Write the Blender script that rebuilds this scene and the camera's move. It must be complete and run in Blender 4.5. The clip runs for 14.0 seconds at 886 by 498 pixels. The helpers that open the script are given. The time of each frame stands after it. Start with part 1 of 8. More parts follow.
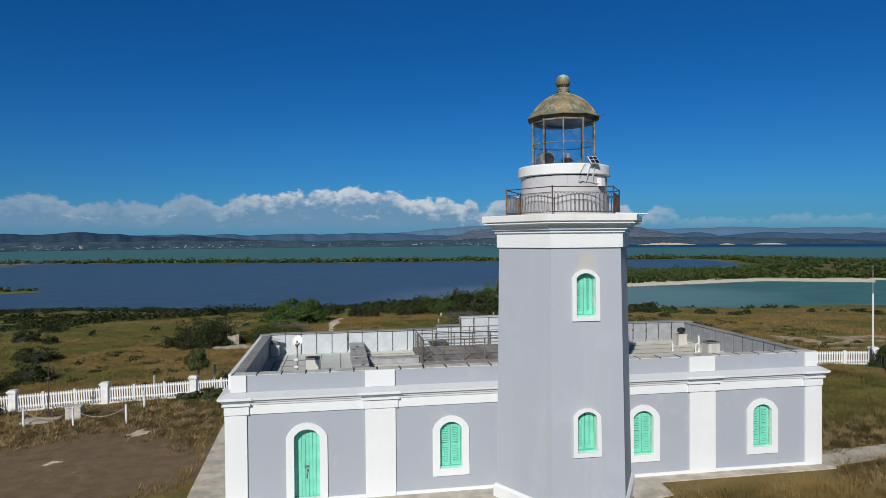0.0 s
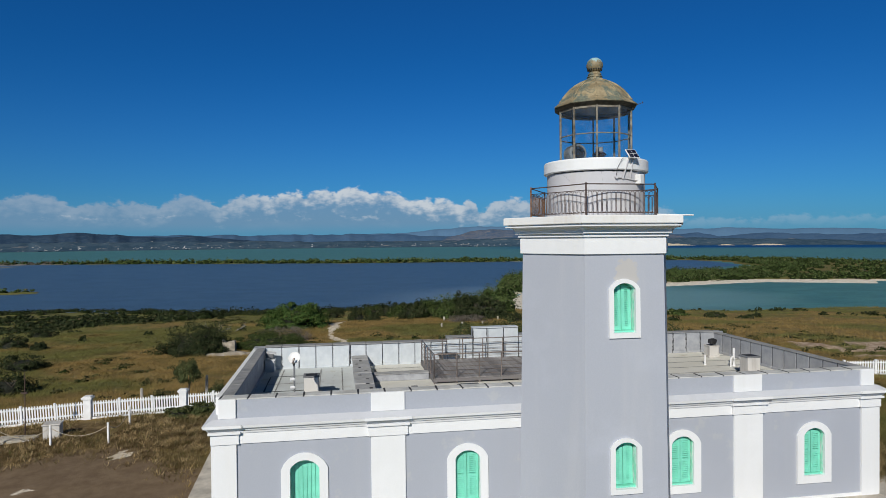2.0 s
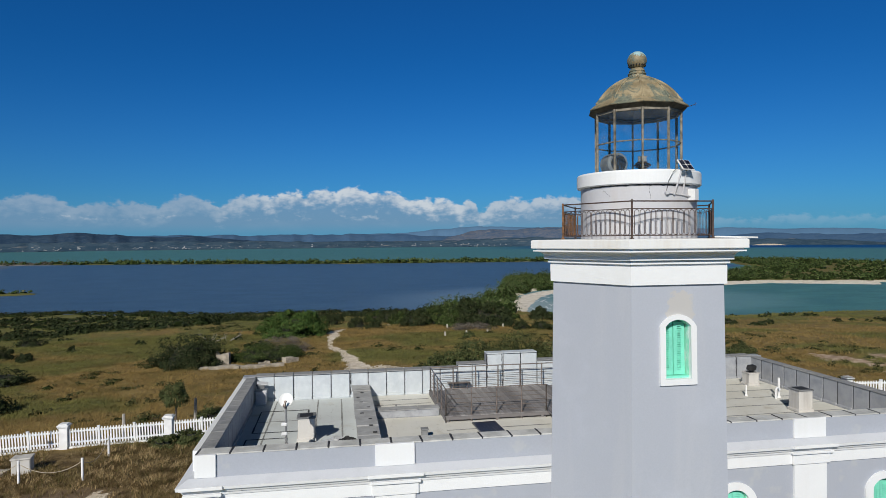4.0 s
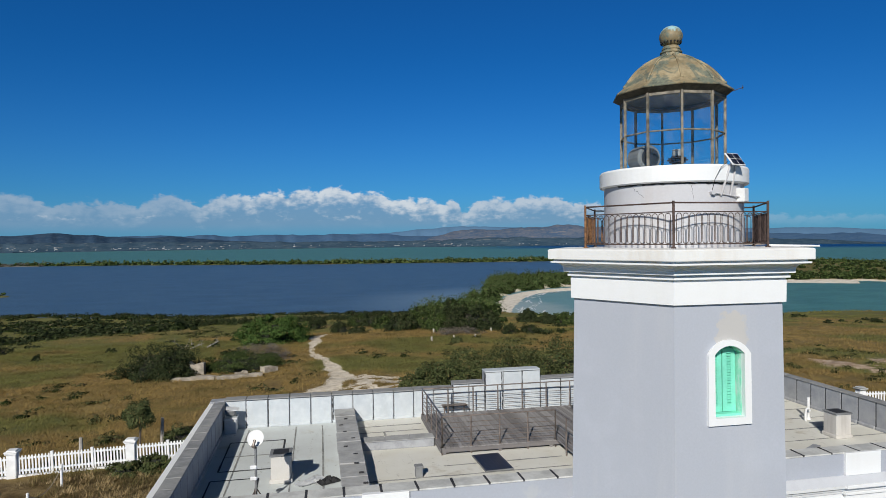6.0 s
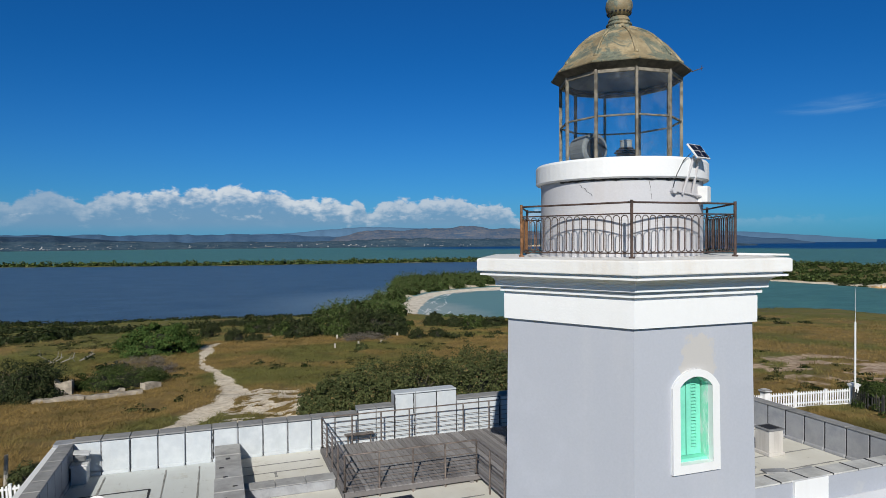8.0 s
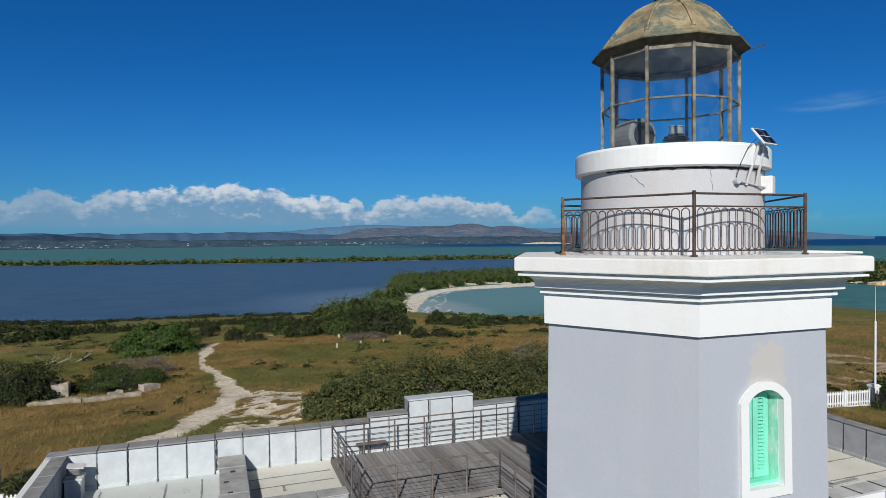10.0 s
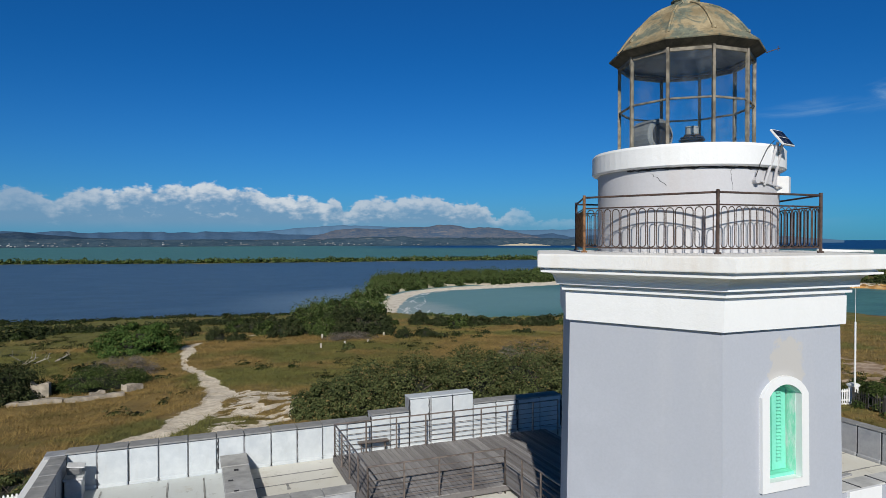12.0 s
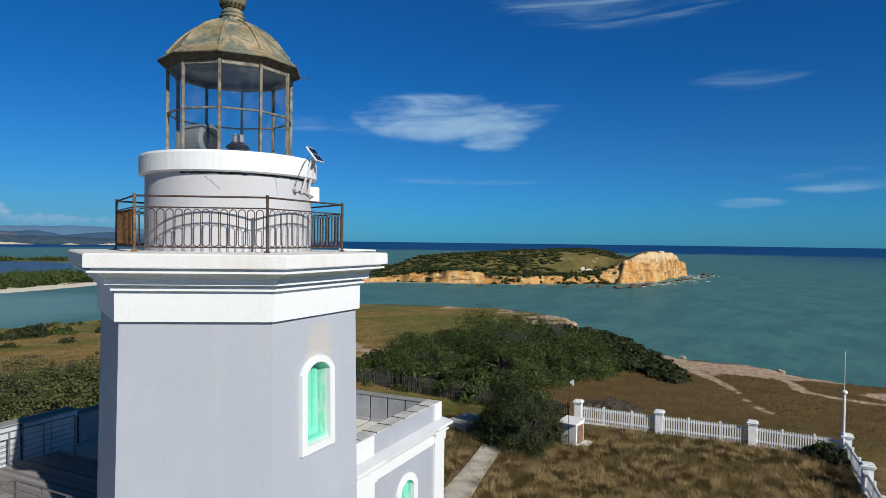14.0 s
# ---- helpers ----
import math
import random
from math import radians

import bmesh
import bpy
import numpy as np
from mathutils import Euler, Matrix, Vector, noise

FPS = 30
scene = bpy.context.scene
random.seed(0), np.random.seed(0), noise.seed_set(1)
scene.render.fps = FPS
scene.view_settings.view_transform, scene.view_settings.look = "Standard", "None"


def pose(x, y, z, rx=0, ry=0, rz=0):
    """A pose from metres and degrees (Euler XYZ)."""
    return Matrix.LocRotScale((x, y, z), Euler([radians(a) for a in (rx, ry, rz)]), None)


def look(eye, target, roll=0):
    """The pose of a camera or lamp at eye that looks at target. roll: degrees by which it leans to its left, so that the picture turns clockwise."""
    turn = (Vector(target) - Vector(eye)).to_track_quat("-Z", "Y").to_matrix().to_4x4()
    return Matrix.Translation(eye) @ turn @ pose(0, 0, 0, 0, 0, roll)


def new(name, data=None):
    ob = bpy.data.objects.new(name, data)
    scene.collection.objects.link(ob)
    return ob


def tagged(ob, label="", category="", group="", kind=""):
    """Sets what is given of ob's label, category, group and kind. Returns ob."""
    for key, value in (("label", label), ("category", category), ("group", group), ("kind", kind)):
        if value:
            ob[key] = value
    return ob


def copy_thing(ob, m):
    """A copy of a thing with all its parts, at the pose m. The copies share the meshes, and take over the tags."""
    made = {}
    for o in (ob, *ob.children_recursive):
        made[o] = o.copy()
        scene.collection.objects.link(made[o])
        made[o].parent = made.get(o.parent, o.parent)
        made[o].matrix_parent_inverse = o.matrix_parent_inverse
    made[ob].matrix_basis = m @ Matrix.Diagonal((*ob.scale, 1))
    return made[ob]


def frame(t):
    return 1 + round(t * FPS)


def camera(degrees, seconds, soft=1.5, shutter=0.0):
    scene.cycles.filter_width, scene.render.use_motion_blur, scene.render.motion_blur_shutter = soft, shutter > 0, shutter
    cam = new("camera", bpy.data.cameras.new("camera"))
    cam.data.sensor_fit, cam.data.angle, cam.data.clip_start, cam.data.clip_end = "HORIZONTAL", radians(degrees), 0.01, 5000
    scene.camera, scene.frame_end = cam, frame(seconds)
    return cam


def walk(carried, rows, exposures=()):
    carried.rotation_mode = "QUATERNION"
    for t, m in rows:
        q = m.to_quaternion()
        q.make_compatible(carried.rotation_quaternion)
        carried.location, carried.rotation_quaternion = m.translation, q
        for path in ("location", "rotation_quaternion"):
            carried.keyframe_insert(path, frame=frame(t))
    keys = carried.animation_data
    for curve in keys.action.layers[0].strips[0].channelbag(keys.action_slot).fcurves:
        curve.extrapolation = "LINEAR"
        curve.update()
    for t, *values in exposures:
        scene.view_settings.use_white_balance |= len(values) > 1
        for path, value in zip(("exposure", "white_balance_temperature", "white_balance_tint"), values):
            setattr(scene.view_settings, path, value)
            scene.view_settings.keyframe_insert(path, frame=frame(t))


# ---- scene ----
cam = camera(69.9, 14.0, 0.7)
PATH = [
    (0, (-8.141, -22.173, 9.318), (-7.816, -20.2, 9.287), -0.5),
    (0.5, (-8.182, -21.648, 9.409), (-7.858, -19.675, 9.375), -0.5),
    (1, (-8.221, -20.97, 9.451), (-7.894, -18.997, 9.419), -0.5),
    (1.5, (-8.235, -20.217, 9.415), (-7.909, -18.244, 9.384), -0.5),
    (2, (-8.242, -19.435, 9.452), (-7.914, -17.463, 9.423), -0.5),
    (2.5, (-8.239, -18.746, 9.569), (-7.91, -16.773, 9.54), -0.5),
    (3, (-8.151, -17.989, 9.789), (-7.823, -16.016, 9.759), -0.5),
    (5.5, (-8.282, -14.242, 10.341), (-7.946, -12.27, 10.314), -0.5),
    (6, (-8.109, -13.576, 10.352), (-7.728, -11.613, 10.322), -0.6),
    (6.5, (-7.935, -12.808, 10.498), (-7.553, -10.845, 10.467), -0.6),
    (7, (-7.719, -12.118, 10.549), (-7.215, -10.183, 10.522), -0.4),
    (7.5, (-7.564, -11.38, 10.457), (-6.907, -9.491, 10.426), -0.2),
    (8, (-7.509, -10.674, 10.456), (-6.84, -8.79, 10.426), -0.4),
    (10.5, (-7.765, -9.252, 10.428), (-7.091, -7.369, 10.39), -0.5),
    (11, (-7.965, -9.214, 10.404), (-7.295, -7.329, 10.367), -0.4),
    (11.5, (-8.165, -9.21, 10.365), (-7.497, -7.325, 10.331), -0.3),
    (12, (-8.371, -9.147, 10.368), (-7.634, -7.288, 10.334), -0.1),
    (12.5, (-8.683, -9.031, 10.35), (-7.734, -7.271, 10.317), 0.0),
    (13, (-8.937, -9.029, 10.331), (-7.644, -7.503, 10.299), 0.3),
    (13.5, (-9.217, -9.084, 10.338), (-7.568, -7.953, 10.309), 0.7),
    (14, (-9.356, -9.165, 10.369), (-7.557, -8.292, 10.342), 0.7),
]
walk(cam, [(t, look(e, g, r)) for t, e, g, r in PATH], [(0, -0.22), (3, -0.20), (5.5, -0.06), (7.5, -0.04), (11.5, -0.08), (13, -0.03), (14, 0.04)])

# ---- light ----
SUN_AZ, SUN_EL = radians(-115), radians(31)
SUN_DIR = Vector((math.cos(SUN_EL) * math.cos(SUN_AZ), math.cos(SUN_EL) * math.sin(SUN_AZ), math.sin(SUN_EL)))
sun_data = bpy.data.lights.new("sun", "SUN")
sun_data.energy, sun_data.angle, sun_data.color = 4.55, radians(0.53), (1.0, 0.965, 0.89)
sun = new("sun", sun_data)
sun.matrix_world = look((0, 0, 0), -SUN_DIR)
SEA_Z = -24.5

world = bpy.data.worlds.new("sky")
scene.world = world
world.use_nodes = True


class Nodes:
    """Short hand for building a node tree."""

    def __init__(self, tree):
        self.t = tree
        tree.nodes.clear()

    def n(self, kind, **kw):
        node = self.t.nodes.new(kind)
        for k, v in kw.items():
            if k == "blend_type":
                node.blend_type = v
            elif k == "operation":
                node.operation = v
            elif k == "data_type":
                node.data_type = v
            elif k == "attribute_name":
                node.attribute_name = v
            elif k == "sky_type":
                node.sky_type = v
            elif k == "feature":
                node.feature = v
            elif k == "noise_dimensions":
                node.noise_dimensions = v
        return node

    def put(self, sock, val):
        if isinstance(val, (int, float, tuple, list)):
            if isinstance(val, (tuple, list)) and sock.type == "RGBA" and len(val) == 3:
                val = (*val, 1)
            sock.default_value = val
        else:
            self.t.links.new(val, sock)

    def math(self, op, a, b=0.0, c=0.0, clamp=False):
        m = self.n("ShaderNodeMath", operation=op)
        m.use_clamp = clamp
        for i, v in enumerate((a, b, c)):
            self.put(m.inputs[i], v)
        return m.outputs[0]

    def step(self, x, lo, hi):
        m = self.n("ShaderNodeMapRange")
        m.interpolation_type = "SMOOTHSTEP"
        self.put(m.inputs[0], x)
        for i, v in ((1, lo), (2, hi), (3, 0.0), (4, 1.0)):
            self.put(m.inputs[i], v)
        return m.outputs[0]

    def mix(self, fac, a, b, blend="MIX"):
        m = self.n("ShaderNodeMixRGB", blend_type=blend)
        self.put(m.inputs[0], fac)
        self.put(m.inputs[1], a)
        self.put(m.inputs[2], b)
        return m.outputs[0]

    def noise(self, vec, scale, detail=4.0, rough=0.55, dist=0.0):
        m = self.n("ShaderNodeTexNoise")
        if vec is not None:
            self.put(m.inputs["Vector"], vec)
        for k, v in (("Scale", scale), ("Detail", detail), ("Roughness", rough), ("Distortion", dist)):
            self.put(m.inputs[k], v)
        return m.outputs[0]

    def voronoi(self, vec, scale, feature="F1", out=0):
        m = self.n("ShaderNodeTexVoronoi", feature=feature)
        self.put(m.inputs["Vector"], vec)
        self.put(m.inputs["Scale"], scale)
        return m.outputs[out]

    def scaled(self, vec, s):
        m = self.n("ShaderNodeVectorMath", operation="MULTIPLY")
        self.put(m.inputs[0], vec)
        self.put(m.inputs[1], s)
        return m.outputs[0]


# sky: deep blue, a bank of cumulus low over the far shore and a few wisps
k = Nodes(world.node_tree)
sky = k.n("ShaderNodeTexSky", sky_type="NISHITA")
sky.sun_disc = False
sky.sun_elevation, sky.sun_rotation = SUN_EL, math.pi / 2 - SUN_AZ
sky.altitude, sky.air_density, sky.dust_density, sky.ozone_density = 0, 1.0, 0.2, 2.0
ray = k.n("ShaderNodeTexCoord").outputs["Generated"]
xyz = k.n("ShaderNodeSeparateXYZ")
k.put(xyz.inputs[0], ray)
az = k.math("MULTIPLY", k.math("ARCTAN2", xyz.outputs[0], xyz.outputs[1]), 57.2958)
el = k.math("MULTIPLY", k.math("ARCSINE", xyz.outputs[2]), 57.2958)


def flat_dir(sa, se):
    c = k.n("ShaderNodeCombineXYZ")
    k.put(c.inputs[0], k.math("MULTIPLY", az, sa))
    k.put(c.inputs[1], k.math("MULTIPLY", el, se))
    return c.outputs[0]


# cumulus bank: a row of heads along the far shore, bright on top and blue-grey below
HEADS = ((-23.6, 3.95, 2.6), (-17.5, 3.45, 4.0), (-12.2, 4.0, 2.2), (-7.2, 4.2, 2.4), (-3.9, 4.5, 2.2), (-1.3, 4.8, 1.7), (1.4, 4.95, 1.7), (4.2, 4.6, 2.2), (7.3, 3.9, 2.2), (9.4, 3.85, 1.6), (11.9, 3.7, 0.8),
         (15.8, 3.8, 2.2), (18.6, 3.85, 1.8), (20.8, 3.95, 1.8), (23.8, 3.45, 1.8), (28.3, 2.75, 1.6), (38.0, 2.1, 2.5))
crest = k.math("MULTIPLY_ADD", k.step(az, 27, 20), 1.1, 1.75)
for a0, e0, w0 in HEADS:
    d0 = k.math("DIVIDE", k.math("SUBTRACT", az, a0), w0)
    crest = k.math("MAXIMUM", crest, k.math("MULTIPLY_ADD", k.math("MULTIPLY", d0, d0), -0.75, e0))
over = k.math("SUBTRACT", el, crest)
lump = k.math("SUBTRACT", 0.62, k.voronoi(flat_dir(0.55, 1.0), 1.0))
lump2 = k.math("SUBTRACT", 0.5, k.voronoi(flat_dir(1.5, 2.3), 1.0))
grain = k.math("SUBTRACT", k.noise(flat_dir(1.6, 2.6), 1.0, 7.0, 0.6), 0.5)
puff = k.math("ADD", k.math("ADD", k.math("MULTIPLY", lump, 0.45), k.math("MULTIPLY", lump2, 0.35)), k.math("MULTIPLY", grain, 1.1))
dens = k.math("SUBTRACT", k.math("MULTIPLY_ADD", puff, 1.0, -0.05), over)
cum = k.math("MULTIPLY", k.step(dens, 0.0, 0.42), k.step(el, 0.4, 1.7))
cum = k.math("MULTIPLY", cum, k.math("MULTIPLY_ADD", k.step(az, 31, 24), 0.72, 0.28))
cum = k.math("MULTIPLY", cum, k.step(k.math("ABSOLUTE", k.math("ADD", az, 5)), 62, 44))
big = k.noise(flat_dir(0.22, 0.55), 1.0, 5.0, 0.6)
lit = k.step(k.math("ADD", over, k.math("MULTIPLY", puff, 2.2)), -2.0, -0.1)
lit = k.math("MULTIPLY", lit, k.math("MULTIPLY_ADD", k.step(az, -13, -3), 0.66, 0.24))
lit = k.math("MULTIPLY", lit, k.math("MULTIPLY_ADD", k.step(az, 14, 8), 0.3, 0.7))
row = k.math("MULTIPLY", k.step(k.math("ABSOLUTE", k.math("SUBTRACT", el, 2.05)), 0.38, 0.05), k.step(k.math("ADD", big, k.math("MULTIPLY", grain, 0.7)), 0.50, 0.68))
lit = k.math("MAXIMUM", lit, k.math("MULTIPLY", row, 0.42))
lit = k.math("ADD", lit, k.math("MULTIPLY", k.math("SUBTRACT", big, 0.5), 0.35), clamp=True)
# high wisps
wv = k.n("ShaderNodeCombineXYZ")
k.put(wv.inputs[0], k.math("ADD", k.math("MULTIPLY", az, 0.06), k.math("MULTIPLY", el, 0.05)))
k.put(wv.inputs[1], k.math("SUBTRACT", k.math("MULTIPLY", el, 0.55), k.math("MULTIPLY", az, 0.03)))
wisp = k.noise(wv.outputs[0], 1.1, 7.0, 0.56, 0.9)


def blob(a0, e0, ra, re):
    da = k.math("DIVIDE", k.math("SUBTRACT", az, a0), ra)
    de = k.math("DIVIDE", k.math("SUBTRACT", el, e0), re)
    return k.step(k.math("ADD", k.math("MULTIPLY", da, da), k.math("MULTIPLY", de, de)), 1.0, 0.05)


wv2 = k.n("ShaderNodeCombineXYZ")
k.put(wv2.inputs[0], k.math("ADD", k.math("MULTIPLY", az, 0.13), k.math("MULTIPLY", el, 0.10)))
k.put(wv2.inputs[1], k.math("SUBTRACT", k.math("MULTIPLY", el, 0.36), k.math("MULTIPLY", az, 0.03)))
soft = k.noise(wv2.outputs[0], 1.0, 6.0, 0.58, 0.7)
veil = k.math("MAXIMUM", blob(64.3, 10.9, 10.6, 2.6), k.math("MULTIPLY", blob(68.6, 9.0, 4.0, 1.3), 0.8))
where = k.math("MULTIPLY", blob(71.0, 11.4, 5.5, 1.0), 0.5)
for a0, e0, ra, re, s in ((80, 20.5, 14, 3.0, 0.5), (66, 5.4, 9, 0.5, 0.5), (90.0, 3.3, 3.4, 0.6, 0.36), (96, 5.0, 5.5, 1.2, 0.42), (55, 10.0, 9, 1.0, 0.4), (89.5, 13.4, 6, 1.3, 0.3)):
    where = k.math("MAXIMUM", where, k.math("MULTIPLY", blob(a0, e0, ra, re), s))
cir = k.math("ADD", k.math("MULTIPLY", where, 0.8), k.math("MULTIPLY", k.math("SUBTRACT", wisp, 0.5), 3.0))
cir = k.math("MULTIPLY", k.math("MULTIPLY", k.step(cir, 0.0, 1.7), k.step(where, 0.0, 0.3)), 0.62)
body = k.math("ADD", k.math("MULTIPLY", k.math("SUBTRACT", soft, 0.5), 3.4), k.math("MULTIPLY", k.math("SUBTRACT", wisp, 0.5), 2.4))
body = k.math("MULTIPLY", k.step(k.math("MULTIPLY_ADD", veil, 1.35, body), 0.2, 2.0), k.step(veil, 0.0, 0.4))
cir = k.math("MAXIMUM", cir, k.math("MULTIPLY", body, 0.62))
blue = k.mix(1.0, sky.outputs[0], k.mix(k.step(el, 0.0, 17.0), (0.19, 0.70, 1.42), (0.070, 0.61, 1.33)), "MULTIPLY")
blue = k.mix(k.step(el, 20.0, 40.0), blue, k.mix(1.0, blue, (0.72, 0.165, 0.088), "MULTIPLY"))
blue = k.mix(k.math("MULTIPLY", k.step(az, 35, 65), k.step(el, 9.0, 0.0)), blue, k.mix(1.0, blue, (0.66, 1.06, 1.20), "MULTIPLY"))
# the pale sea haze over the horizon
blue = k.mix(k.math("MULTIPLY", k.step(el, 4.5, -0.5), k.math("MULTIPLY_ADD", k.step(az, 60, 28), 0.50, 0.10)), blue, (2.0, 5.7, 10.0))
cloud = k.mix(lit, (3.5, 5.9, 8.9), (13.6, 14.4, 15.0))
col = k.mix(k.math("MULTIPLY", cum, k.math("MULTIPLY_ADD", lit, 0.22, 0.72)), blue, cloud)
col = k.mix(cir, col, (8.0, 11.8, 14.2))
bg = k.n("ShaderNodeBackground")
k.put(bg.inputs[0], col)
k.put(bg.inputs[1], 0.053)
out = k.n("ShaderNodeOutputWorld")
k.t.links.new(bg.outputs[0], out.inputs[0])


# ---- materials ----
def material(name, build, rough=0.8, metal=0.0, bump=0.0, spec=0.5):
    """build(k, pos) gives a colour and, if it likes, a height and a roughness."""
    m = bpy.data.materials.new(name)
    m.use_nodes = True
    kk = Nodes(m.node_tree)
    o = kk.n("ShaderNodeOutputMaterial")
    b = kk.n("ShaderNodeBsdfPrincipled")
    kk.t.links.new(b.outputs[0], o.inputs[0])
    geo = kk.n("ShaderNodeNewGeometry")
    res = build(kk, geo.outputs["Position"])
    col, hgt, rgh = (list(res) + [None, None])[:3] if isinstance(res, tuple) and not isinstance(res[0], float) else (res, None, None)
    kk.put(b.inputs["Base Color"], col)
    kk.put(b.inputs["Roughness"], rgh if rgh is not None else rough)
    b.inputs["Metallic"].default_value = metal
    b.inputs["Specular IOR Level"].default_value = spec
    if hgt is not None and bump:
        bp = kk.n("ShaderNodeBump")
        bp.inputs["Strength"].default_value = 1.0
        bp.inputs["Distance"].default_value = bump
        kk.put(bp.inputs["Height"], hgt)
        kk.t.links.new(bp.outputs[0], b.inputs["Normal"])
    return m


def plaster(c, stain, stain_amt=0.5, patch=None):
    def f(k, p):
        runs = k.noise(k.scaled(p, (1.6, 1.6, 0.16)), 1.0, 5, 0.6)
        blot = k.noise(p, 0.55, 5, 0.6)
        fine = k.noise(p, 24.0, 4, 0.6)
        v = k.mix(k.math("MULTIPLY", k.step(runs, 0.45, 0.75), stain_amt), c, stain)
        v = k.mix(k.math("MULTIPLY", k.step(blot, 0.52, 0.72), stain_amt * 0.7), v, tuple(min(1, a * 1.12) for a in c))
        v = k.mix(0.14, v, k.mix(fine, (0, 0, 0), (1, 1, 1)), "SOFT_LIGHT")
        if patch:
            v = k.mix(k.step(k.noise(p, 0.9, 4, 0.65), 0.60, 0.68), v, patch)
        h = k.math("ADD", fine, k.math("MULTIPLY", k.noise(p, 5.0, 3), 2.0))
        return v, h
    return f


def plain(c, var=0.25, scale=3.0, stretch=(1, 1, 1)):
    def f(k, p):
        q = k.scaled(p, stretch)
        a = k.noise(q, scale, 5, 0.6)
        b = k.noise(q, scale * 9, 3, 0.6)
        v = k.mix(k.step(a, 0.3, 0.7), tuple(x * (1 - var) for x in c), tuple(min(1, x * (1 + var * 0.6)) for x in c))
        v = k.mix(0.2, v, k.mix(b, (0, 0, 0), (1, 1, 1)), "SOFT_LIGHT")
        return v, b
    return f


GREY = material("grey_plaster", plaster((0.38, 0.403, 0.458), (0.41, 0.428, 0.47), 0.5, (0.42, 0.437, 0.465)), 0.85, bump=0.0015)
WHITE = material("white_plaster", plaster((0.775, 0.785, 0.795), (0.70, 0.70, 0.68), 0.35), 0.75, bump=0.003)
SLABWHITE = material("weathered_white", plaster((0.765, 0.765, 0.755), (0.62, 0.54, 0.45), 0.5), 0.8, bump=0.004)
DRUM = material("pale_grey_plaster", plaster((0.52, 0.52, 0.545), (0.50, 0.46, 0.44), 0.5), 0.85, bump=0.003)
GREEN = material("mint_paint", plain((0.205, 0.665, 0.505), 0.12, 2.0), 0.45, bump=0.001)


def _mint_wash(k, p):
    n = k.noise(k.scaled(p, (3, 3, 1.4)), 1.6, 5, 0.7)
    return k.mix(k.step(n, 0.42, 0.62), (0.30, 0.74, 0.56), (0.74, 0.82, 0.78)), n


MINTWASH = material("mint_wash", _mint_wash, 0.55, bump=0.001)
COPING = material("grey_coping", plain((0.20, 0.205, 0.21), 0.35, 1.6), 0.9, bump=0.004)
PANEL = material("silver_white_coating", plain((0.56, 0.57, 0.58), 0.18, 2.2), 0.6, bump=0.006)
PANELGREY = material("grey_coating", plain((0.33, 0.34, 0.36), 0.25, 2.0), 0.7, bump=0.006)
TAR = material("dark_sealant", plain((0.035, 0.035, 0.04), 0.4, 6.0), 0.8)
IRON = material("rusty_iron", plain((0.085, 0.055, 0.045), 0.5, 9.0), 0.75, metal=0.2, bump=0.001)
RUST = material("orange_rust", plain((0.215, 0.105, 0.045), 0.6, 14.0), 0.9, bump=0.002)
STEEL = material("brushed_steel", plain((0.27, 0.225, 0.20), 0.4, 5.0), 0.45, metal=0.6)
PLASTIC = material("white_plastic", plain((0.78, 0.78, 0.77), 0.08, 6.0), 0.45)
BLACK = material("black_void", plain((0.02, 0.02, 0.022), 0.3, 4.0), 0.8)
FENCE = material("white_fence_paint", plain((0.82, 0.82, 0.82), 0.10, 3.0), 0.6)
CONCRETE = material("pale_concrete", plain((0.52, 0.475, 0.405), 0.30, 1.2), 0.9, bump=0.01)


def _roofing(k, p):
    a = k.noise(p, 0.5, 5, 0.6)
    b = k.noise(p, 7.0, 4, 0.65)
    xyz_ = k.n("ShaderNodeSeparateXYZ")
    k.put(xyz_.inputs[0], p)
    cream = k.mix(k.step(a, 0.35, 0.7), (0.70, 0.69, 0.64), (0.63, 0.61, 0.54))
    cool = k.mix(k.step(a, 0.35, 0.7), (0.60, 0.635, 0.63), (0.54, 0.565, 0.56))
    v = k.mix(k.step(xyz_.outputs[0], -7.4, -7.2), cool, cream)
    v = k.mix(k.math("MULTIPLY", k.step(k.noise(p, 0.8, 6, 0.7), 0.56, 0.74), 0.55), v, (0.40, 0.345, 0.25))
    v = k.mix(k.math("MULTIPLY", k.step(k.noise(p, 3.0, 6, 0.75), 0.60, 0.72), 0.6), v, (0.17, 0.155, 0.13))
    v = k.mix(k.math("MULTIPLY", k.step(k.noise(k.scaled(p, (1.0, 0.35, 1)), 5.0, 6, 0.75), 0.58, 0.74), 0.4), v, (0.27, 0.255, 0.225))
    return v, b


ROOFING = material("weathered_roof_membrane", _roofing, 0.85, bump=0.006)


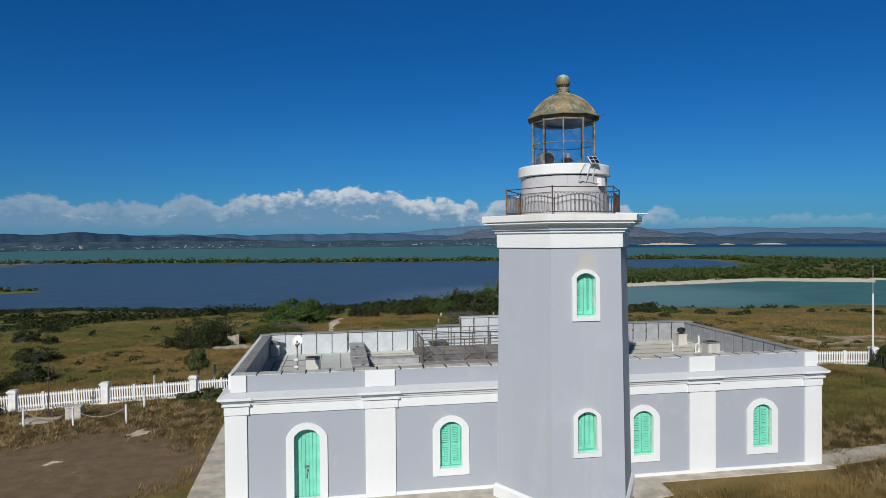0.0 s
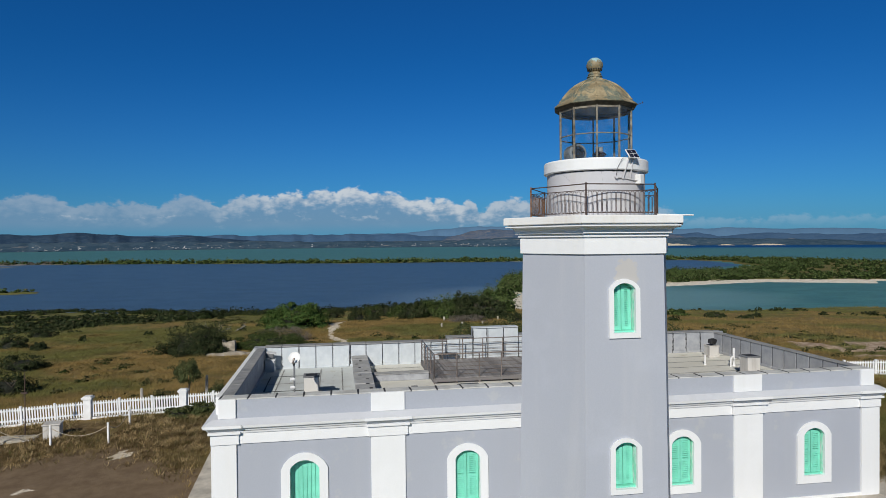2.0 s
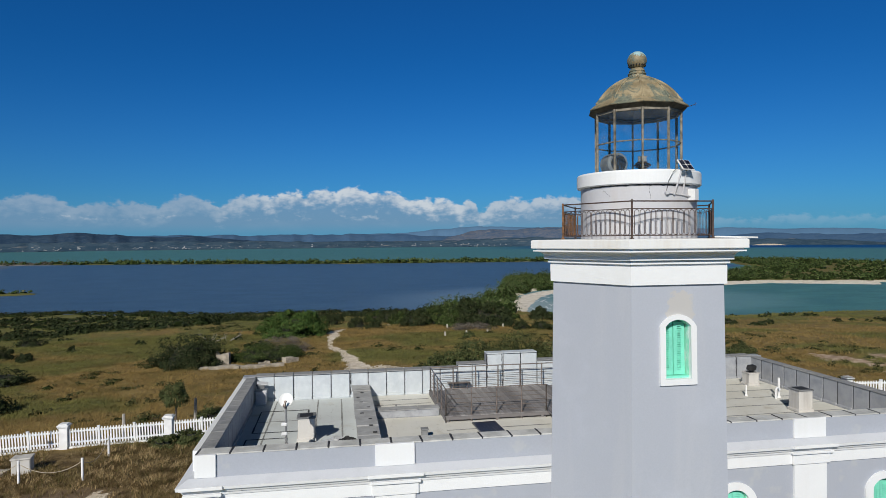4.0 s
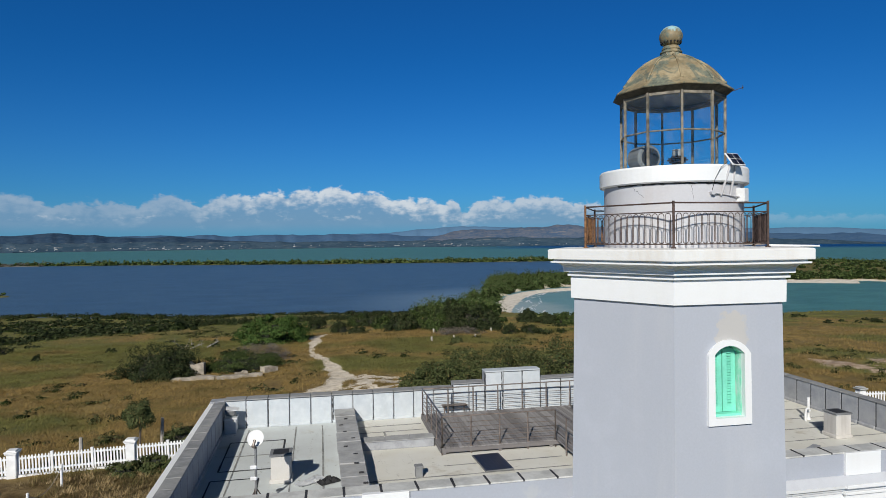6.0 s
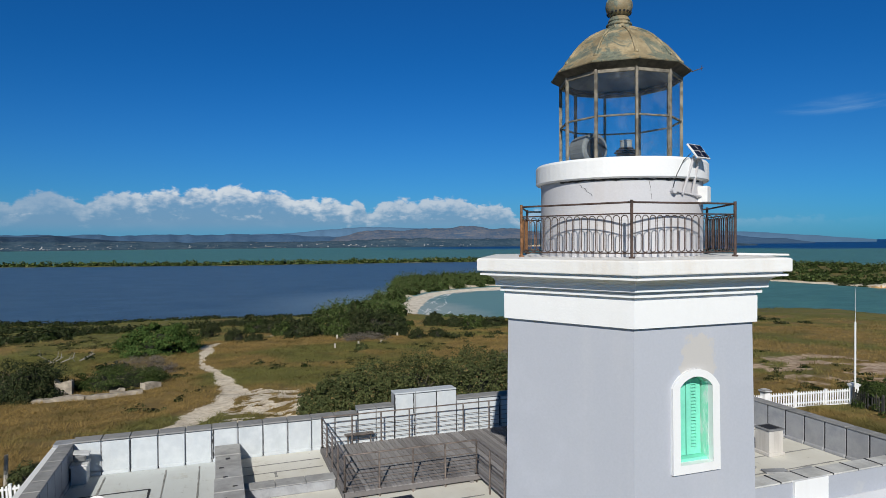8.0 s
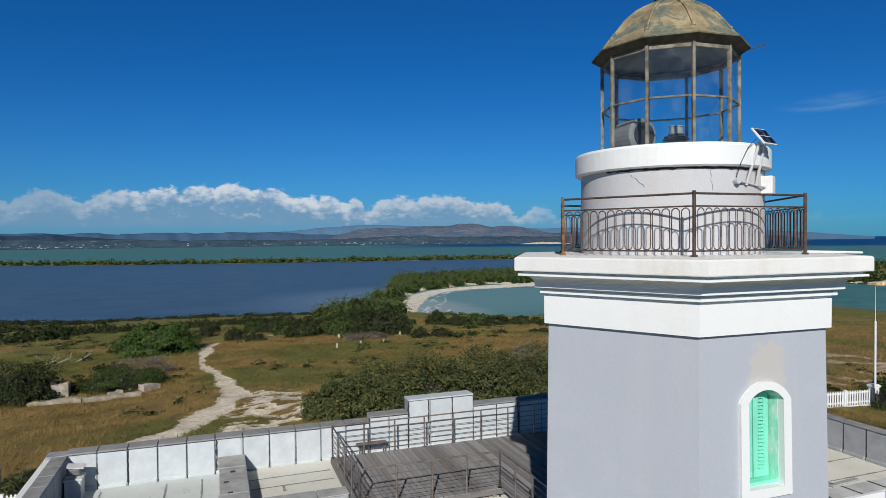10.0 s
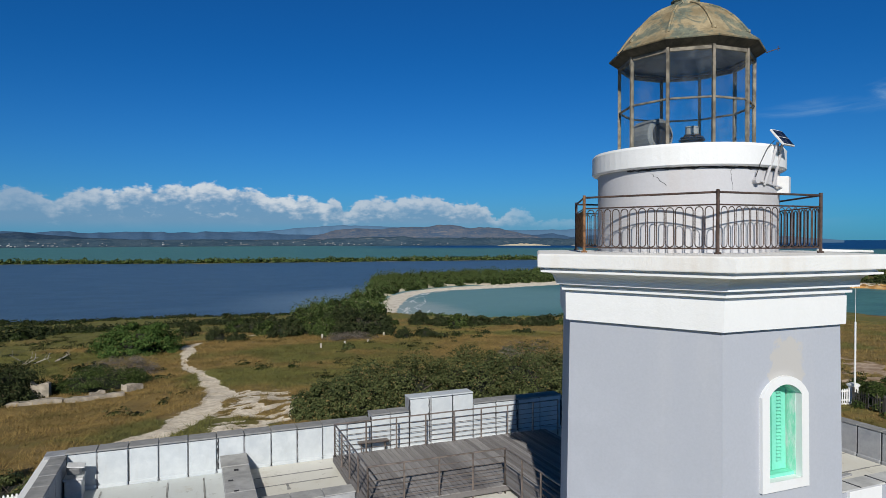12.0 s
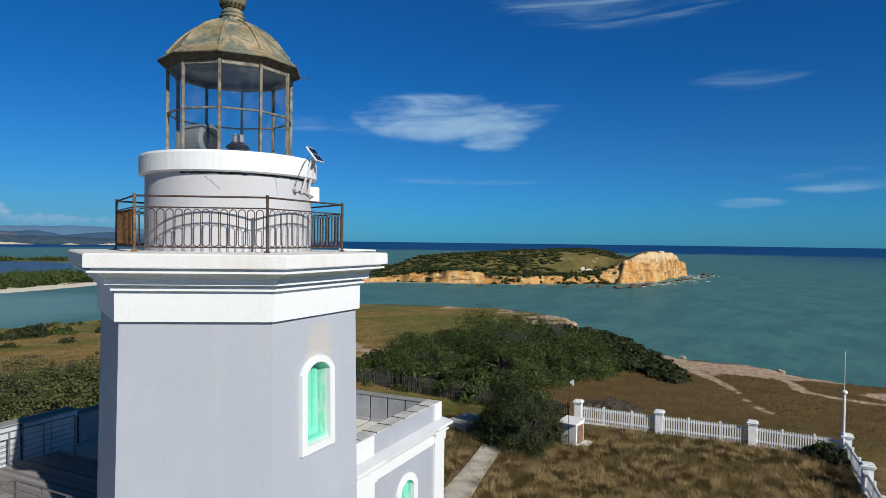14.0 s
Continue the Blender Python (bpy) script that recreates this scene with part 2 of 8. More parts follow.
def _bronze(k, p):
    a = k.noise(p, 2.2, 6, 0.65)
    b = k.noise(k.scaled(p, (1, 1, 0.8)), 2.3, 7, 0.7, 0.6)
    d = k.noise(p, 8.0, 6, 0.75, 0.4)
    c = k.noise(p, 26.0, 4, 0.65)
    v = k.mix(k.step(a, 0.38, 0.62), (0.235, 0.185, 0.105), (0.40, 0.325, 0.20))
    v = k.mix(k.math("MULTIPLY", k.step(b, 0.47, 0.56), 0.85), v, k.mix(k.step(d, 0.42, 0.6), (0.085, 0.115, 0.10), (0.17, 0.20, 0.155)))
    v = k.mix(k.math("MULTIPLY", k.step(d, 0.61, 0.66), k.step(b, 0.44, 0.52)), v, (0.030, 0.040, 0.038))
    v = k.mix(k.step(k.noise(k.scaled(p, (2, 2, 0.5)), 5.0, 5, 0.7), 0.66, 0.72), v, (0.12, 0.070, 0.035))
    v = k.mix(0.35, v, k.mix(c, (0, 0, 0), (1, 1, 1)), "SOFT_LIGHT")
    return v, c


BRONZE = material("patinated_bronze", _bronze, 0.7, metal=0.15, bump=0.006)
POSTBRONZE = material("weathered_bronze_bars", plain((0.215, 0.19, 0.15), 0.55, 7.0), 0.75, bump=0.002)


def _planks(k, p):
    g = k.noise(k.scaled(p, (26, 2.0, 4)), 1.0, 4, 0.6)
    o = k.n("ShaderNodeObjectInfo").outputs["Random"]
    v = k.mix(g, (0.20, 0.19, 0.19), (0.40, 0.385, 0.38))
    return k.mix(k.math("MULTIPLY", o, 0.75), v, (0.115, 0.105, 0.105)), g


DECKWOOD = material("greyed_deck_wood", _planks, 0.85, bump=0.003)


def glass_material(name, tint, mixf):
    m = bpy.data.materials.new(name)
    m.use_nodes = True
    kk = Nodes(m.node_tree)
    o = kk.n("ShaderNodeOutputMaterial")
    tr = kk.n("ShaderNodeBsdfTransparent")
    gl = kk.n("ShaderNodeBsdfGlossy")
    gl.inputs["Roughness"].default_value = 0.06
    kk.put(tr.inputs[0], tint)
    dif = kk.n("ShaderNodeBsdfDiffuse")
    kk.put(dif.inputs[0], (0.45, 0.45, 0.44))
    mx = kk.n("ShaderNodeMixShader")
    geo = kk.n("ShaderNodeNewGeometry")
    kk.put(mx.inputs[0], kk.math("MULTIPLY", kk.step(kk.noise(geo.outputs["Position"], 3.0, 5, 0.7), 0.42, 0.75), 0.06))
    kk.t.links.new(tr.outputs[0], mx.inputs[1])
    kk.t.links.new(dif.outputs[0], mx.inputs[2])
    m2 = kk.n("ShaderNodeMixShader")
    kk.put(m2.inputs[0], mixf)
    kk.t.links.new(mx.outputs[0], m2.inputs[1])
    kk.t.links.new(gl.outputs[0], m2.inputs[2])
    kk.t.links.new(m2.outputs[0], o.inputs[0])
    return m


GLASS = glass_material("salt_hazed_glass", (0.93, 0.96, 0.96), 0.035)


def _solar(k, p):
    c = k.n("ShaderNodeTexCoord").outputs["Object"]
    s = k.n("ShaderNodeSeparateXYZ")
    k.put(s.inputs[0], c)
    gx = k.math("ABSOLUTE", k.math("SUBTRACT", k.math("FRACT", k.math("MULTIPLY", s.outputs[0], 8.0)), 0.5))
    gy = k.math("ABSOLUTE", k.math("SUBTRACT", k.math("FRACT", k.math("MULTIPLY", s.outputs[1], 8.0)), 0.5))
    line = k.math("GREATER_THAN", k.math("MAXIMUM", gx, gy), 0.47)
    return k.mix(line, (0.004, 0.007, 0.022), (0.09, 0.10, 0.13))


SOLAR = material("solar_cells", _solar, 0.35, spec=0.25)


# ---- mesh helpers ----
def finish(name, bm, mat, parent=None, label="", smooth=False):
    bmesh.ops.recalc_face_normals(bm, faces=bm.faces)
    me = bpy.data.meshes.new(name)
    bm.to_mesh(me)
    bm.free()
    me.materials.append(mat)
    if smooth:
        me.polygons.foreach_set("use_smooth", [True] * len(me.polygons))
    ob = new(name, me)
    if parent is not None:
        ob.parent = parent
    if label:
        ob["label"] = label
    return ob


def part(name, bm, mat, parent, label="", smooth=False):
    return finish(name, bm, mat, parent, label, smooth)


def thing(name, label, category, at=(0, 0, 0), group="", kind="", rz=0.0):
    e = new(name)
    e.matrix_world = pose(*at, 0, 0, rz)
    e.empty_display_size = 0.2
    return tagged(e, label, category, group, kind)


def box(bm, lo, hi, bev=0.0, m=None):
    c = [(a + b) / 2 for a, b in zip(lo, hi)]
    s = [abs(b - a) for a, b in zip(lo, hi)]
    r = bmesh.ops.create_cube(bm, size=1.0, matrix=Matrix.Translation(c) @ Matrix.Diagonal((*s, 1)))
    vs = r["verts"]
    if bev:
        es = list({e for v in vs for e in v.link_edges})
        q = bmesh.ops.bevel(bm, geom=es, offset=bev, segments=1, affect="EDGES", profile=0.5)
        vs = q["verts"]
    if m is not None:
        bmesh.ops.transform(bm, matrix=m, verts=list({v for v in vs}))
    return vs


def rod(bm, a, b, r, seg=6, r2=None):
    a, b = Vector(a), Vector(b)
    d = b - a
    q = d.to_track_quat("Z", "Y").to_matrix().to_4x4()
    bmesh.ops.create_cone(bm, cap_ends=True, segments=seg, radius1=r, radius2=r if r2 is None else r2, depth=d.length, matrix=Matrix.Translation((a + b) / 2) @ q)


def prism(bm, poly, v0, v1, put):
    """A polygon in (u, z), drawn out from v0 to v1; put(u, v, z) gives the place."""
    a = [bm.verts.new(put(u, v0, z)) for u, z in poly]
    b = [bm.verts.new(put(u, v1, z)) for u, z in poly]
    n = len(poly)
    bm.faces.new(a)
    bm.faces.new(b[::-1])
    for i in range(n):
        bm.faces.new((a[i], a[(i + 1) % n], b[(i + 1) % n], b[i]))


def lathe(bm, prof, seg, turn=0.0, cap=True):
    """Turns a profile of (radius, z) about the z axis."""
    rings = []
    for r, z in prof:
        rings.append([bm.verts.new((r * math.cos(turn + 2 * math.pi * i / seg), r * math.sin(turn + 2 * math.pi * i / seg), z)) for i in range(seg)])
    for a, b in zip(rings, rings[1:]):
        for i in range(seg):
            j = (i + 1) % seg
            bm.faces.new((a[i], a[j], b[j], b[i]))
    if cap:
        bm.faces.new(rings[0][::-1])
        bm.faces.new(rings[-1])


def arc(uc, w, zs, rise, n=10):
    """A segmental arch from right to left."""
    r = (w * w / 4 + rise * rise) / (2 * rise)
    zc = zs + rise - r
    a = math.asin(min(1, w / 2 / r))
    return [(uc + r * math.sin(a - 2 * a * i / n), zc + r * math.cos(a - 2 * a * i / n)) for i in range(n + 1)]


def arch_wall(bm, u0, u1, z0, z1, ops, th, put):
    u = u0
    for uc, w, zb, zs, rise in sorted(ops):
        l, r = uc - w / 2, uc + w / 2
        prism(bm, [(u, z0), (l, z0), (l, z1), (u, z1)], 0, th, put)
        if zb > z0:
            prism(bm, [(l, z0), (r, z0), (r, zb), (l, zb)], 0, th, put)
        prism(bm, arc(uc, w, zs, rise) + [(l, z1), (r, z1)], 0, th, put)
        u = r
    prism(bm, [(u, z0), (u1, z0), (u1, z1), (u, z1)], 0, th, put)
    bmesh.ops.remove_doubles(bm, verts=bm.verts, dist=0.0005)


def surround(bm, uc, w, zb, zs, rise, band, v0, v1, put, sill=True):
    l, r = uc - w / 2, uc + w / 2
    prism(bm, [(l - band, zb), (l, zb), (l, zs), (l - band, zs)], v0, v1, put)
    prism(bm, [(r, zb), (r + band, zb), (r + band, zs), (r, zs)], v0, v1, put)
    if sill:
        prism(bm, [(l - band, zb - band), (r + band, zb - band), (r + band, zb), (l - band, zb)], v0, v1, put)
    a, b = arc(uc, w, zs, rise), arc(uc, w + 2 * band, zs, rise + band * 0.85)
    for i in range(len(a) - 1):
        prism(bm, [a[i], b[i], b[i + 1], a[i + 1]], v0, v1, put)
    bmesh.ops.remove_doubles(bm, verts=bm.verts, dist=0.0005)


def shutter_leaf(bm, l, r, zb, zt, v, put, split=True):
    st = 0.075 if split else 0.095
    prism(bm, [(l, zb), (l + st, zb), (l + st, zt), (l, zt)], v, v + 0.045, put)
    prism(bm, [(r - st, zb), (r, zb), (r, zt), (r - st, zt)], v, v + 0.045, put)
    zm = (zb + zt) / 2
    rails = [(zb, zb + 0.12), (zt - 0.08, zt)] + ([(zm - 0.05, zm + 0.05)] if split else [])
    for a, b in rails:
        prism(bm, [(l + st, a), (r - st, a), (r - st, b), (l + st, b)], v + 0.001, v + 0.045, put)
    z = zb + 0.13
    while z < zt - 0.1:
        if not (split and abs(z + 0.02 - zm) < 0.075):
            q = [put(l + st, v - 0.012, z), put(r - st, v - 0.012, z), put(r - st, v + 0.034, z + 0.036), put(l + st, v + 0.034, z + 0.036)]
            f = [bm.verts.new(c) for c in q]
            g = [bm.verts.new(Vector(c) + Vector((0, 0, 0.008))) for c in q]
            bm.faces.new(f), bm.faces.new(g[::-1])
            for i in range(4):
                bm.faces.new((f[i], f[(i + 1) % 4], g[(i + 1) % 4], g[i]))
        z += 0.066 if split else 0.056


def shuttered_window(parent, uc, w, zb, zs, rise, put, band=0.15, depth=0.2, split=True, label="mint green louvred shutters in a white arched surround"):
    bm = bmesh.new()
    surround(bm, uc, w, zb, zs, rise, band, -0.06, depth, put)
    win = part("window", bm, WHITE, parent, label)
    bm = bmesh.new()
    prism(bm, [(uc - w / 2, zb), (uc + w / 2, zb)] + arc(uc, w, zs, rise), depth + 0.02, depth + 0.06, put)
    part("backing", bm, GREEN, win)
    bm = bmesh.new()
    prism(bm, [(uc - w / 2, zb), (uc + w / 2, zb), (uc + w / 2, zb + 0.05), (uc - w / 2, zb + 0.05)], depth * 0.35, depth + 0.02, put)
    part("sill", bm, GREEN, win)
    # the painted lining of the reveal
    bm = bmesh.new()
    t_ = 0.004
    for l, r in ((uc - w / 2, uc - w / 2 + t_), (uc + w / 2 - t_, uc + w / 2)):
        prism(bm, [(l, zb), (r, zb), (r, zs), (l, zs)], depth * 0.22, depth + 0.019, put)
    o_, i_ = arc(uc, w, zs, rise), arc(uc, w - 2 * t_, zs, rise - t_)
    for i in range(len(o_) - 1):
        prism(bm, [i_[i], o_[i], o_[i + 1], i_[i + 1]], depth * 0.22, depth + 0.019, put)
    part("reveal_lining", bm, MINTWASH, win, "mint paint washed unevenly over the white reveal")
    for s in (-1, 1):
        bm = bmesh.new()
        a, b = (uc - w / 2 + 0.03, uc - 0.012) if s < 0 else (uc + 0.012, uc + w / 2 - 0.03)
        shutter_leaf(bm, a, b, zb + 0.06, zs + rise * 0.45, depth - 0.03, put, split)
        part("shutter", bm, GREEN, win)
    return win


def noise2(x, y, seed=0):
    """Smooth value noise on arrays, 0 to 1."""
    xi, yi = np.floor(x).astype(np.int64), np.floor(y).astype(np.int64)
    fx, fy = x - xi, y - yi
    fx, fy = fx * fx * (3 - 2 * fx), fy * fy * (3 - 2 * fy)

    def hsh(a, b):
        n = (a * 374761393 + b * 668265263 + seed * 974634777) & 0x7FFFFFFF
        n = ((n ^ (n >> 13)) * 1274126177) & 0x7FFFFFFF
        return ((n ^ (n >> 16)) & 0xFFFF) / 65535.0

    return (hsh(xi, yi) * (1 - fx) + hsh(xi + 1, yi) * fx) * (1 - fy) + (hsh(xi, yi + 1) * (1 - fx) + hsh(xi + 1, yi + 1) * fx) * fy


def fbm(x, y, scale, octaves=4, seed=0):
    v, a, tot = 0, 1.0, 0
    for i in range(octaves):
        v, tot = v + a * noise2(x / scale * 2 ** i, y / scale * 2 ** i, seed + i), tot + a
        a *= 0.5
    return v / tot


def smooth01(x):
    x = np.clip(x, 0, 1)
    return x * x * (3 - 2 * x)


def raw_mesh(name, verts, faces, mat, kind="", label="", category="", smooth=False):
    """A mesh from arrays; all faces have the same number of corners."""
    verts, faces = np.asarray(verts, np.float32), np.asarray(faces, np.int32)
    me = bpy.data.meshes.new(name)
    me.vertices.add(len(verts))
    me.vertices.foreach_set("co", verts.ravel())
    n = faces.shape[1]
    me.loops.add(faces.size)
    me.loops.foreach_set("vertex_index", faces.ravel())
    me.polygons.add(len(faces))
    me.polygons.foreach_set("loop_start", np.arange(0, faces.size, n, dtype=np.int32))
    me.polygons.foreach_set("loop_total", np.full(len(faces), n, np.int32))
    me.update(calc_edges=True)
    me.materials.append(mat)
    if smooth:
        me.polygons.foreach_set("use_smooth", [True] * len(me.polygons))
    ob = new(name, me)
    return tagged(ob, label, category, "", kind)


# ---- the land ----
MAIN = [(54, -60), (57.5, -20), (59.5, -14), (62.5, -9), (63.5, -4), (66, 0), (74, 4.5), (86, 12.5), (112, 20), (126, 32), (134, 46), (136, 60), (138, 80), (148, 120), (134, 190), (99, 248), (90, 265), (83, 298),
        (98, 341), (116, 375), (183, 418), (150, 456), (116, 456), (79, 369), (58, 312), (33, 290), (5, 292), (-32, 300), (-64, 298), (-126, 322), (-180, 324), (-300, 338), (-600, 300), (-900, 100), (-900, -300),
        (-300, -160), (-80, -75), (0, -58)]
FAR = [(83, 298), (98, 341), (116, 375), (183, 416), (220, 402), (254, 401), (290, 417), (345, 405), (394, 389), (402, 345), (413, 293), (424, 274), (448, 255), (457, 229), (470, 185), (489, 152), (525, 109), (559, 82), (583, 66), (665, 56), (730, 49), (742, 66),
       (775, 140), (790, 300), (740, 480), (640, 880), (560, 930), (270, 950), (0, 978), (-280, 1060), (-545, 1125), (-1300, 1190), (-1300, 1150), (-545, 1085), (-278, 1015), (-7, 932), (166, 912), (500, 880), (520, 800),
       (460, 640), (385, 580), (300, 545), (225, 545), (158, 535), (126, 508), (116, 455), (79, 369), (58, 310)]
SPIT = [(-900, 420), (-290, 426), (-220, 433), (-192, 449), (-214, 466), (-290, 464), (-900, 480)]


def shore(px, py, poly):
    """The distance to a coast line, positive on land."""
    best = np.full(px.shape, 1e9)
    inside = np.zeros(px.shape, bool)
    for (x0, y0), (x1, y1) in zip(poly, poly[1:] + poly[:1]):
        dx, dy = x1 - x0, y1 - y0
        t = np.clip(((px - x0) * dx + (py - y0) * dy) / (dx * dx + dy * dy), 0, 1)
        best = np.minimum(best, np.hypot(px - x0 - t * dx, py - y0 - t * dy))
        if y0 != y1:
            cross = ((y0 > py) != (y1 > py)) & (px < (x1 - x0) * (py - y0) / (y1 - y0) + x0)
            inside ^= cross
    return np.where(inside, best, -best)


def land(x, y):
    """The height of the ground."""
    x, y = np.asarray(x, float), np.asarray(y, float)
    d = np.hypot(x + 1, y - 5)
    th = np.degrees(np.arctan2(y, x))
    north = smooth01((th - 35) / 35) * (th > 0)
    hn = np.interp(d, [0, 18, 26, 38, 50, 65, 100, 130, 200, 280, 400], [0, -0.1, -0.45, -1.2, -1.7, -1.95, -4.4, -8.6, -18.6, -23.2, -23.6])
    he = np.interp(d, [0, 32, 65, 100, 150, 300], [0, 0.0, -1.6, -3.4, -6.5, -15])
    h = hn * north + he * (1 - north)
    wob = (fbm(x, y, 14.0, 3, 5) - 0.5) * smooth01((d - 24) / 30)
    h = h + wob * np.interp(d, [30, 80, 120], [0.35, 0.6, 1.2]) + (fbm(x, y, 2.2, 2, 8) - 0.5) * (0.10 * smooth01((d - 13) / 6) + 0.38 * smooth01((y - 20) / 4) * smooth01((190 - d) / 40) * smooth01((58 - x) / 20))
    cw = 3.5 + 22.5 * smooth01((y - 110) / 60)
    s = shore(x + (fbm(x, y, 9.0, 3, 3) - 0.5) * 6, y + (fbm(x, y, 9.0, 3, 4) - 0.5) * 6, MAIN)
    h1 = (SEA_Z - 1.5) + (np.maximum(h, SEA_Z + 0.8) - SEA_Z + 1.5) * smooth01(s / cw + 0.12)
    # the flat mangrove shore and the headland across the bay
    s2 = shore(x + (fbm(x, y, 26.0, 5, 13) - 0.5) * 20, y + (fbm(x, y, 26.0, 5, 14) - 0.5) * 20, FAR) + (fbm(x, y, 8.0, 3, 17) - 0.5) * 9
    up = smooth01((x - 400) / 25) * smooth01((330 - y) / 60)
    rim = np.interp(y, [49, 66, 79, 91, 105, 119, 137, 169, 183, 197, 229, 253, 268, 308], [0.0, 1.6, 0.7, -6.0, -15.5, -18, -17.8, -18, -17.3, -14.2, -13.7, -19, -20.5, -22])
    cape = np.interp(x, [559, 585, 668, 695, 716, 738], [0.7, 2.5, 1.5, -2.3, -9.0, -15.0])
    w = smooth01((98 - y) / 28) * smooth01((x - 556) / 34)
    rim = rim * (1 - w) + np.maximum(rim, cape) * w
    rim = np.where(x > 668, np.minimum(rim, cape), rim)
    plateau = np.interp(y, [40, 62, 80, 120, 200, 280, 330], [2.2, 4.0, 6.2, 4.6, 1.0, -5.0, -16.0])
    plateau = np.where(x > 668, np.minimum(plateau, cape + 1.5), plateau)
    top = rim + (plateau - rim) * smooth01((s2 - 4) / 85) + (fbm(x, y, 22, 4, 20) - 0.5) * 3.4
    h2 = (SEA_Z + 0.9) * (1 - up) + top * up
    cw2 = np.where(up > 0.3, 4.5 + 4.0 * fbm(x, y, 15.0, 3, 23), 16.0)
    h2 = (SEA_Z - 1.5) + (h2 - SEA_Z + 1.5) * smooth01(s2 / cw2 + 0.1)
    s3 = shore(x, y, SPIT)
    h3 = (SEA_Z - 1.5) + 2.4 * smooth01(s3 / 12 + 0.1)
    return np.maximum(np.maximum(h1, h2), h3)


PATHWAY = [(-12.4, 26.0), (-9.6, 30.0), (-7.3, 35.0), (-6.5, 39.0), (-6.6, 43.0), (-7.5, 48.0), (-8.2, 52.5), (-9.2, 57.3), (-9.1, 61.0), (-8.5, 64.3), (-9.0, 67.8), (-7.0, 72.0), (-2.2, 77.2), (0.5, 84), (2.2, 92), (3.0, 97)]
CLIFFWALK = [(36.0, -10.3), (37.5, -9.8), (41.8, -8.7), (45.8, -7.6), (50.0, -5.6), (54.0, -3.9), (59.2, -0.8), (62.9, 2.5), (68.0, 5.6)]
EDGEWALK = [(58.0, -7.0), (56.5, -9.4), (53.9, -11.5), (50.0, -12.6), (46.6, -12.9), (45.7, -15.0), (45.2, -20.0), (44.0, -28.0)]


def along(px, py, line):
    best = np.full(np.shape(px), 1e9)
    for (x0, y0), (x1, y1) in zip(line, line[1:]):
        dx, dy = x1 - x0, y1 - y0
        t = np.clip(((px - x0) * dx + (py - y0) * dy) / (dx * dx + dy * dy), 0, 1)
        best = np.minimum(best, np.hypot(px - x0 - t * dx, py - y0 - t * dy))
    return best


def greenness(x, y):
    """Where the grass is green rather than golden."""
    n = fbm(x + y * 0.3, y * 1.5, 9.0, 5, 71)
    b = 0.75 * smooth01((-9 - x) / 8) * smooth01((y - 43) / 12) + 0.7 * smooth01((y - 84) / 20)
    b = b + 0.35 * smooth01((x - 60) / 30) * smooth01((y - 15) / 15)
    return np.where(x > 380, 0.85, smooth01((n - 0.5) * 4.2 + 0.32 + b))


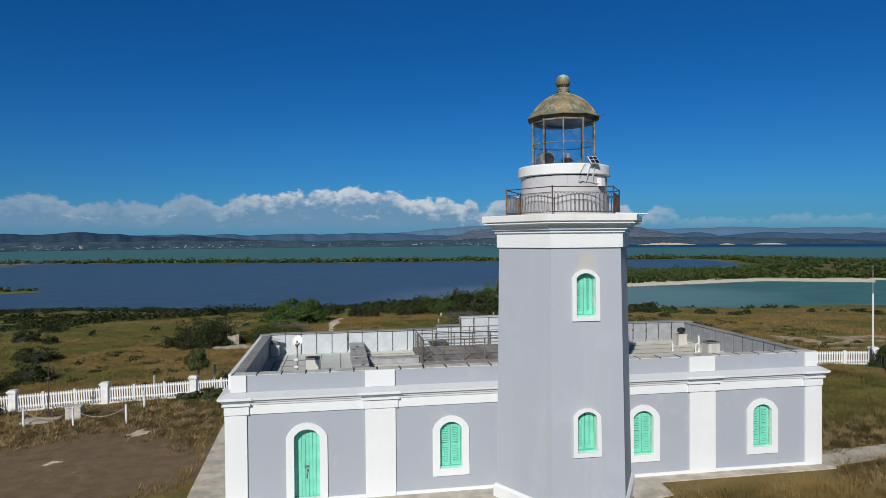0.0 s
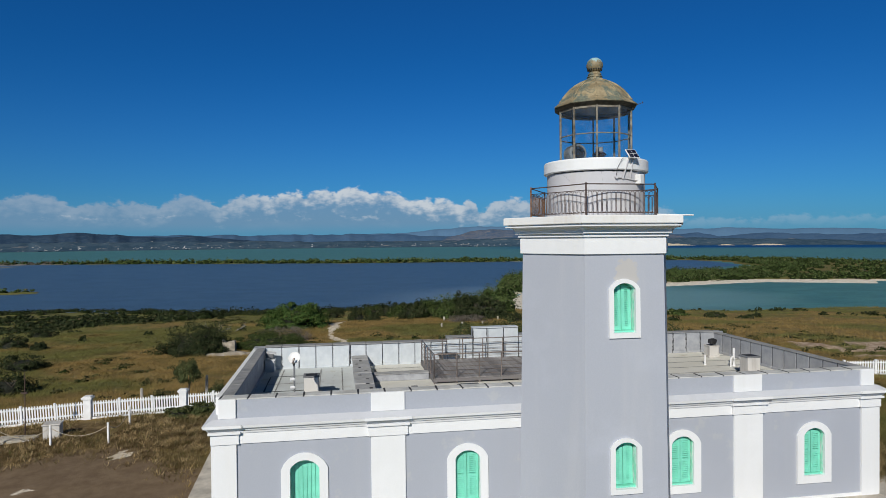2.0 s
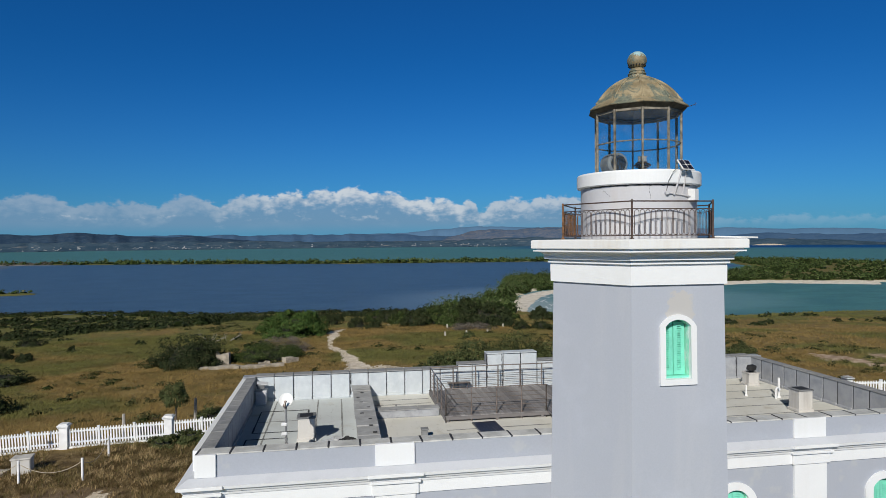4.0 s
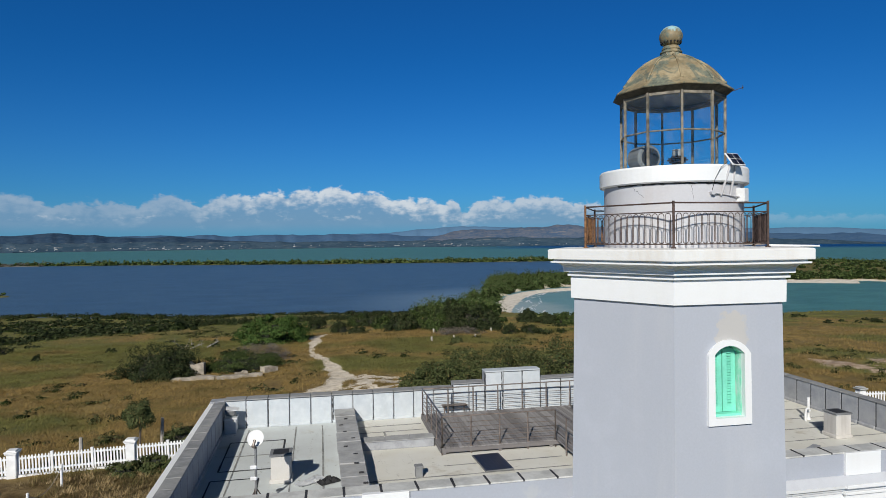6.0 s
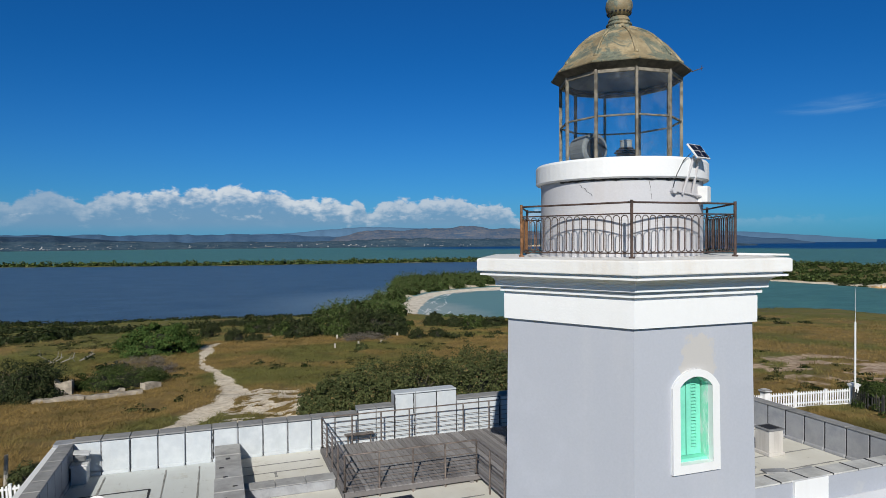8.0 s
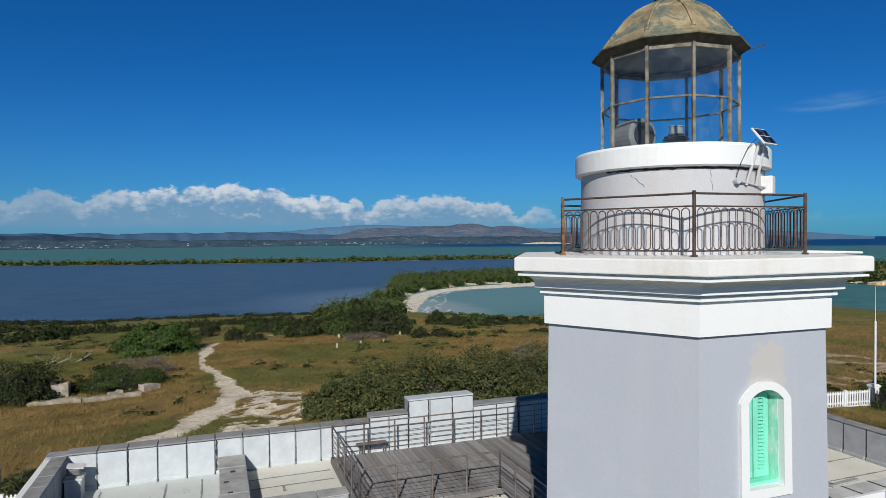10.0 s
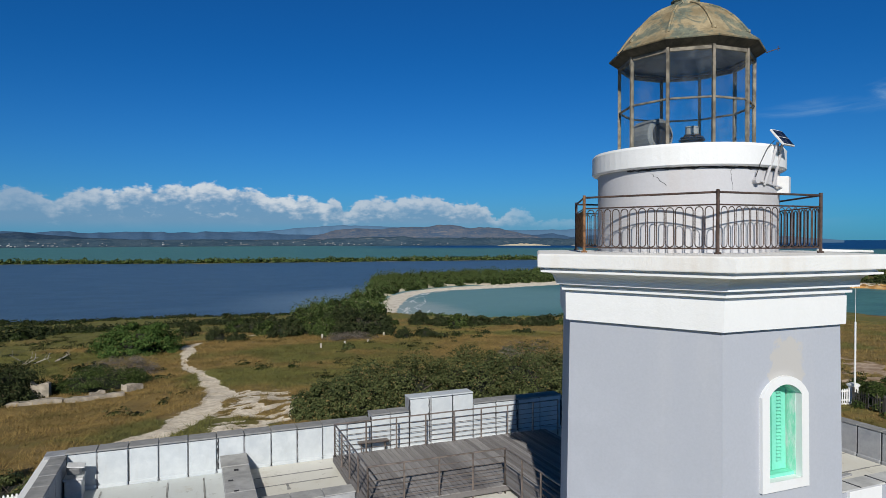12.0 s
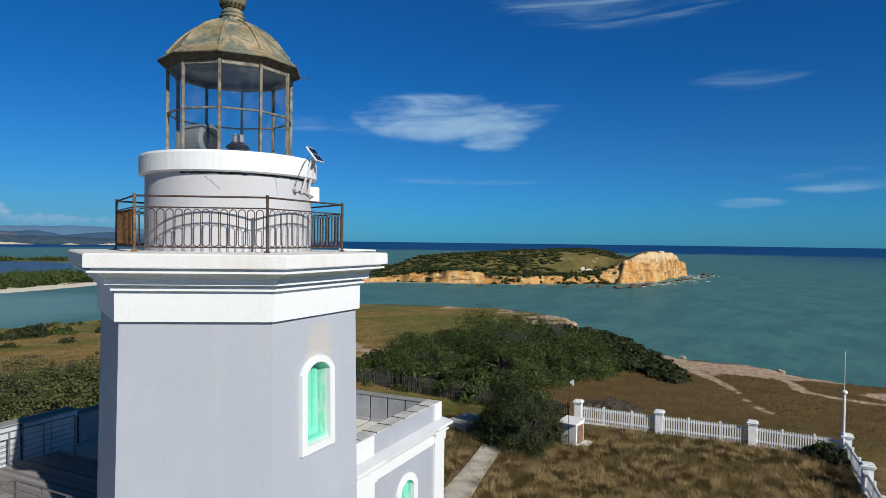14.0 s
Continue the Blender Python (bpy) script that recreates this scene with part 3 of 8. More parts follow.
def zones(x, y):
    """How bare, sandy and rocky the ground is, each 0 to 1."""
    n = fbm(x, y, 3.0, 4, 31)
    n2 = fbm(x, y, 9.0, 3, 37)
    w = np.interp(y, [26, 34, 40, 46, 52, 58, 64, 72, 97], [1.2, 1.4, 1.25, 1.0, 0.9, 0.85, 0.9, 0.6, 0.8])
    sand = smooth01((w - along(x, y, PATHWAY)) / 0.8 + (n - 0.5) * 2.2)
    # trodden limestone beside the path, behind the house
    pad = smooth01(1.3 - np.hypot((x + 4.0) / 4.8, (y - 33.0) / 7.5) + (n - 0.5) * 1.3)
    sand = np.maximum(sand, pad * smooth01((fbm(x * 0.7, y * 1.6, 0.9, 4, 53) - 0.42) / 0.06))
    trod = smooth01((np.interp(x, [38, 46, 54, 62], [0.45, 0.6, 1.0, 1.3]) - along(x, y, CLIFFWALK)) / 0.5 + (n - 0.5) * 1.2) * 0.95
    trod = np.maximum(trod, smooth01((0.8 - along(x, y, EDGEWALK)) / 0.6 + (n - 0.5) * 1.0) * 0.95)
    s = shore(x, y, MAIN)
    edge = smooth01((11.0 - s) / 4 + (n2 - 0.5) * 4.0) * ((x > 40) & (y < 60) & (s > -12)) * np.maximum(smooth01((fbm(x, y, 5.0, 4, 67) - 0.40) / 0.14), smooth01((4.0 - s) / 2))
    east = smooth01(1.0 - np.hypot((x - 43) / 16, (y - 29) / 8) + (n2 - 0.55) * 2.4) * smooth01((n - 0.46) / 0.1)
    flat = smooth01(1.25 - np.hypot((x - 54.0) / 4.5, (y + 9.6) / 4.6) + (n - 0.5) * 1.5)
    rock = np.maximum(np.maximum(np.maximum(edge, flat), east * 0.9), trod)
    sand = np.maximum(sand, smooth01(1.5 - np.hypot((x - 546) / 11, (y - 120) / 6) + (n2 - 0.5) * 1.4) * (x > 400))
    beach = smooth01((17 - np.abs(shore(x, y, FAR) - 5)) / 6) * ((y > 255) & (y < 470) & (x > 70) & (x < 480)) * (land(x, y) < SEA_Z + 3)
    beach = np.maximum(beach, smooth01((20 - s) / 6) * ((y > 262) & (y < 440) & (x > 75)) * (s > -10))
    dirt = smooth01(1.35 - np.hypot((x + 20.0) / 7.5, (y - 4.0) / 8.0) + (n2 - 0.5) * 0.9 + (n - 0.5) * 0.5)
    pale = smooth01((fbm(x * 0.55, y, 1.6, 3, 61) - 0.63) / 0.04) * (dirt > 0.5) * ((y > 4) | (x < -17))
    sand = np.maximum(sand, pale * 0.8)
    straw = smooth01((x - 9) / 4) * smooth01((27.3 - x) / 1.0) * smooth01((9 - y) / 6)
    lush = smooth01(1.4 - np.hypot((x - 25.5) / 3.0, (y - 8.5) / 6.5) + (n - 0.5))
    straw = straw * (1 - lush)
    straw = np.maximum(straw, smooth01((-13 - x) / 2) * smooth01((x + 29) / 2) * smooth01((y - 5) / 3) * smooth01((18.6 - y) / 1))
    brown = smooth01((x - 22) / 10 + (n2 - 0.5)) * smooth01((16 - y) / 10 + (n2 - 0.5))
    return np.maximum(sand, beach), rock, dirt, np.where(x > 380, 0.42, brown * (1 - lush)), straw, np.maximum(greenness(x, y), lush)


def build_ground():
    nx, ny = 520, 520
    u, v = np.linspace(-1, 1, nx), np.linspace(-1, 1, ny)
    X, Y = np.meshgrid(95 * u + 1305 * u ** 5, 25 + 95 * v + 1405 * v ** 5)
    Z = land(X, Y)
    verts = np.stack([X, Y, Z], -1).reshape(-1, 3)
    i = np.arange(ny - 1)[:, None] * nx + np.arange(nx - 1)[None, :]
    faces = np.stack([i, i + 1, i + nx + 1, i + nx], -1).reshape(-1, 4)
    keep = (verts[faces[:, 0], 2] > SEA_Z - 1.45) | (verts[faces[:, 2], 2] > SEA_Z - 1.45)
    a, b = verts[faces[:, 0]], verts[faces[:, 2]]
    keep &= ~((a[:, 0] > 398) & (b[:, 0] < 796) & (a[:, 1] > 30) & (b[:, 1] < 330))
    ob = raw_mesh("ground", verts, faces[keep], GROUND, "structure", "dry grassland on limestone with bare sandy patches", "ground", True)
    for nm, val in zip(("sand", "rock", "dirt", "brown", "straw", "green"), zones(X, Y)):
        at = ob.data.attributes.new(nm, "FLOAT", "POINT")
        at.data.foreach_set("value", val.astype(np.float32).ravel())
    # the headland across the bay, with a finer mesh for its broken cliffs
    nx, ny = 260, 196
    X, Y = np.meshgrid(np.linspace(386, 812, nx), np.linspace(28, 344, ny))
    Z = land(X, Y)
    verts = np.stack([X, Y, Z], -1).reshape(-1, 3)
    i = np.arange(ny - 1)[:, None] * nx + np.arange(nx - 1)[None, :]
    faces = np.stack([i, i + 1, i + nx + 1, i + nx], -1).reshape(-1, 4)
    keep = (verts[faces[:, 0], 2] > SEA_Z - 1.45) | (verts[faces[:, 2], 2] > SEA_Z - 1.45)
    ob = raw_mesh("ground_headland", verts, faces[keep], GROUND, "structure", "scrubby headland with ochre limestone cliffs over the sea", "headland", True)
    for nm, val in zip(("sand", "rock", "dirt", "brown", "straw", "green"), zones(X, Y)):
        at = ob.data.attributes.new(nm, "FLOAT", "POINT")
        at.data.foreach_set("value", val.astype(np.float32).ravel())


def _ground(k, p):
    def att(nm):
        return k.n("ShaderNodeAttribute", attribute_name=nm).outputs["Fac"]
    big = k.noise(k.scaled(p, (1, 1, 0)), 0.06, 5, 0.6)
    mid = k.noise(k.scaled(p, (1, 1.0, 0)), 0.5, 6, 0.65)
    fine = k.noise(p, 5.0, 5, 0.7)
    grn = k.math("ADD", att("green"), k.math("MULTIPLY", k.math("SUBTRACT", k.noise(k.scaled(p, (0.35, 0.7, 0)), 1.0, 6, 0.7), 0.5), 1.6), clamp=True)
    v = k.mix(grn, (0.255, 0.180, 0.068), (0.165, 0.160, 0.052))
    v = k.mix(k.math("MULTIPLY", k.step(mid, 0.35, 0.7), 0.75), v, k.mix(grn, (0.180, 0.122, 0.048), (0.095, 0.100, 0.030)))
    v = k.mix(k.math("MULTIPLY", k.step(big, 0.55, 0.7), 0.5), v, (0.11, 0.085, 0.035))
    v = k.mix(0.3, v, k.mix(fine, (0.1, 0.1, 0.1), (0.95, 0.95, 0.95)), "OVERLAY")
    v = k.mix(k.math("MULTIPLY", att("brown"), 0.8), v, k.mix(k.step(mid, 0.3, 0.7), (0.155, 0.098, 0.042), (0.095, 0.062, 0.028)))
    v = k.mix(k.math("MULTIPLY", att("straw"), 0.85), v, k.mix(k.step(k.noise(p, 1.1, 6, 0.7), 0.35, 0.65), (0.09, 0.06, 0.028), (0.23, 0.165, 0.082)))
    n = k.noise(p, 1.4, 6, 0.7)
    dirt = k.mix(k.step(n, 0.3, 0.7), (0.150, 0.104, 0.064), (0.215, 0.155, 0.098))
    v = k.mix(k.step(k.math("ADD", att("dirt"), k.math("MULTIPLY", k.math("SUBTRACT", n, 0.5), 0.8)), 0.35, 0.6), v, dirt)
    sand = k.mix(k.step(n, 0.35, 0.65), (0.62, 0.53, 0.41), (0.80, 0.72, 0.60))
    crumb = k.noise(k.scaled(p, (0.8, 1.4, 1)), 3.2, 5, 0.75)
    sandy = k.math("ADD", k.math("MULTIPLY_ADD", k.math("SUBTRACT", n, 0.5), 0.9, att("sand")), k.math("MULTIPLY", k.math("SUBTRACT", crumb, 0.5), 1.5))
    v = k.mix(k.step(sandy, 0.38, 0.56), v, k.mix(k.math("MULTIPLY", k.step(crumb, 0.52, 0.40), 0.5), sand, (0.36, 0.30, 0.22)))
    rock = k.mix(k.step(n, 0.35, 0.68), (0.30, 0.205, 0.135), (0.56, 0.44, 0.33))
    v = k.mix(k.step(k.math("ADD", att("rock"), k.math("MULTIPLY", k.math("SUBTRACT", n, 0.5), 0.9)), 0.35, 0.65), v, rock)
    # steep faces are ochre limestone
    geo = k.n("ShaderNodeNewGeometry")
    s = k.n("ShaderNodeSeparateXYZ")
    k.put(s.inputs[0], geo.outputs["True Normal"])
    strata = k.noise(k.scaled(p, (0.16, 0.16, 0.10)), 1.0, 6, 0.72, 0.8)
    blot = k.noise(k.scaled(p, (0.05, 0.05, 0.03)), 1.0, 5, 0.65)
    cliff = k.mix(k.step(strata, 0.38, 0.66), (0.46, 0.215, 0.055), (0.60, 0.42, 0.21))
    cliff = k.mix(k.step(k.noise(k.scaled(p, (0.09, 0.09, 0.30)), 1.0, 5, 0.7), 0.50, 0.62), cliff, (0.19, 0.105, 0.045))
    cliff = k.mix(k.step(blot, 0.55, 0.68), cliff, (0.26, 0.15, 0.06))
    z_ = k.n("ShaderNodeSeparateXYZ")
    k.put(z_.inputs[0], p)
    upper = k.step(k.math("ADD", z_.outputs[2], k.math("MULTIPLY", k.math("SUBTRACT", strata, 0.5), 10.0)), -9.0, -1.0)
    cliff = k.mix(k.math("MULTIPLY", upper, 0.6), cliff, (0.66, 0.54, 0.37))
    v = k.mix(k.step(s.outputs[2], 0.80, 0.66), v, cliff)
    bare = k.math("MAXIMUM", att("dirt"), k.math("MAXIMUM", att("sand"), att("rock")))
    rough = k.math("SUBTRACT", 1.0, k.math("MULTIPLY", bare, 0.8), clamp=True)
    return v, k.math("MULTIPLY", rough, k.math("ADD", k.math("MULTIPLY", fine, 0.5), k.noise(p, 2.6, 6, 0.75)))


GROUND = material("dry_grassland", _ground, 0.95, bump=0.12, spec=0.15)
build_ground()


# ---- the water ----
def water(name, deep, shallow, scale, rough):
    def f(k, p):
        q = k.scaled(p, (1, 1, 0))
        a = k.noise(k.scaled(q, (0.004, 0.009, 0)), 1.0, 5, 0.6)
        b = k.noise(k.scaled(q, (0.03, 0.06, 0)), 1.0, 5, 0.65)
        c = k.noise(k.scaled(q, (0.35, 0.6, 0)), scale, 5, 0.65)
        s = k.n("ShaderNodeSeparateXYZ")
        k.put(s.inputs[0], p)
        far = k.math("SQRT", k.math("ADD", k.math("MULTIPLY", s.outputs[0], s.outputs[0]), k.math("MULTIPLY", s.outputs[1], s.outputs[1])))
        far = k.math("ADD", far, k.math("MULTIPLY", k.math("SUBTRACT", a, 0.5), 700.0))
        away = k.math("SUBTRACT", s.outputs[0], k.math("MULTIPLY", s.outputs[1], 0.28))
        v = k.mix(k.math("MULTIPLY", k.math("MULTIPLY", k.step(far, 450, 2300), k.step(s.outputs[1], 160, -260)), 0.62), shallow, deep)
        v = k.mix(k.math("MULTIPLY", k.step(far, 2050, 2450), k.step(away, -250, 350)), v, deep)
        v = k.mix(k.math("MULTIPLY", k.step(b, 0.38, 0.62), 0.65), v, k.mix(1.0, v, (0.60, 0.66, 0.74), "MULTIPLY"))
        h = k.math("ADD", k.math("MULTIPLY", c, 0.5), k.math("MULTIPLY", k.noise(k.scaled(q, (1.1, 1.9, 0)), 1.0, 4, 0.6), 0.25))
        w = k.noise(k.scaled(q, (0.09, 0.22, 0)), 1.0, 6, 0.75)
        v = k.mix(k.math("MULTIPLY", k.step(w, 0.42, 0.70), 0.5), v, k.mix(1.0, v, (1.6, 1.5, 1.4), "MULTIPLY"))
        bx = k.math("DIVIDE", k.math("SUBTRACT", s.outputs[0], 130.0), 115.0)
        by = k.math("DIVIDE", k.math("SUBTRACT", s.outputs[1], 335.0), 90.0)
        bay = k.step(k.math("ADD", k.math("ADD", k.math("MULTIPLY", bx, bx), k.math("MULTIPLY", by, by)), k.math("SUBTRACT", a, 0.5)), 1.5, 0.2)
        v = k.mix(k.math("MULTIPLY", bay, 0.75), v, tuple(min(1, 0.85 * x + a0) for x, a0 in zip(shallow, (0.10, 0.135, 0.165))))
        sx = k.math("DIVIDE", k.math("SUBTRACT", s.outputs[0], 92.0), 26.0)
        sy = k.math("DIVIDE", k.math("SUBTRACT", s.outputs[1], 292.0), 55.0)
        shoal = k.step(k.math("ADD", k.math("ADD", k.math("MULTIPLY", sx, sx), k.math("MULTIPLY", sy, sy)), k.math("MULTIPLY", k.math("SUBTRACT", b, 0.5), 1.6)), 1.3, 0.1)
        v = k.mix(k.math("MULTIPLY", shoal, 0.6), v, (0.36, 0.42, 0.43))
        cap = k.step(k.noise(k.scaled(q, (0.045, 0.15, 0)), 1.0, 8, 0.8), 0.675, 0.715)
        v = k.mix(cap, v, (0.55, 0.58, 0.58))
        return v, h
    return material(name, f, rough, bump=0.5, spec=0.13)


SEA = water("turquoise_sea", (0.006, 0.058, 0.180), (0.074, 0.192, 0.186), 1.0, 0.5)
LAGOON = water("dark_lagoon_water", (0.062, 0.112, 0.182), (0.064, 0.116, 0.186), 1.0, 0.4)


def build_sea():
    ang = np.radians(np.arange(0, 360, 3.0))
    rad = np.array([5, 60, 150, 300, 600, 1000, 1600, 2400, 3400, 4000, 4500, 4900.0])
    zz = np.array([SEA_Z] * 9 + [-19.5, -13.5, -6.8])
    verts = [(r * math.sin(a), r * math.cos(a), z) for r, z in zip(rad, zz) for a in ang]
    n = len(ang)
    faces = [(i * n + j, i * n + (j + 1) % n, (i + 1) * n + (j + 1) % n, (i + 1) * n + j) for i in range(len(rad) - 1) for j in range(n)]
    raw_mesh("water", verts, faces, SEA, "structure", "wind-ruffled turquoise sea turning deep blue far out", "sea", True)
    bm = bmesh.new()
    poly = [(-1290, 150), (20, 240), (64, 304), (95, 390), (122, 480), (150, 528), (310, 562), (475, 680), (530, 850), (500, 895), (166, 930), (0, 952), (-300, 1040), (-1290, 1160)]
    bm.faces.new([bm.verts.new((x, y, SEA_Z + 0.08)) for x, y in poly])
    tagged(finish("lagoon_water", bm, LAGOON), "dark blue wind-rippled lagoon behind a low shore", "lagoon", "", "structure")


build_sea()


# the waterline and the upper edge of the curved beach, from the near end round the bay
BEACH_W = [(66, 236), (75, 258), (84, 287), (94, 311), (108, 342), (125, 368), (146, 383), (175, 388), (204, 392), (245, 399), (285, 409), (310, 413), (345, 396), (378, 378)]
BEACH_V = [(63, 237), (72, 260), (80, 290), (88, 314), (103, 348), (121, 372), (143, 388), (174, 397), (205, 402), (252, 413), (289, 422), (315, 426), (351, 409), (388, 390)]


def build_beach():
    """A sloping strip of pale sand between the two lines, with a ragged upper edge."""
    r = np.random.default_rng(3)
    st = 14
    w = np.concatenate([np.linspace(a, b, st, endpoint=False) for a, b in zip(np.array(BEACH_W, float), np.array(BEACH_W[1:], float))])
    v = np.concatenate([np.linspace(a, b, st, endpoint=False) for a, b in zip(np.array(BEACH_V, float), np.array(BEACH_V[1:], float))])
    for _ in range(2):
        w[1:-1], v[1:-1] = (w[:-2] + 2 * w[1:-1] + w[2:]) / 4, (v[:-2] + 2 * v[1:-1] + v[2:]) / 4
    out = v - w
    rows = []
    for f, z in ((-0.9, -0.5), (0.0, 0.10), (0.25, 0.35), (0.6, 0.7), (1.0, 1.1), (1.3, 1.0), (1.5, 0.2)):
        jit = r.normal(0, 0.06, len(w)) if f > 0 else np.zeros(len(w))
        rows.append(np.column_stack([w + out * (f + jit)[:, None], np.full(len(w), SEA_Z + z) + r.normal(0, 0.05, len(w))]))
    n = len(w)
    faces = [(i * n + j, i * n + j + 1, (i + 1) * n + j + 1, (i + 1) * n + j) for i in range(len(rows) - 1) for j in range(n - 1)]
    raw_mesh("ground_beach", np.concatenate(rows), faces, material("pale_beach_sand", _beach, 0.95, bump=0.03), "structure", "narrow curved beach of pale sand with dark weed along the top", "beach", True)


def _beach(k, p):
    a = k.noise(p, 0.25, 6, 0.7)
    v = k.mix(k.step(a, 0.35, 0.65), (0.60, 0.53, 0.43), (0.78, 0.72, 0.62))
    v = k.mix(k.math("MULTIPLY", k.step(k.noise(k.scaled(p, (0.35, 0.35, 2.0)), 1.0, 5, 0.7), 0.60, 0.70), 0.7), v, (0.13, 0.11, 0.07))
    return v, a


build_beach()


def build_foam():
    """Broken surf along the beach, the headland and the near cliffs."""
    r = np.random.default_rng(11)
    vs, fs = [], []

    def streak(x, y, a, ln, w):
        n0 = sum(len(v) for v in vs)
        m = 7
        u = np.linspace(-0.5, 0.5, m)
        wid = w * (1 - (2 * u) ** 2) * r.uniform(0.4, 1.3, m) + 0.05
        off = np.cumsum(r.normal(0, 0.12 * w, m))
        cx, cy = x + u * ln * math.cos(a) - off * math.sin(a), y + u * ln * math.sin(a) + off * math.cos(a)
        z = np.full(m, SEA_Z + 0.10)
        lo = np.column_stack([cx + wid * math.sin(a), cy - wid * math.cos(a), z])
        hi = np.column_stack([cx - wid * math.sin(a), cy + wid * math.cos(a), z])
        vs.append(np.concatenate([lo, hi]))
        fs.extend([(n0 + i, n0 + i + 1, n0 + m + i + 1, n0 + m + i) for i in range(m - 1)])

    def run(line, off, n, ln, w, jit):
        for i in range(n):
            k_ = r.integers(0, len(line) - 1)
            (x0, y0), (x1, y1) = line[k_], line[k_ + 1]
            t = r.random()
            a = math.atan2(y1 - y0, x1 - x0)
            d = off + r.normal(0, jit)
            streak(x0 + (x1 - x0) * t + math.sin(a) * d, y0 + (y1 - y0) * t - math.cos(a) * d, a + r.normal(0, 0.12), ln * r.uniform(0.4, 1.5), w * r.uniform(0.4, 1.4))

    i0 = FAR.index((424, 274))
    run(FAR[i0:i0 + 11], 5, 70, 16, 0.9, 3)
    run([(500, 80), (545, 66), (600, 55), (652, 46), (720, 40), (750, 44)], 4, 90, 12, 1.4, 7)
    run(BEACH_W[1:6], 5, 22, 14, 0.5, 1.5)
    run(BEACH_W[1:5], 13, 12, 12, 0.45, 3)
    run(BEACH_W[5:9], 4, 14, 16, 0.5, 1.0)
    run([(-60, 944), (160, 905), (480, 850), (600, 900)], -30, 26, 30, 1.6, 5)
    run(MAIN[1:9], 7, 26, 6, 0.6, 3)
    raw_mesh("foam", np.concatenate(vs), fs, material("white_foam", plain((0.75, 0.78, 0.78), 0.15, 0.6), 0.8), "stuff", "broken white surf along the shores", "foam")


build_foam()


def build_hills():
    def ridge(name, dist, prof, base, mat, seed, label, jag=0.2, deep=420.0):
        """A ridge whose crest rises to the given heights in metres over the azimuth, with gullied slopes."""
        deg = np.arange(prof[0][0], prof[-1][0] + 0.01, 0.2)
        az_ = np.radians(deg)
        top = np.interp(deg, [p[0] for p in prof], [p[1] for p in prof])
        top = top * (1 - jag / 2 + jag * fbm(deg * 10, deg * 0 + seed, 12.0, 5, seed))
        rows = []
        n_row = 14
        for i in range(n_row):
            f = i / (n_row - 3)
            g = smooth01(np.array(f)) ** 0.9 if f <= 1 else 1 - 1.2 * (f - 1)
            spur = (fbm(deg * 10 + 9 * f, deg * 0 + 22.0 * f, 26.0, 5, seed + 3) - 0.5) * 0.4 * np.sin(np.pi * min(f, 1.0))
            r = dist + deep * (f + 0.25 * (fbm(deg * 10, deg * 0 + 3.0, 10.0, 3, seed + 9) - 0.5) * (0 < f < 1))
            rows.append(np.stack([r * np.sin(az_), r * np.cos(az_), base + top * np.clip(g + spur * g, 0, 1.0 if f < 1 else 2)], -1))
        n = len(az_)
        verts = np.concatenate(rows)
        faces = [(i * n + j, i * n + j + 1, (i + 1) * n + j + 1, (i + 1) * n + j) for i in range(n_row - 1) for j in range(n - 1)]
        raw_mesh(name, verts, faces, mat, "structure", label, "hills", True)

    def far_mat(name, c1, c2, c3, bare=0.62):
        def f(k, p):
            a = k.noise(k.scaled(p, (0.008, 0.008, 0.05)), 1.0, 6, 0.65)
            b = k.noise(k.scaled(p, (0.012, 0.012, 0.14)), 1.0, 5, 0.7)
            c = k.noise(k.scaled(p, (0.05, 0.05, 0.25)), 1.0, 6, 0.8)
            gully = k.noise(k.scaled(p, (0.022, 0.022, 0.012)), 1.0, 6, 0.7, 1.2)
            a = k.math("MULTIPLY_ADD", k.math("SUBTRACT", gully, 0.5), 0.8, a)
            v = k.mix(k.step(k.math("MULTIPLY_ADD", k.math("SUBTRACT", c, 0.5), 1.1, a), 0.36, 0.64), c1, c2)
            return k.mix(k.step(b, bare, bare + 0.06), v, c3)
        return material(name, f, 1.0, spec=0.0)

    # heights over the base, from the eye's level of ten metres
    def rise(dist, base, rows):
        return [(a, max(1.5, 10 + dist * math.tan(radians(e)) - base)) for a, e in rows]

    # the haze of distance is painted into these colours, bluer farther off
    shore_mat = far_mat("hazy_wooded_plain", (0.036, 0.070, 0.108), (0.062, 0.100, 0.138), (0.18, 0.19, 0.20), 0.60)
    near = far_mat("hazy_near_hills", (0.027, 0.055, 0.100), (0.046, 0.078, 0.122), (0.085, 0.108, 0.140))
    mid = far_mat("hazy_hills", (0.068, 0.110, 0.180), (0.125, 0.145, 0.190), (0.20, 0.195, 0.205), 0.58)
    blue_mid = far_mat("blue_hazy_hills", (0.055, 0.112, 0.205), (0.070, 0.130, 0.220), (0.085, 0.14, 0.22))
    far = far_mat("haze_blue_far_hills", (0.100, 0.195, 0.320), (0.108, 0.205, 0.330), (0.105, 0.20, 0.325))
    B = SEA_Z - 1
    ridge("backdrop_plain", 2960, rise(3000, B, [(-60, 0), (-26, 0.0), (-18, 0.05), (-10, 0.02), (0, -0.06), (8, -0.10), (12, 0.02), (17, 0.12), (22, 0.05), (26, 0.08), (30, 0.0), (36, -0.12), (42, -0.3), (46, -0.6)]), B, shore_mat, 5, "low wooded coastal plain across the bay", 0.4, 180)
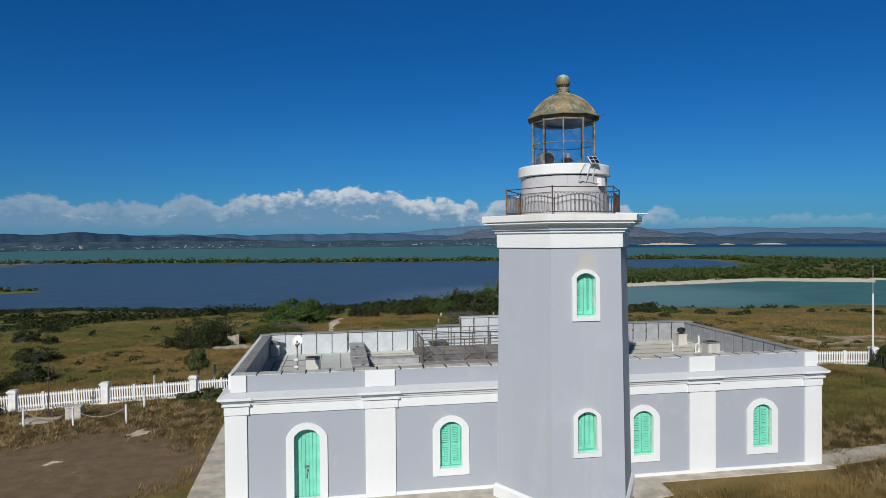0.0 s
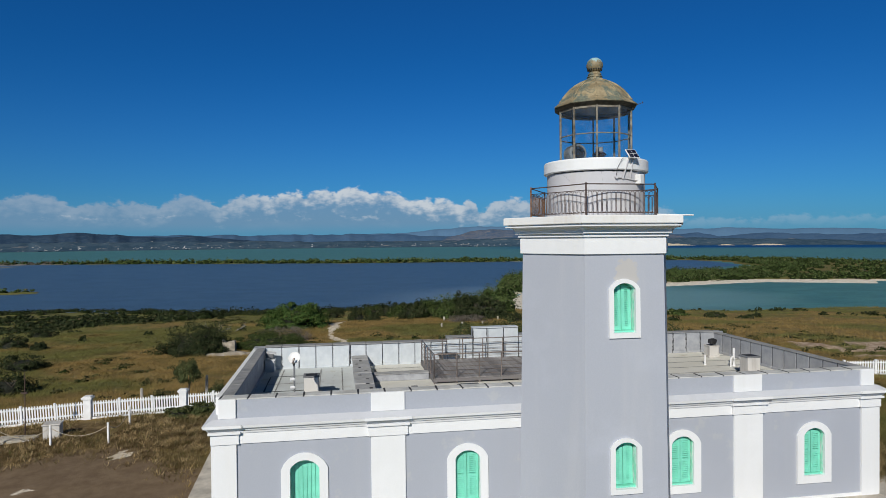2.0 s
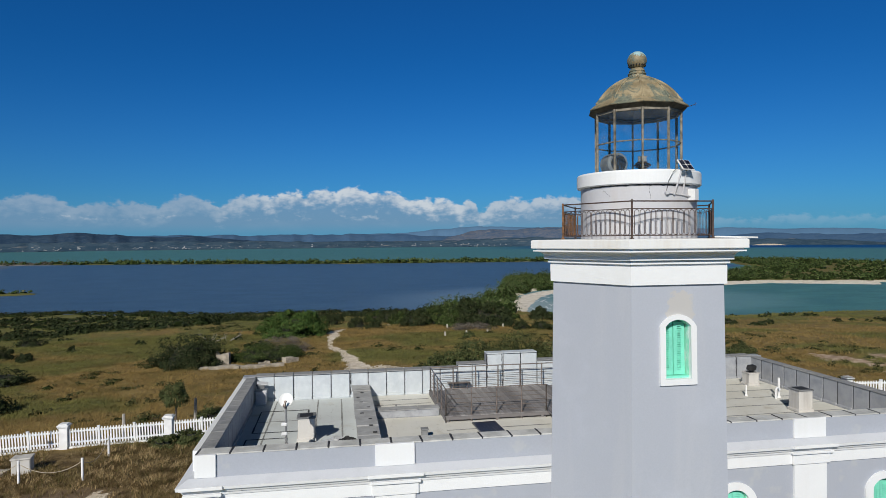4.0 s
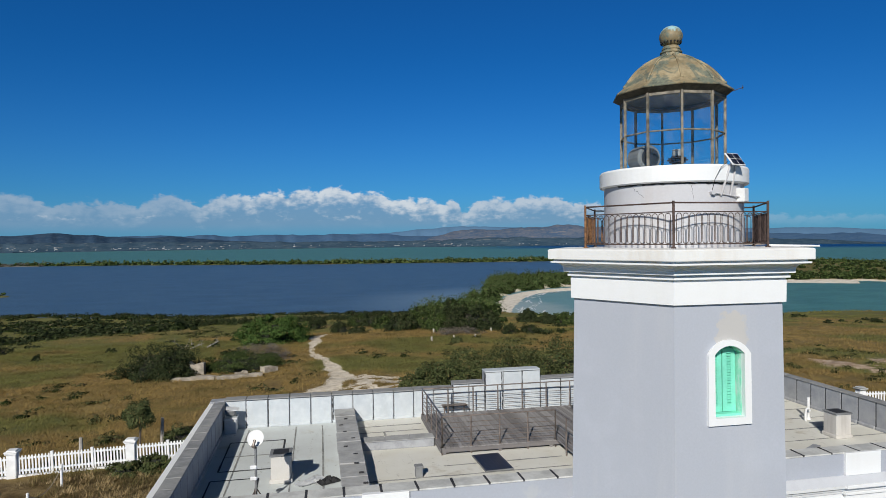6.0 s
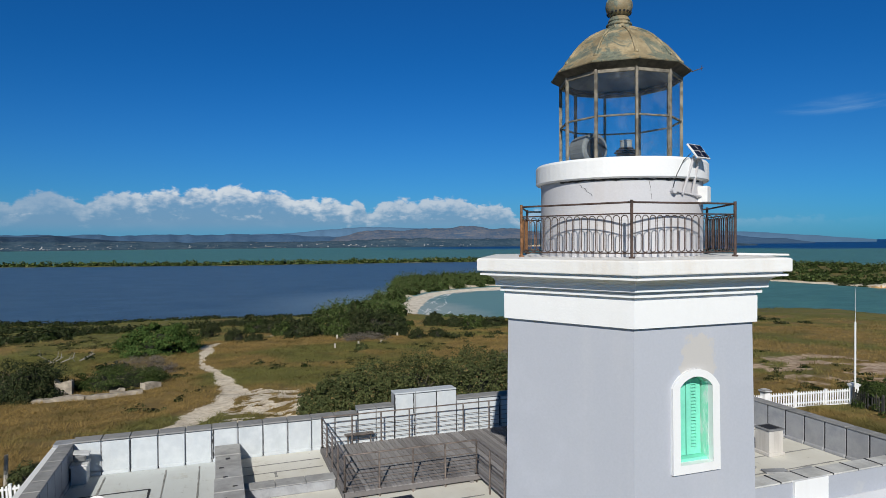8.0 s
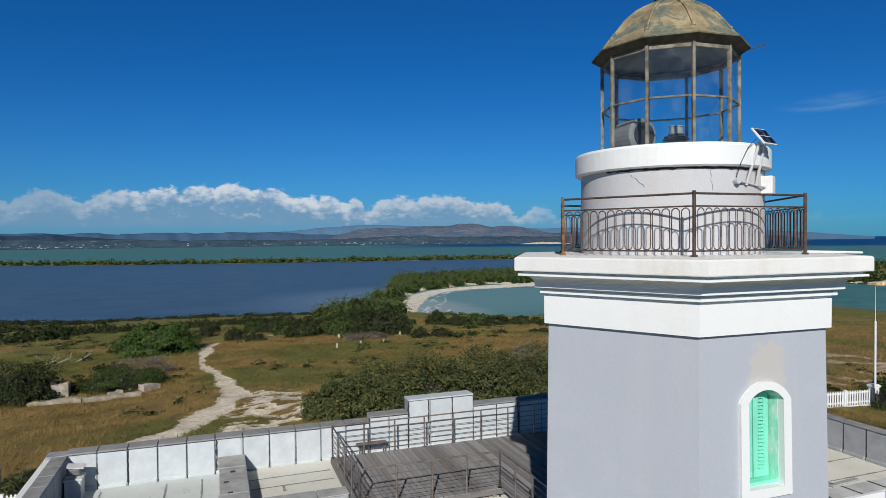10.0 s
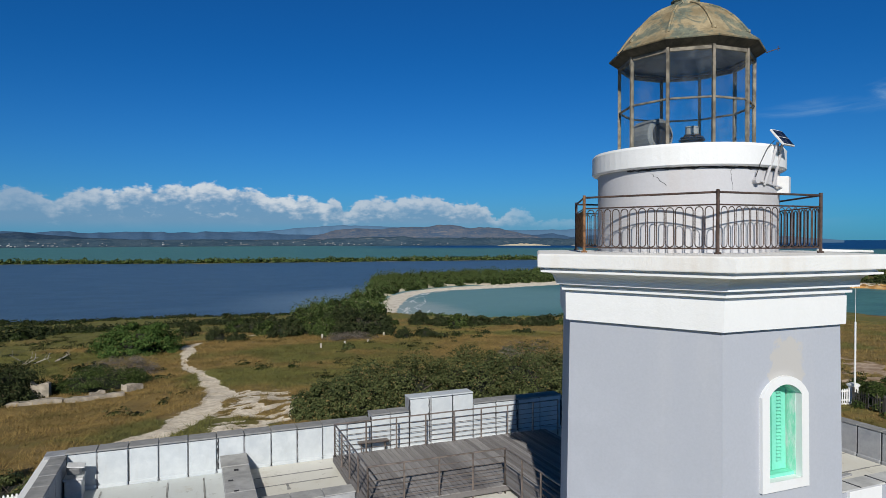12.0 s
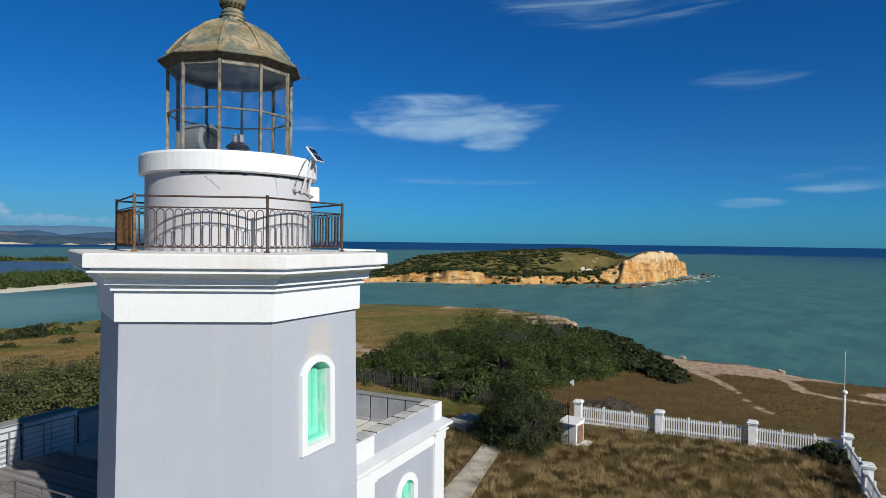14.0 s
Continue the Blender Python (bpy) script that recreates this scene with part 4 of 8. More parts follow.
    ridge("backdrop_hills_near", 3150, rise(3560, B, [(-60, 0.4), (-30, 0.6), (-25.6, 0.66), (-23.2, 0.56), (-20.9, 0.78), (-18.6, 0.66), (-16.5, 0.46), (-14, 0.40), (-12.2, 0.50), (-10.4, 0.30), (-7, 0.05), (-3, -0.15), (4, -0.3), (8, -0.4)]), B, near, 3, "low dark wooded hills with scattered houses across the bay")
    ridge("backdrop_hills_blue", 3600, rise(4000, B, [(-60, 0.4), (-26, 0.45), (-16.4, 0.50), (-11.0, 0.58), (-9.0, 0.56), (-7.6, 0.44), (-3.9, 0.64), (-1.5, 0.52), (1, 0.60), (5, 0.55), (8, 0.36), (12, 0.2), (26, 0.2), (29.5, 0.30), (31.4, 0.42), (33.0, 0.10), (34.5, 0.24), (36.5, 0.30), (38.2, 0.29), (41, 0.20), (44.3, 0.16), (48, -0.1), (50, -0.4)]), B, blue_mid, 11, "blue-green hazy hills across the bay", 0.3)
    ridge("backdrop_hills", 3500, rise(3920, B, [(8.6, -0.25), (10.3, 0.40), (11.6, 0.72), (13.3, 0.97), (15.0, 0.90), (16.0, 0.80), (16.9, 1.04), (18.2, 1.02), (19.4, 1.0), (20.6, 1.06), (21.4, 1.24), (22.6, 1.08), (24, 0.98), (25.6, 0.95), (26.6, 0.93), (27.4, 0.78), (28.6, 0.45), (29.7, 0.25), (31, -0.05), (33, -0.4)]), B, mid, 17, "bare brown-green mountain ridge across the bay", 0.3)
    ridge("backdrop_mountains", 4050, rise(4470, -20, [(-60, 0.35), (-26, 0.42), (-10, 0.45), (0, 0.48), (5, 0.62), (7.4, 0.78), (9.0, 1.02), (10.3, 1.0), (12.7, 1.2), (14.2, 1.1), (16, 1.08), (19, 0.9), (26, 0.75), (30, 0.72), (34, 0.80), (38, 0.66), (43, 0.62), (48, 0.3), (54, -0.2)]), -20, far, 23, "distant mountains with pale blue haze painted into their colour", 0.14)


build_hills()


def build_town():
    """Small pale houses scattered over the low hills across the bay, and dunes on the far beach."""
    vs, fs = [], []
    r = np.random.default_rng(5)

    def house_box(az_, dist, z, w, h):
        c = np.array([dist * math.sin(az_), dist * math.cos(az_), z])
        u = np.array([math.cos(az_), -math.sin(az_), 0]) * w / 2
        f = np.array([math.sin(az_), math.cos(az_), 0]) * w / 2
        up = np.array([0, 0, h])
        n0 = len(vs) * 8
        vs.append(np.array([c - u - f, c + u - f, c + u + f, c - u + f, c - u - f + up, c + u - f + up, c + u + f + up, c - u + f + up]))
        for q in ((0, 1, 5, 4), (1, 2, 6, 5), (2, 3, 7, 6), (3, 0, 4, 7), (4, 5, 6, 7)):
            fs.append([n0 + i for i in q])

    for i in range(150):
        a = radians(r.choice([r.normal(-24, 4.5), r.normal(-13, 3.5), r.uniform(-40, 8), r.uniform(4, 22)]))
        f = r.uniform(0.02, 0.55)
        house_box(a, 2960, SEA_Z + 2 + 26 * f, r.uniform(3, 9), r.uniform(1.5, 3.2))
    for a0, n in ((-15.2, 12),):
        for i in range(n):
            house_box(radians(a0 + r.uniform(-0.8, 0.8)), 3140, SEA_Z + r.uniform(22, 32), r.uniform(8, 18), r.uniform(4, 7))
    raw_mesh("far_houses", np.concatenate(vs), fs, material("far_white_walls", plain((0.30, 0.31, 0.32), 0.4, 0.02), 0.9), "stuff", "scattered pale houses on the hills across the bay", "houses")
    bm = bmesh.new()
    for a0, a1, h in ((26.5, 31.2, 9), (33.0, 34.2, 5), (35.5, 38.0, 6)):
        st = 40
        rows = []
        for i in range(st + 1):
            a = radians(a0 + (a1 - a0) * i / st)
            hh = h * math.sin(math.pi * i / st) * random.uniform(0.7, 1.1) + 0.5
            rows.append([bm.verts.new((d * math.sin(a), d * math.cos(a), z)) for d, z in ((2940, SEA_Z - 1), (2965, SEA_Z + hh), (3010, SEA_Z + hh * 0.5))])
        for p, q in zip(rows, rows[1:]):
            for j in range(2):
                bm.faces.new((p[j], q[j], q[j + 1], p[j + 1]))
    tagged(finish("backdrop_dunes", bm, material("pale_far_sand", plain((0.60, 0.50, 0.36), 0.2, 0.02), 1.0)), "pale sand dunes on the far shore", "dunes", "", "structure")


build_town()



def _tower(k, p):
    v, h = plaster((0.415, 0.438, 0.495), (0.455, 0.472, 0.515), 0.8)(k, p)
    s = k.n("ShaderNodeSeparateXYZ")
    k.put(s.inputs[0], p)
    # a bare patch over the upper window, and scuffs near the foot
    dx = k.math("DIVIDE", k.math("SUBTRACT", s.outputs[0], 0.05), 0.42)
    dz = k.math("DIVIDE", k.math("SUBTRACT", s.outputs[2], 8.42), 0.55)
    d = k.math("ADD", k.math("MULTIPLY", dx, dx), k.math("MULTIPLY", dz, dz))
    d = k.math("ADD", d, k.math("MULTIPLY", k.math("SUBTRACT", k.noise(p, 4.5, 5, 0.6), 0.5), 2.2))
    v = k.mix(k.math("MULTIPLY", k.math("MULTIPLY", k.step(d, 0.9, 0.65), k.step(s.outputs[1], -1.6, -1.8)), 0.75), v, (0.50, 0.475, 0.44))
    pale = k.math("MULTIPLY", k.step(k.noise(k.scaled(p, (1.0, 1.0, 0.7)), 1.3, 6, 0.7), 0.60, 0.70), k.step(s.outputs[2], 5.2, 2.6))
    v = k.mix(k.math("MULTIPLY", pale, 0.55), v, (0.52, 0.53, 0.57))
    scuff = k.step(k.noise(k.scaled(p, (2.5, 2.5, 5.0)), 1.4, 4, 0.6, 1.5), 0.72, 0.75)
    return k.mix(k.math("MULTIPLY", scuff, k.math("MULTIPLY", k.step(s.outputs[2], 1.9, 1.0), 0.7)), v, (0.16, 0.16, 0.17)), h


TOWERGREY = material("tower_grey_plaster", _tower, 0.85, bump=0.0012)
LINING = material("dull_metal_lining", plain((0.20, 0.205, 0.21), 0.3, 3.0), 0.8)
# grey of the cornice slope, paler to put the sunlight on it into colour
LITSLOPEGREY = material("pale_grey_plaster", plaster((0.55, 0.565, 0.60), (0.46, 0.47, 0.50), 0.5), 0.85, bump=0.004)
SEAM = material("grey_seam_tape", plain((0.30, 0.30, 0.29), 0.4, 3.0), 0.85)
CURBTOP = material("pale_grey_coating", plain((0.38, 0.38, 0.375), 0.22, 2.5), 0.8, bump=0.006)
# bronze darkened to put the shade under the eave into its colour
SOFFIT = material("shade_darkened_bronze", plain((0.075, 0.065, 0.048), 0.5, 6.0), 0.85, bump=0.003)


def _ball(k, p):
    """Pale blue-green over the crown of the ball, its lower edge drawn out in streaks."""
    col, h = _bronze(k, p)
    xyz_ = k.n("ShaderNodeSeparateXYZ")
    k.put(xyz_.inputs[0], p)
    n = k.noise(k.scaled(p, (3, 3, 1.0)), 2.6, 4, 0.6)
    top = k.math("ADD", xyz_.outputs[2], k.math("MULTIPLY", k.math("SUBTRACT", n, 0.5), 0.5))
    return k.mix(k.step(top, 15.10, 15.20), col, k.mix(n, (0.22, 0.42, 0.46), (0.42, 0.60, 0.62))), h


BALLMAT = material("streaked_bronze_ball", _ball, 0.6, metal=0.1, bump=0.004)

# ---- the keeper's house ----
HX0, HX1, HY0, HY1 = -12.04, 11.10, 0.71, 10.50
ROOF_Z, PAR_Z = 3.66, 4.62
house = thing("keepers_house", "single-storey grey and white plastered lighthouse keeper's house with flat roof", "house", (0, 0, 0))


def front(u, v, z):
    return (u, HY0 + v, z)


def west(u, v, z):
    return (HX0 + v, -u, z)


def east(u, v, z):
    return (HX1 - v, u, z)


def back(u, v, z):
    return (-u, HY1 - v, z)


WINS = [(-4.14, 0.82, 0.90, 2.36, 0.25), (3.42, 0.82, 0.90, 2.36, 0.25), (8.51, 0.82, 0.90, 2.36, 0.25)]
DOOR = (-9.33, 0.90, 0.0, 2.36, 0.27)
bm = bmesh.new()
holes = [(c, w + 0.2, zb - 0.1 if zb > 0 else 0, zs, r + 0.09) for c, w, zb, zs, r in WINS + [DOOR]]
arch_wall(bm, HX0, HX1, 0, ROOF_Z, holes, 0.55, front)
part("front_wall", bm, GREY, house, "lavender grey plaster with faint patches")
for nm, put, a, b in (("side_wall", west, -HY1 + 0.002, -HY0 - 0.55), ("side_wall", east, HY0 + 0.55, HY1 - 0.002)):
    bm = bmesh.new()
    prism(bm, [(a, 0), (b, 0), (b, ROOF_Z), (a, ROOF_Z)], 0, 0.5, put)
    part(nm, bm, GREY, house)
bm = bmesh.new()
prism(bm, [(-HX1 + 0.5, 0), (-HX0 - 0.5, 0), (-HX0 - 0.5, ROOF_Z), (-HX1 + 0.5, ROOF_Z)], 0, 0.5, back)
part("back_wall", bm, GREY, house)
for w in WINS:
    shuttered_window(house, *w, front, band=0.27, depth=0.17)

# the door: vertical boards, a hasp and a padlock
bm = bmesh.new()
surround(bm, *DOOR, 0.27, -0.06, 0.26, front, sill=False)
door = part("door", bm, WHITE, house, "closed mint green boarded door in a white arched surround")
c, w, zb, zs, rise = DOOR
bm = bmesh.new()
prism(bm, [(c - w / 2, zb), (c + w / 2, zb)] + arc(c, w, zs, rise), 0.27, 0.31, front)
part("door_leaf", bm, GREEN, door)
nb = 7
top = arc(c, w, zs, rise, 28)
for i in range(nb):
    bm = bmesh.new()
    l, r = c - w / 2 + i * w / nb + 0.008, c - w / 2 + (i + 1) * w / nb - 0.008
    crown = [p for p in top if l <= p[0] <= r]
    zl, zr = np.interp([l, r], [p[0] for p in top[::-1]], [p[1] for p in top[::-1]])
    prism(bm, [(l, zb + 0.02), (r, zb + 0.02), (r, float(zr) - 0.01)] + [(p[0], p[1] - 0.01) for p in crown] + [(l, float(zl) - 0.01)], 0.245, 0.28, front)
    part("board", bm, GREEN, door)
bm = bmesh.new()
box(bm, (c - 0.10, HY0 + 0.215, 1.18), (c + 0.06, HY0 + 0.25, 1.25), 0.006)
box(bm, (c - 0.03, HY0 + 0.20, 1.02), (c + 0.03, HY0 + 0.25, 1.13), 0.008)
rod(bm, (c - 0.02, HY0 + 0.225, 0.78), (c - 0.02, HY0 + 0.225, 0.98), 0.02)
part("latch", bm, STEEL, door, "steel hasp and padlock")

# pilasters, base course, frieze and cornice
PILS = [(HX0, HX0 + 0.68), (-7.26, -6.17), (5.36, 6.46), (HX1 - 0.68, HX1)]
for a, b in PILS:
    bm = bmesh.new()
    box(bm, (a, HY0 - 0.07, 0.0), (b, HY0 + 0.05, 3.30), 0.008)
    part("pilaster", bm, WHITE, house)
for side, x in ((-1, HX0), (1, HX1)):
    for y0, y1 in ((HY0 - 0.065, HY0 + 0.62), (HY1 - 0.7, HY1)):
        bm = bmesh.new()
        box(bm, (x - 0.07 if side < 0 else x - 0.05, y0, 0), (x + 0.05 if side < 0 else x + 0.07, y1, 3.295), 0.008)
        part("pilaster", bm, WHITE, house)


def house_ring(name, out_lo, out_hi, z0, z1, mat, label="", inner=0.1, bev=0.0):
    """A moulding that runs round the house; its section leans from out_lo at z0 to out_hi at z1."""
    bm = bmesh.new()
    rings = []
    for o, z in ((-inner, z0), (out_lo, z0), (out_hi, z1), (-inner, z1)):
        rings.append([bm.verts.new(q) for q in ((HX0 - o, HY0 - o, z), (HX1 + o, HY0 - o, z), (HX1 + o, HY1 + o, z), (HX0 - o, HY1 + o, z))])
    for a, b in zip(rings, rings[1:] + rings[:1]):
        for i in range(4):
            j = (i + 1) % 4
            bm.faces.new((a[i], a[j], b[j], b[i]))
    return part(name, bm, mat, house, label)


house_ring("base_course", 0.045, 0.035, 0.0, 0.16, WHITE)
house_ring("frieze", 0.05, 0.05, 3.26, 3.60, WHITE)
house_ring("cornice", 0.09, 0.11, 3.601, 3.665, WHITE)
house_ring("cornice", 0.15, 0.19, 3.69, 3.775, WHITE)
house_ring("cornice_core", 0.07, 0.07, 3.666, 3.80, WHITE)
house_ring("cornice_lip", 0.27, 0.29, 3.80, 3.885, WHITE)
house_ring("cornice_slope", 0.28, 0.02, 3.886, 4.03, LITSLOPEGREY, inner=0.25)
# the cornice breaks forward over the pilasters
for a, b in PILS:
    bm = bmesh.new()
    box(bm, (a - 0.08, HY0 - 0.12, 3.262), (b + 0.08, HY0, 3.578), 0.006)
    box(bm, (a - 0.14, HY0 - 0.20, 3.585), (b + 0.14, HY0, 3.655), 0.006)
    box(bm, (a - 0.2, HY0 - 0.33, 3.802), (b + 0.2, HY0, 3.892), 0.008)
    part("cornice_break", bm, WHITE, house)

# parapet walls, coping slabs, the pale blocks over the pilasters
BACK_STEPS = [(HX0, -3.2, 4.68), (-3.2, -1.95, 4.84), (-1.95, 0.30, 5.24), (0.30, 3.7, 4.86), (3.7, HX1, 4.68)]
bm = bmesh.new()
box(bm, (HX0 + 0.17, HY0 + 0.02, 3.70), (HX1 - 0.17, HY0 + 0.50, PAR_Z - 0.03))
part("parapet", bm, GREY, house)
for x0, x1 in ((HX0 + 0.19, HX0 + 0.50), (HX1 - 0.50, HX1 - 0.19)):
    bm = bmesh.new()
    box(bm, (x0, HY0 + 0.501, 3.70), (x1, HY1 - 0.45, PAR_Z - 0.03))
    part("parapet", bm, PANELGREY, house)
bm = bmesh.new()
box(bm, (HX0 - 0.03, HY0 + 0.56, 4.02), (HX0 + 0.165, HY1 - 0.02, PAR_Z - 0.05), 0.012)
part("parapet_edge", bm, WHITE, house)
for a, b, zt in BACK_STEPS:
    bm = bmesh.new()
    box(bm, (a + 0.02, HY1 - 0.449, 3.70), (b - 0.002, HY1 - 0.02, zt - 0.02))
    part("parapet", bm, PANELGREY, house)
for a, b in PILS:
    bm = bmesh.new()
    o = 0.05
    box(bm, (a + (0.165 if a == HX0 else 0.01), HY0 - o, 4.035), (b - (0.165 if b == HX1 else 0.01), HY0 + 0.1, PAR_Z + 0.01), 0.01)
    part("parapet_block", bm, WHITE, house)
for x, s in ((HX0, -1), (HX1, 1)):
    bm = bmesh.new()
    box(bm, (x - s * 0.16 - 0.02, HY0 - 0.045, 4.036), (x - s * 0.16 + 0.02, HY0 + 0.55, PAR_Z + 0.008), 0.008)
    part("parapet_block", bm, WHITE, house)

# roof deck of the house, in strips with tarred seams
bm = bmesh.new()
box(bm, (HX0 + 0.4, HY0 + 0.4, ROOF_Z - 0.25), (HX1 - 0.4, HY1 - 0.4, ROOF_Z))
roof = part("roof", bm, ROOFING, house, "stained pale grey roofing membrane")


def seam(pts, w=0.04, z=ROOF_Z + 0.008, mat=None):
    bm = bmesh.new()
    for (x0, y0), (x1, y1) in zip(pts, pts[1:]):
        d = Vector((x1 - x0, y1 - y0, 0)).normalized()
        n = Vector((-d.y, d.x, 0)) * w / 2
        st = max(2, int(math.hypot(x1 - x0, y1 - y0) / 0.25))
        row = []
        for i in range(st + 1):
            q = Vector((x0 + (x1 - x0) * i / st, y0 + (y1 - y0) * i / st, z))
            k1 = 0.6 + 0.8 * random.random()
            row.append((bm.verts.new(q + n * k1), bm.verts.new(q - n * k1)))
        for (a, b), (c2, d2) in zip(row, row[1:]):
            bm.faces.new((a, b, d2, c2))
        r = bmesh.ops.extrude_face_region(bm, geom=list(bm.faces)[-st:])
        bmesh.ops.translate(bm, verts=[g for g in r["geom"] if isinstance(g, bmesh.types.BMVert)], vec=(0, 0, 0.006))
    return part("seam", bm, mat or SEAM, roof)


for x in (-10.7, -9.0, -8.1):
    seam([(x, 1.2), (x + random.uniform(-0.05, 0.05), 9.7)])
for y in (2.1, 2.95, 3.9, 7.5, 8.4, 9.1):
    seam([(-6.9, y), (-4.6, y + 0.04)], 0.05)
for y in (2.1, 2.95, 3.9, 4.7):
    seam([(-4.6, y), (-0.9, y + 0.05)], 0.05)
for y in (2.2, 3.3, 4.4, 5.5, 6.6, 7.7, 8.8):
    seam([(2.7, y), (10.5, y + 0.06)], 0.05)
seam([(-11.1, 5.6), (-9.35, 5.6), (-9.35, 8.3), (-11.1, 8.3), (-11.1, 5.6)], 0.05, ROOF_Z + 0.012, TAR)
seam([(-11.1, 6.9), (-9.35, 6.9)], 0.05, ROOF_Z + 0.01)
seam([(-11.2, 3.3), (-9.9, 3.3), (-9.9, 4.9), (-11.2, 4.9), (-11.2, 3.3)], 0.045, ROOF_Z + 0.011, TAR)
seam([(-6.0, 8.0), (-6.0, 8.4)], 0.09)

# the satellite dish, boxes, curbs and vents on the roof
bm = bmesh.new()
box(bm, (-7.62, 2.2, ROOF_Z), (-6.98, 10.0, 4.10), 0.03)
curb = tagged(finish("roof_curb", bm, PANELGREY), "long raised grey curb with patched coping on the roof", "roof curb")
for i in range(8):
    bm = bmesh.new()
    y = 2.22 + i * 0.972
    box(bm, (-7.66 + random.uniform(-.02, .02), y, 4.101), (-6.94, y + 0.95, 4.135 + random.uniform(0, 0.03)), 0.01)
    part("coping_slab", bm, CURBTOP, curb)
bm = bmesh.new()
for i in range(9):
    x, y = -7.6 + random.uniform(0, .5), 2.6 + i * 0.75
    box(bm, (x, y, 4.14), (x + 0.12, y + 0.06, 4.175), 0.004)
part("sealant_patch", bm, TAR, curb)
bm = bmesh.new()
box(bm, (-6.94, 6.55, ROOF_Z), (-4.55, 7.0, 3.93), 0.02)
cross = tagged(finish("roof_curb", bm, PANELGREY), "low grey coated cross curb on the roof", "roof curb")
for i in range(3):
    bm = bmesh.new()
    x = -6.92 + i * 0.80
    box(bm, (x, 6.52, 3.931), (x + 0.78, 7.03, 3.96), 0.008)
    part("coping_slab", bm, CURBTOP, cross)


def chimney(at, s, h, label, openside):
    e = thing("chimney", label, "chimney", at)
    bm = bmesh.new()
    box(bm, (-s, -s, 0), (s, s, 0.12), 0.02)
    box(bm, (-s + 0.04, -s + 0.04, 0.10), (s - 0.04, s - 0.04, h - 0.05), 0.015)
    part("shaft", bm, PLASTER2, e)
    bm = bmesh.new()
    box(bm, (-s + 0.01, -s + 0.01, h - 0.05), (s - 0.01, s - 0.01, h), 0.01)
    part("cap", bm, COPING if openside else PLASTER2, e)
    bm = bmesh.new()
    box(bm, (-s + 0.10, -s + 0.10, h - 0.02), (s - 0.10, s - 0.10, h + 0.004))
    part("flue", bm, BLACK, e)
    return e


PLASTER2 = material("dirty_white_render", plaster((0.55, 0.53, 0.50), (0.30, 0.27, 0.24), 0.8), 0.9, bump=0.006)
chimney((-9.25, 4.65, ROOF_Z), 0.31, 0.80, "square white rendered chimney with a dark flue on the roof", True)
chimney((8.75, 4.6, ROOF_Z), 0.32, 0.84, "square grey rendered chimney with a dark flue on the roof", True)
chimney((9.6, 8.7, ROOF_Z), 0.28, 0.58, "small rendered chimney beside the rear parapet", False)

spot = thing("floodlight", "black floodlight on a small chimney by the rear parapet", "floodlight", (9.6, 8.7, ROOF_Z + 0.58))
bm = bmesh.new()
rod(bm, (0, 0, 0), (0, 0, 0.10), 0.025)
part("stand", bm, BLACK, spot)
bm = bmesh.new()
box(bm, (-0.20, -0.12, 0.08), (0.20, 0.12, 0.30), 0.03, pose(0, 0, 0, 14, 0, 20))
part("housing", bm, BLACK, spot)
# the block in the corner, with an old floodlight on it
blk = thing("roof_pedestal", "white rendered corner pedestal with a dark joint", "pedestal", (-11.25, 9.6, ROOF_Z))
bm = bmesh.new()
box(bm, (-0.2, -0.25, 0), (0.2, 0.25, 0.50), 0.02)
part("block", bm, PANEL, blk)
bm = bmesh.new()
box(bm, (-0.23, -0.27, 0.50), (0.23, 0.27, 0.56), 0.01)
part("cap", bm, PANEL, blk)
fl = thing("floodlight", "old grey floodlight on a pedestal by the parapet", "floodlight", (-11.25, 9.6, ROOF_Z + 0.56))
bm = bmesh.new()
rod(bm, (0, 0, 0), (0, 0, 0.12), 0.02)
box(bm, (-0.16, -0.10, 0.08), (0.16, 0.10, 0.28), 0.03, pose(0, 0, 0, 20, 0, 0))
part("housing", bm, COPING, fl)
bm = bmesh.new()
box(bm, (-0.20, -0.13, 0.28), (0.22, 0.12, 0.31), 0.01, pose(0, 0, 0, 12, 8, 0))
part("hood", bm, PANEL, fl)

dish = thing("satellite_dish", "white satellite dish on a guyed mast on the roof", "satellite dish", (-9.75, 2.75, ROOF_Z))
bm = bmesh.new()
rod(bm, (0, 0, 0), (0, 0, 1.75), 0.03, 8)
part("mast", bm, COPING, dish)
for a in (20, 140, 260):
    bm = bmesh.new()
    rod(bm, (0.32 * math.cos(radians(a)), 0.32 * math.sin(radians(a)), 0), (0, 0, 0.55), 0.016)
    part("leg", bm, STEEL, dish)
bm = bmesh.new()
prof = [(0.02, 0.0), (0.14, 0.012), (0.24, 0.035), (0.30, 0.062), (0.305, 0.066), (0.30, 0.045), (0.22, 0.01), (0.05, -0.02)]
lathe(bm, prof, 24)
bmesh.ops.transform(bm, matrix=pose(0.02, -0.06, 1.80, 62, 0, -12) @ Matrix.Scale(0.68, 4), verts=bm.verts)
part("reflector", bm, PLASTIC, dish, smooth=True)
bm = bmesh.new()
rod(bm, (0.0, -0.03, 1.60), (-0.02, -0.34, 1.70), 0.016)
rod(bm, (-0.02, -0.34, 1.70), (0.02, -0.28, 1.84), 0.035, 10)
box(bm, (-0.06, -0.37, 1.66), (0.03, -0.27, 1.74), 0.02)
rod(bm, (-0.02, -0.02, 1.55), (-0.02, -0.10, 1.78), 0.03)
part("feed_arm", bm, STEEL, dish)
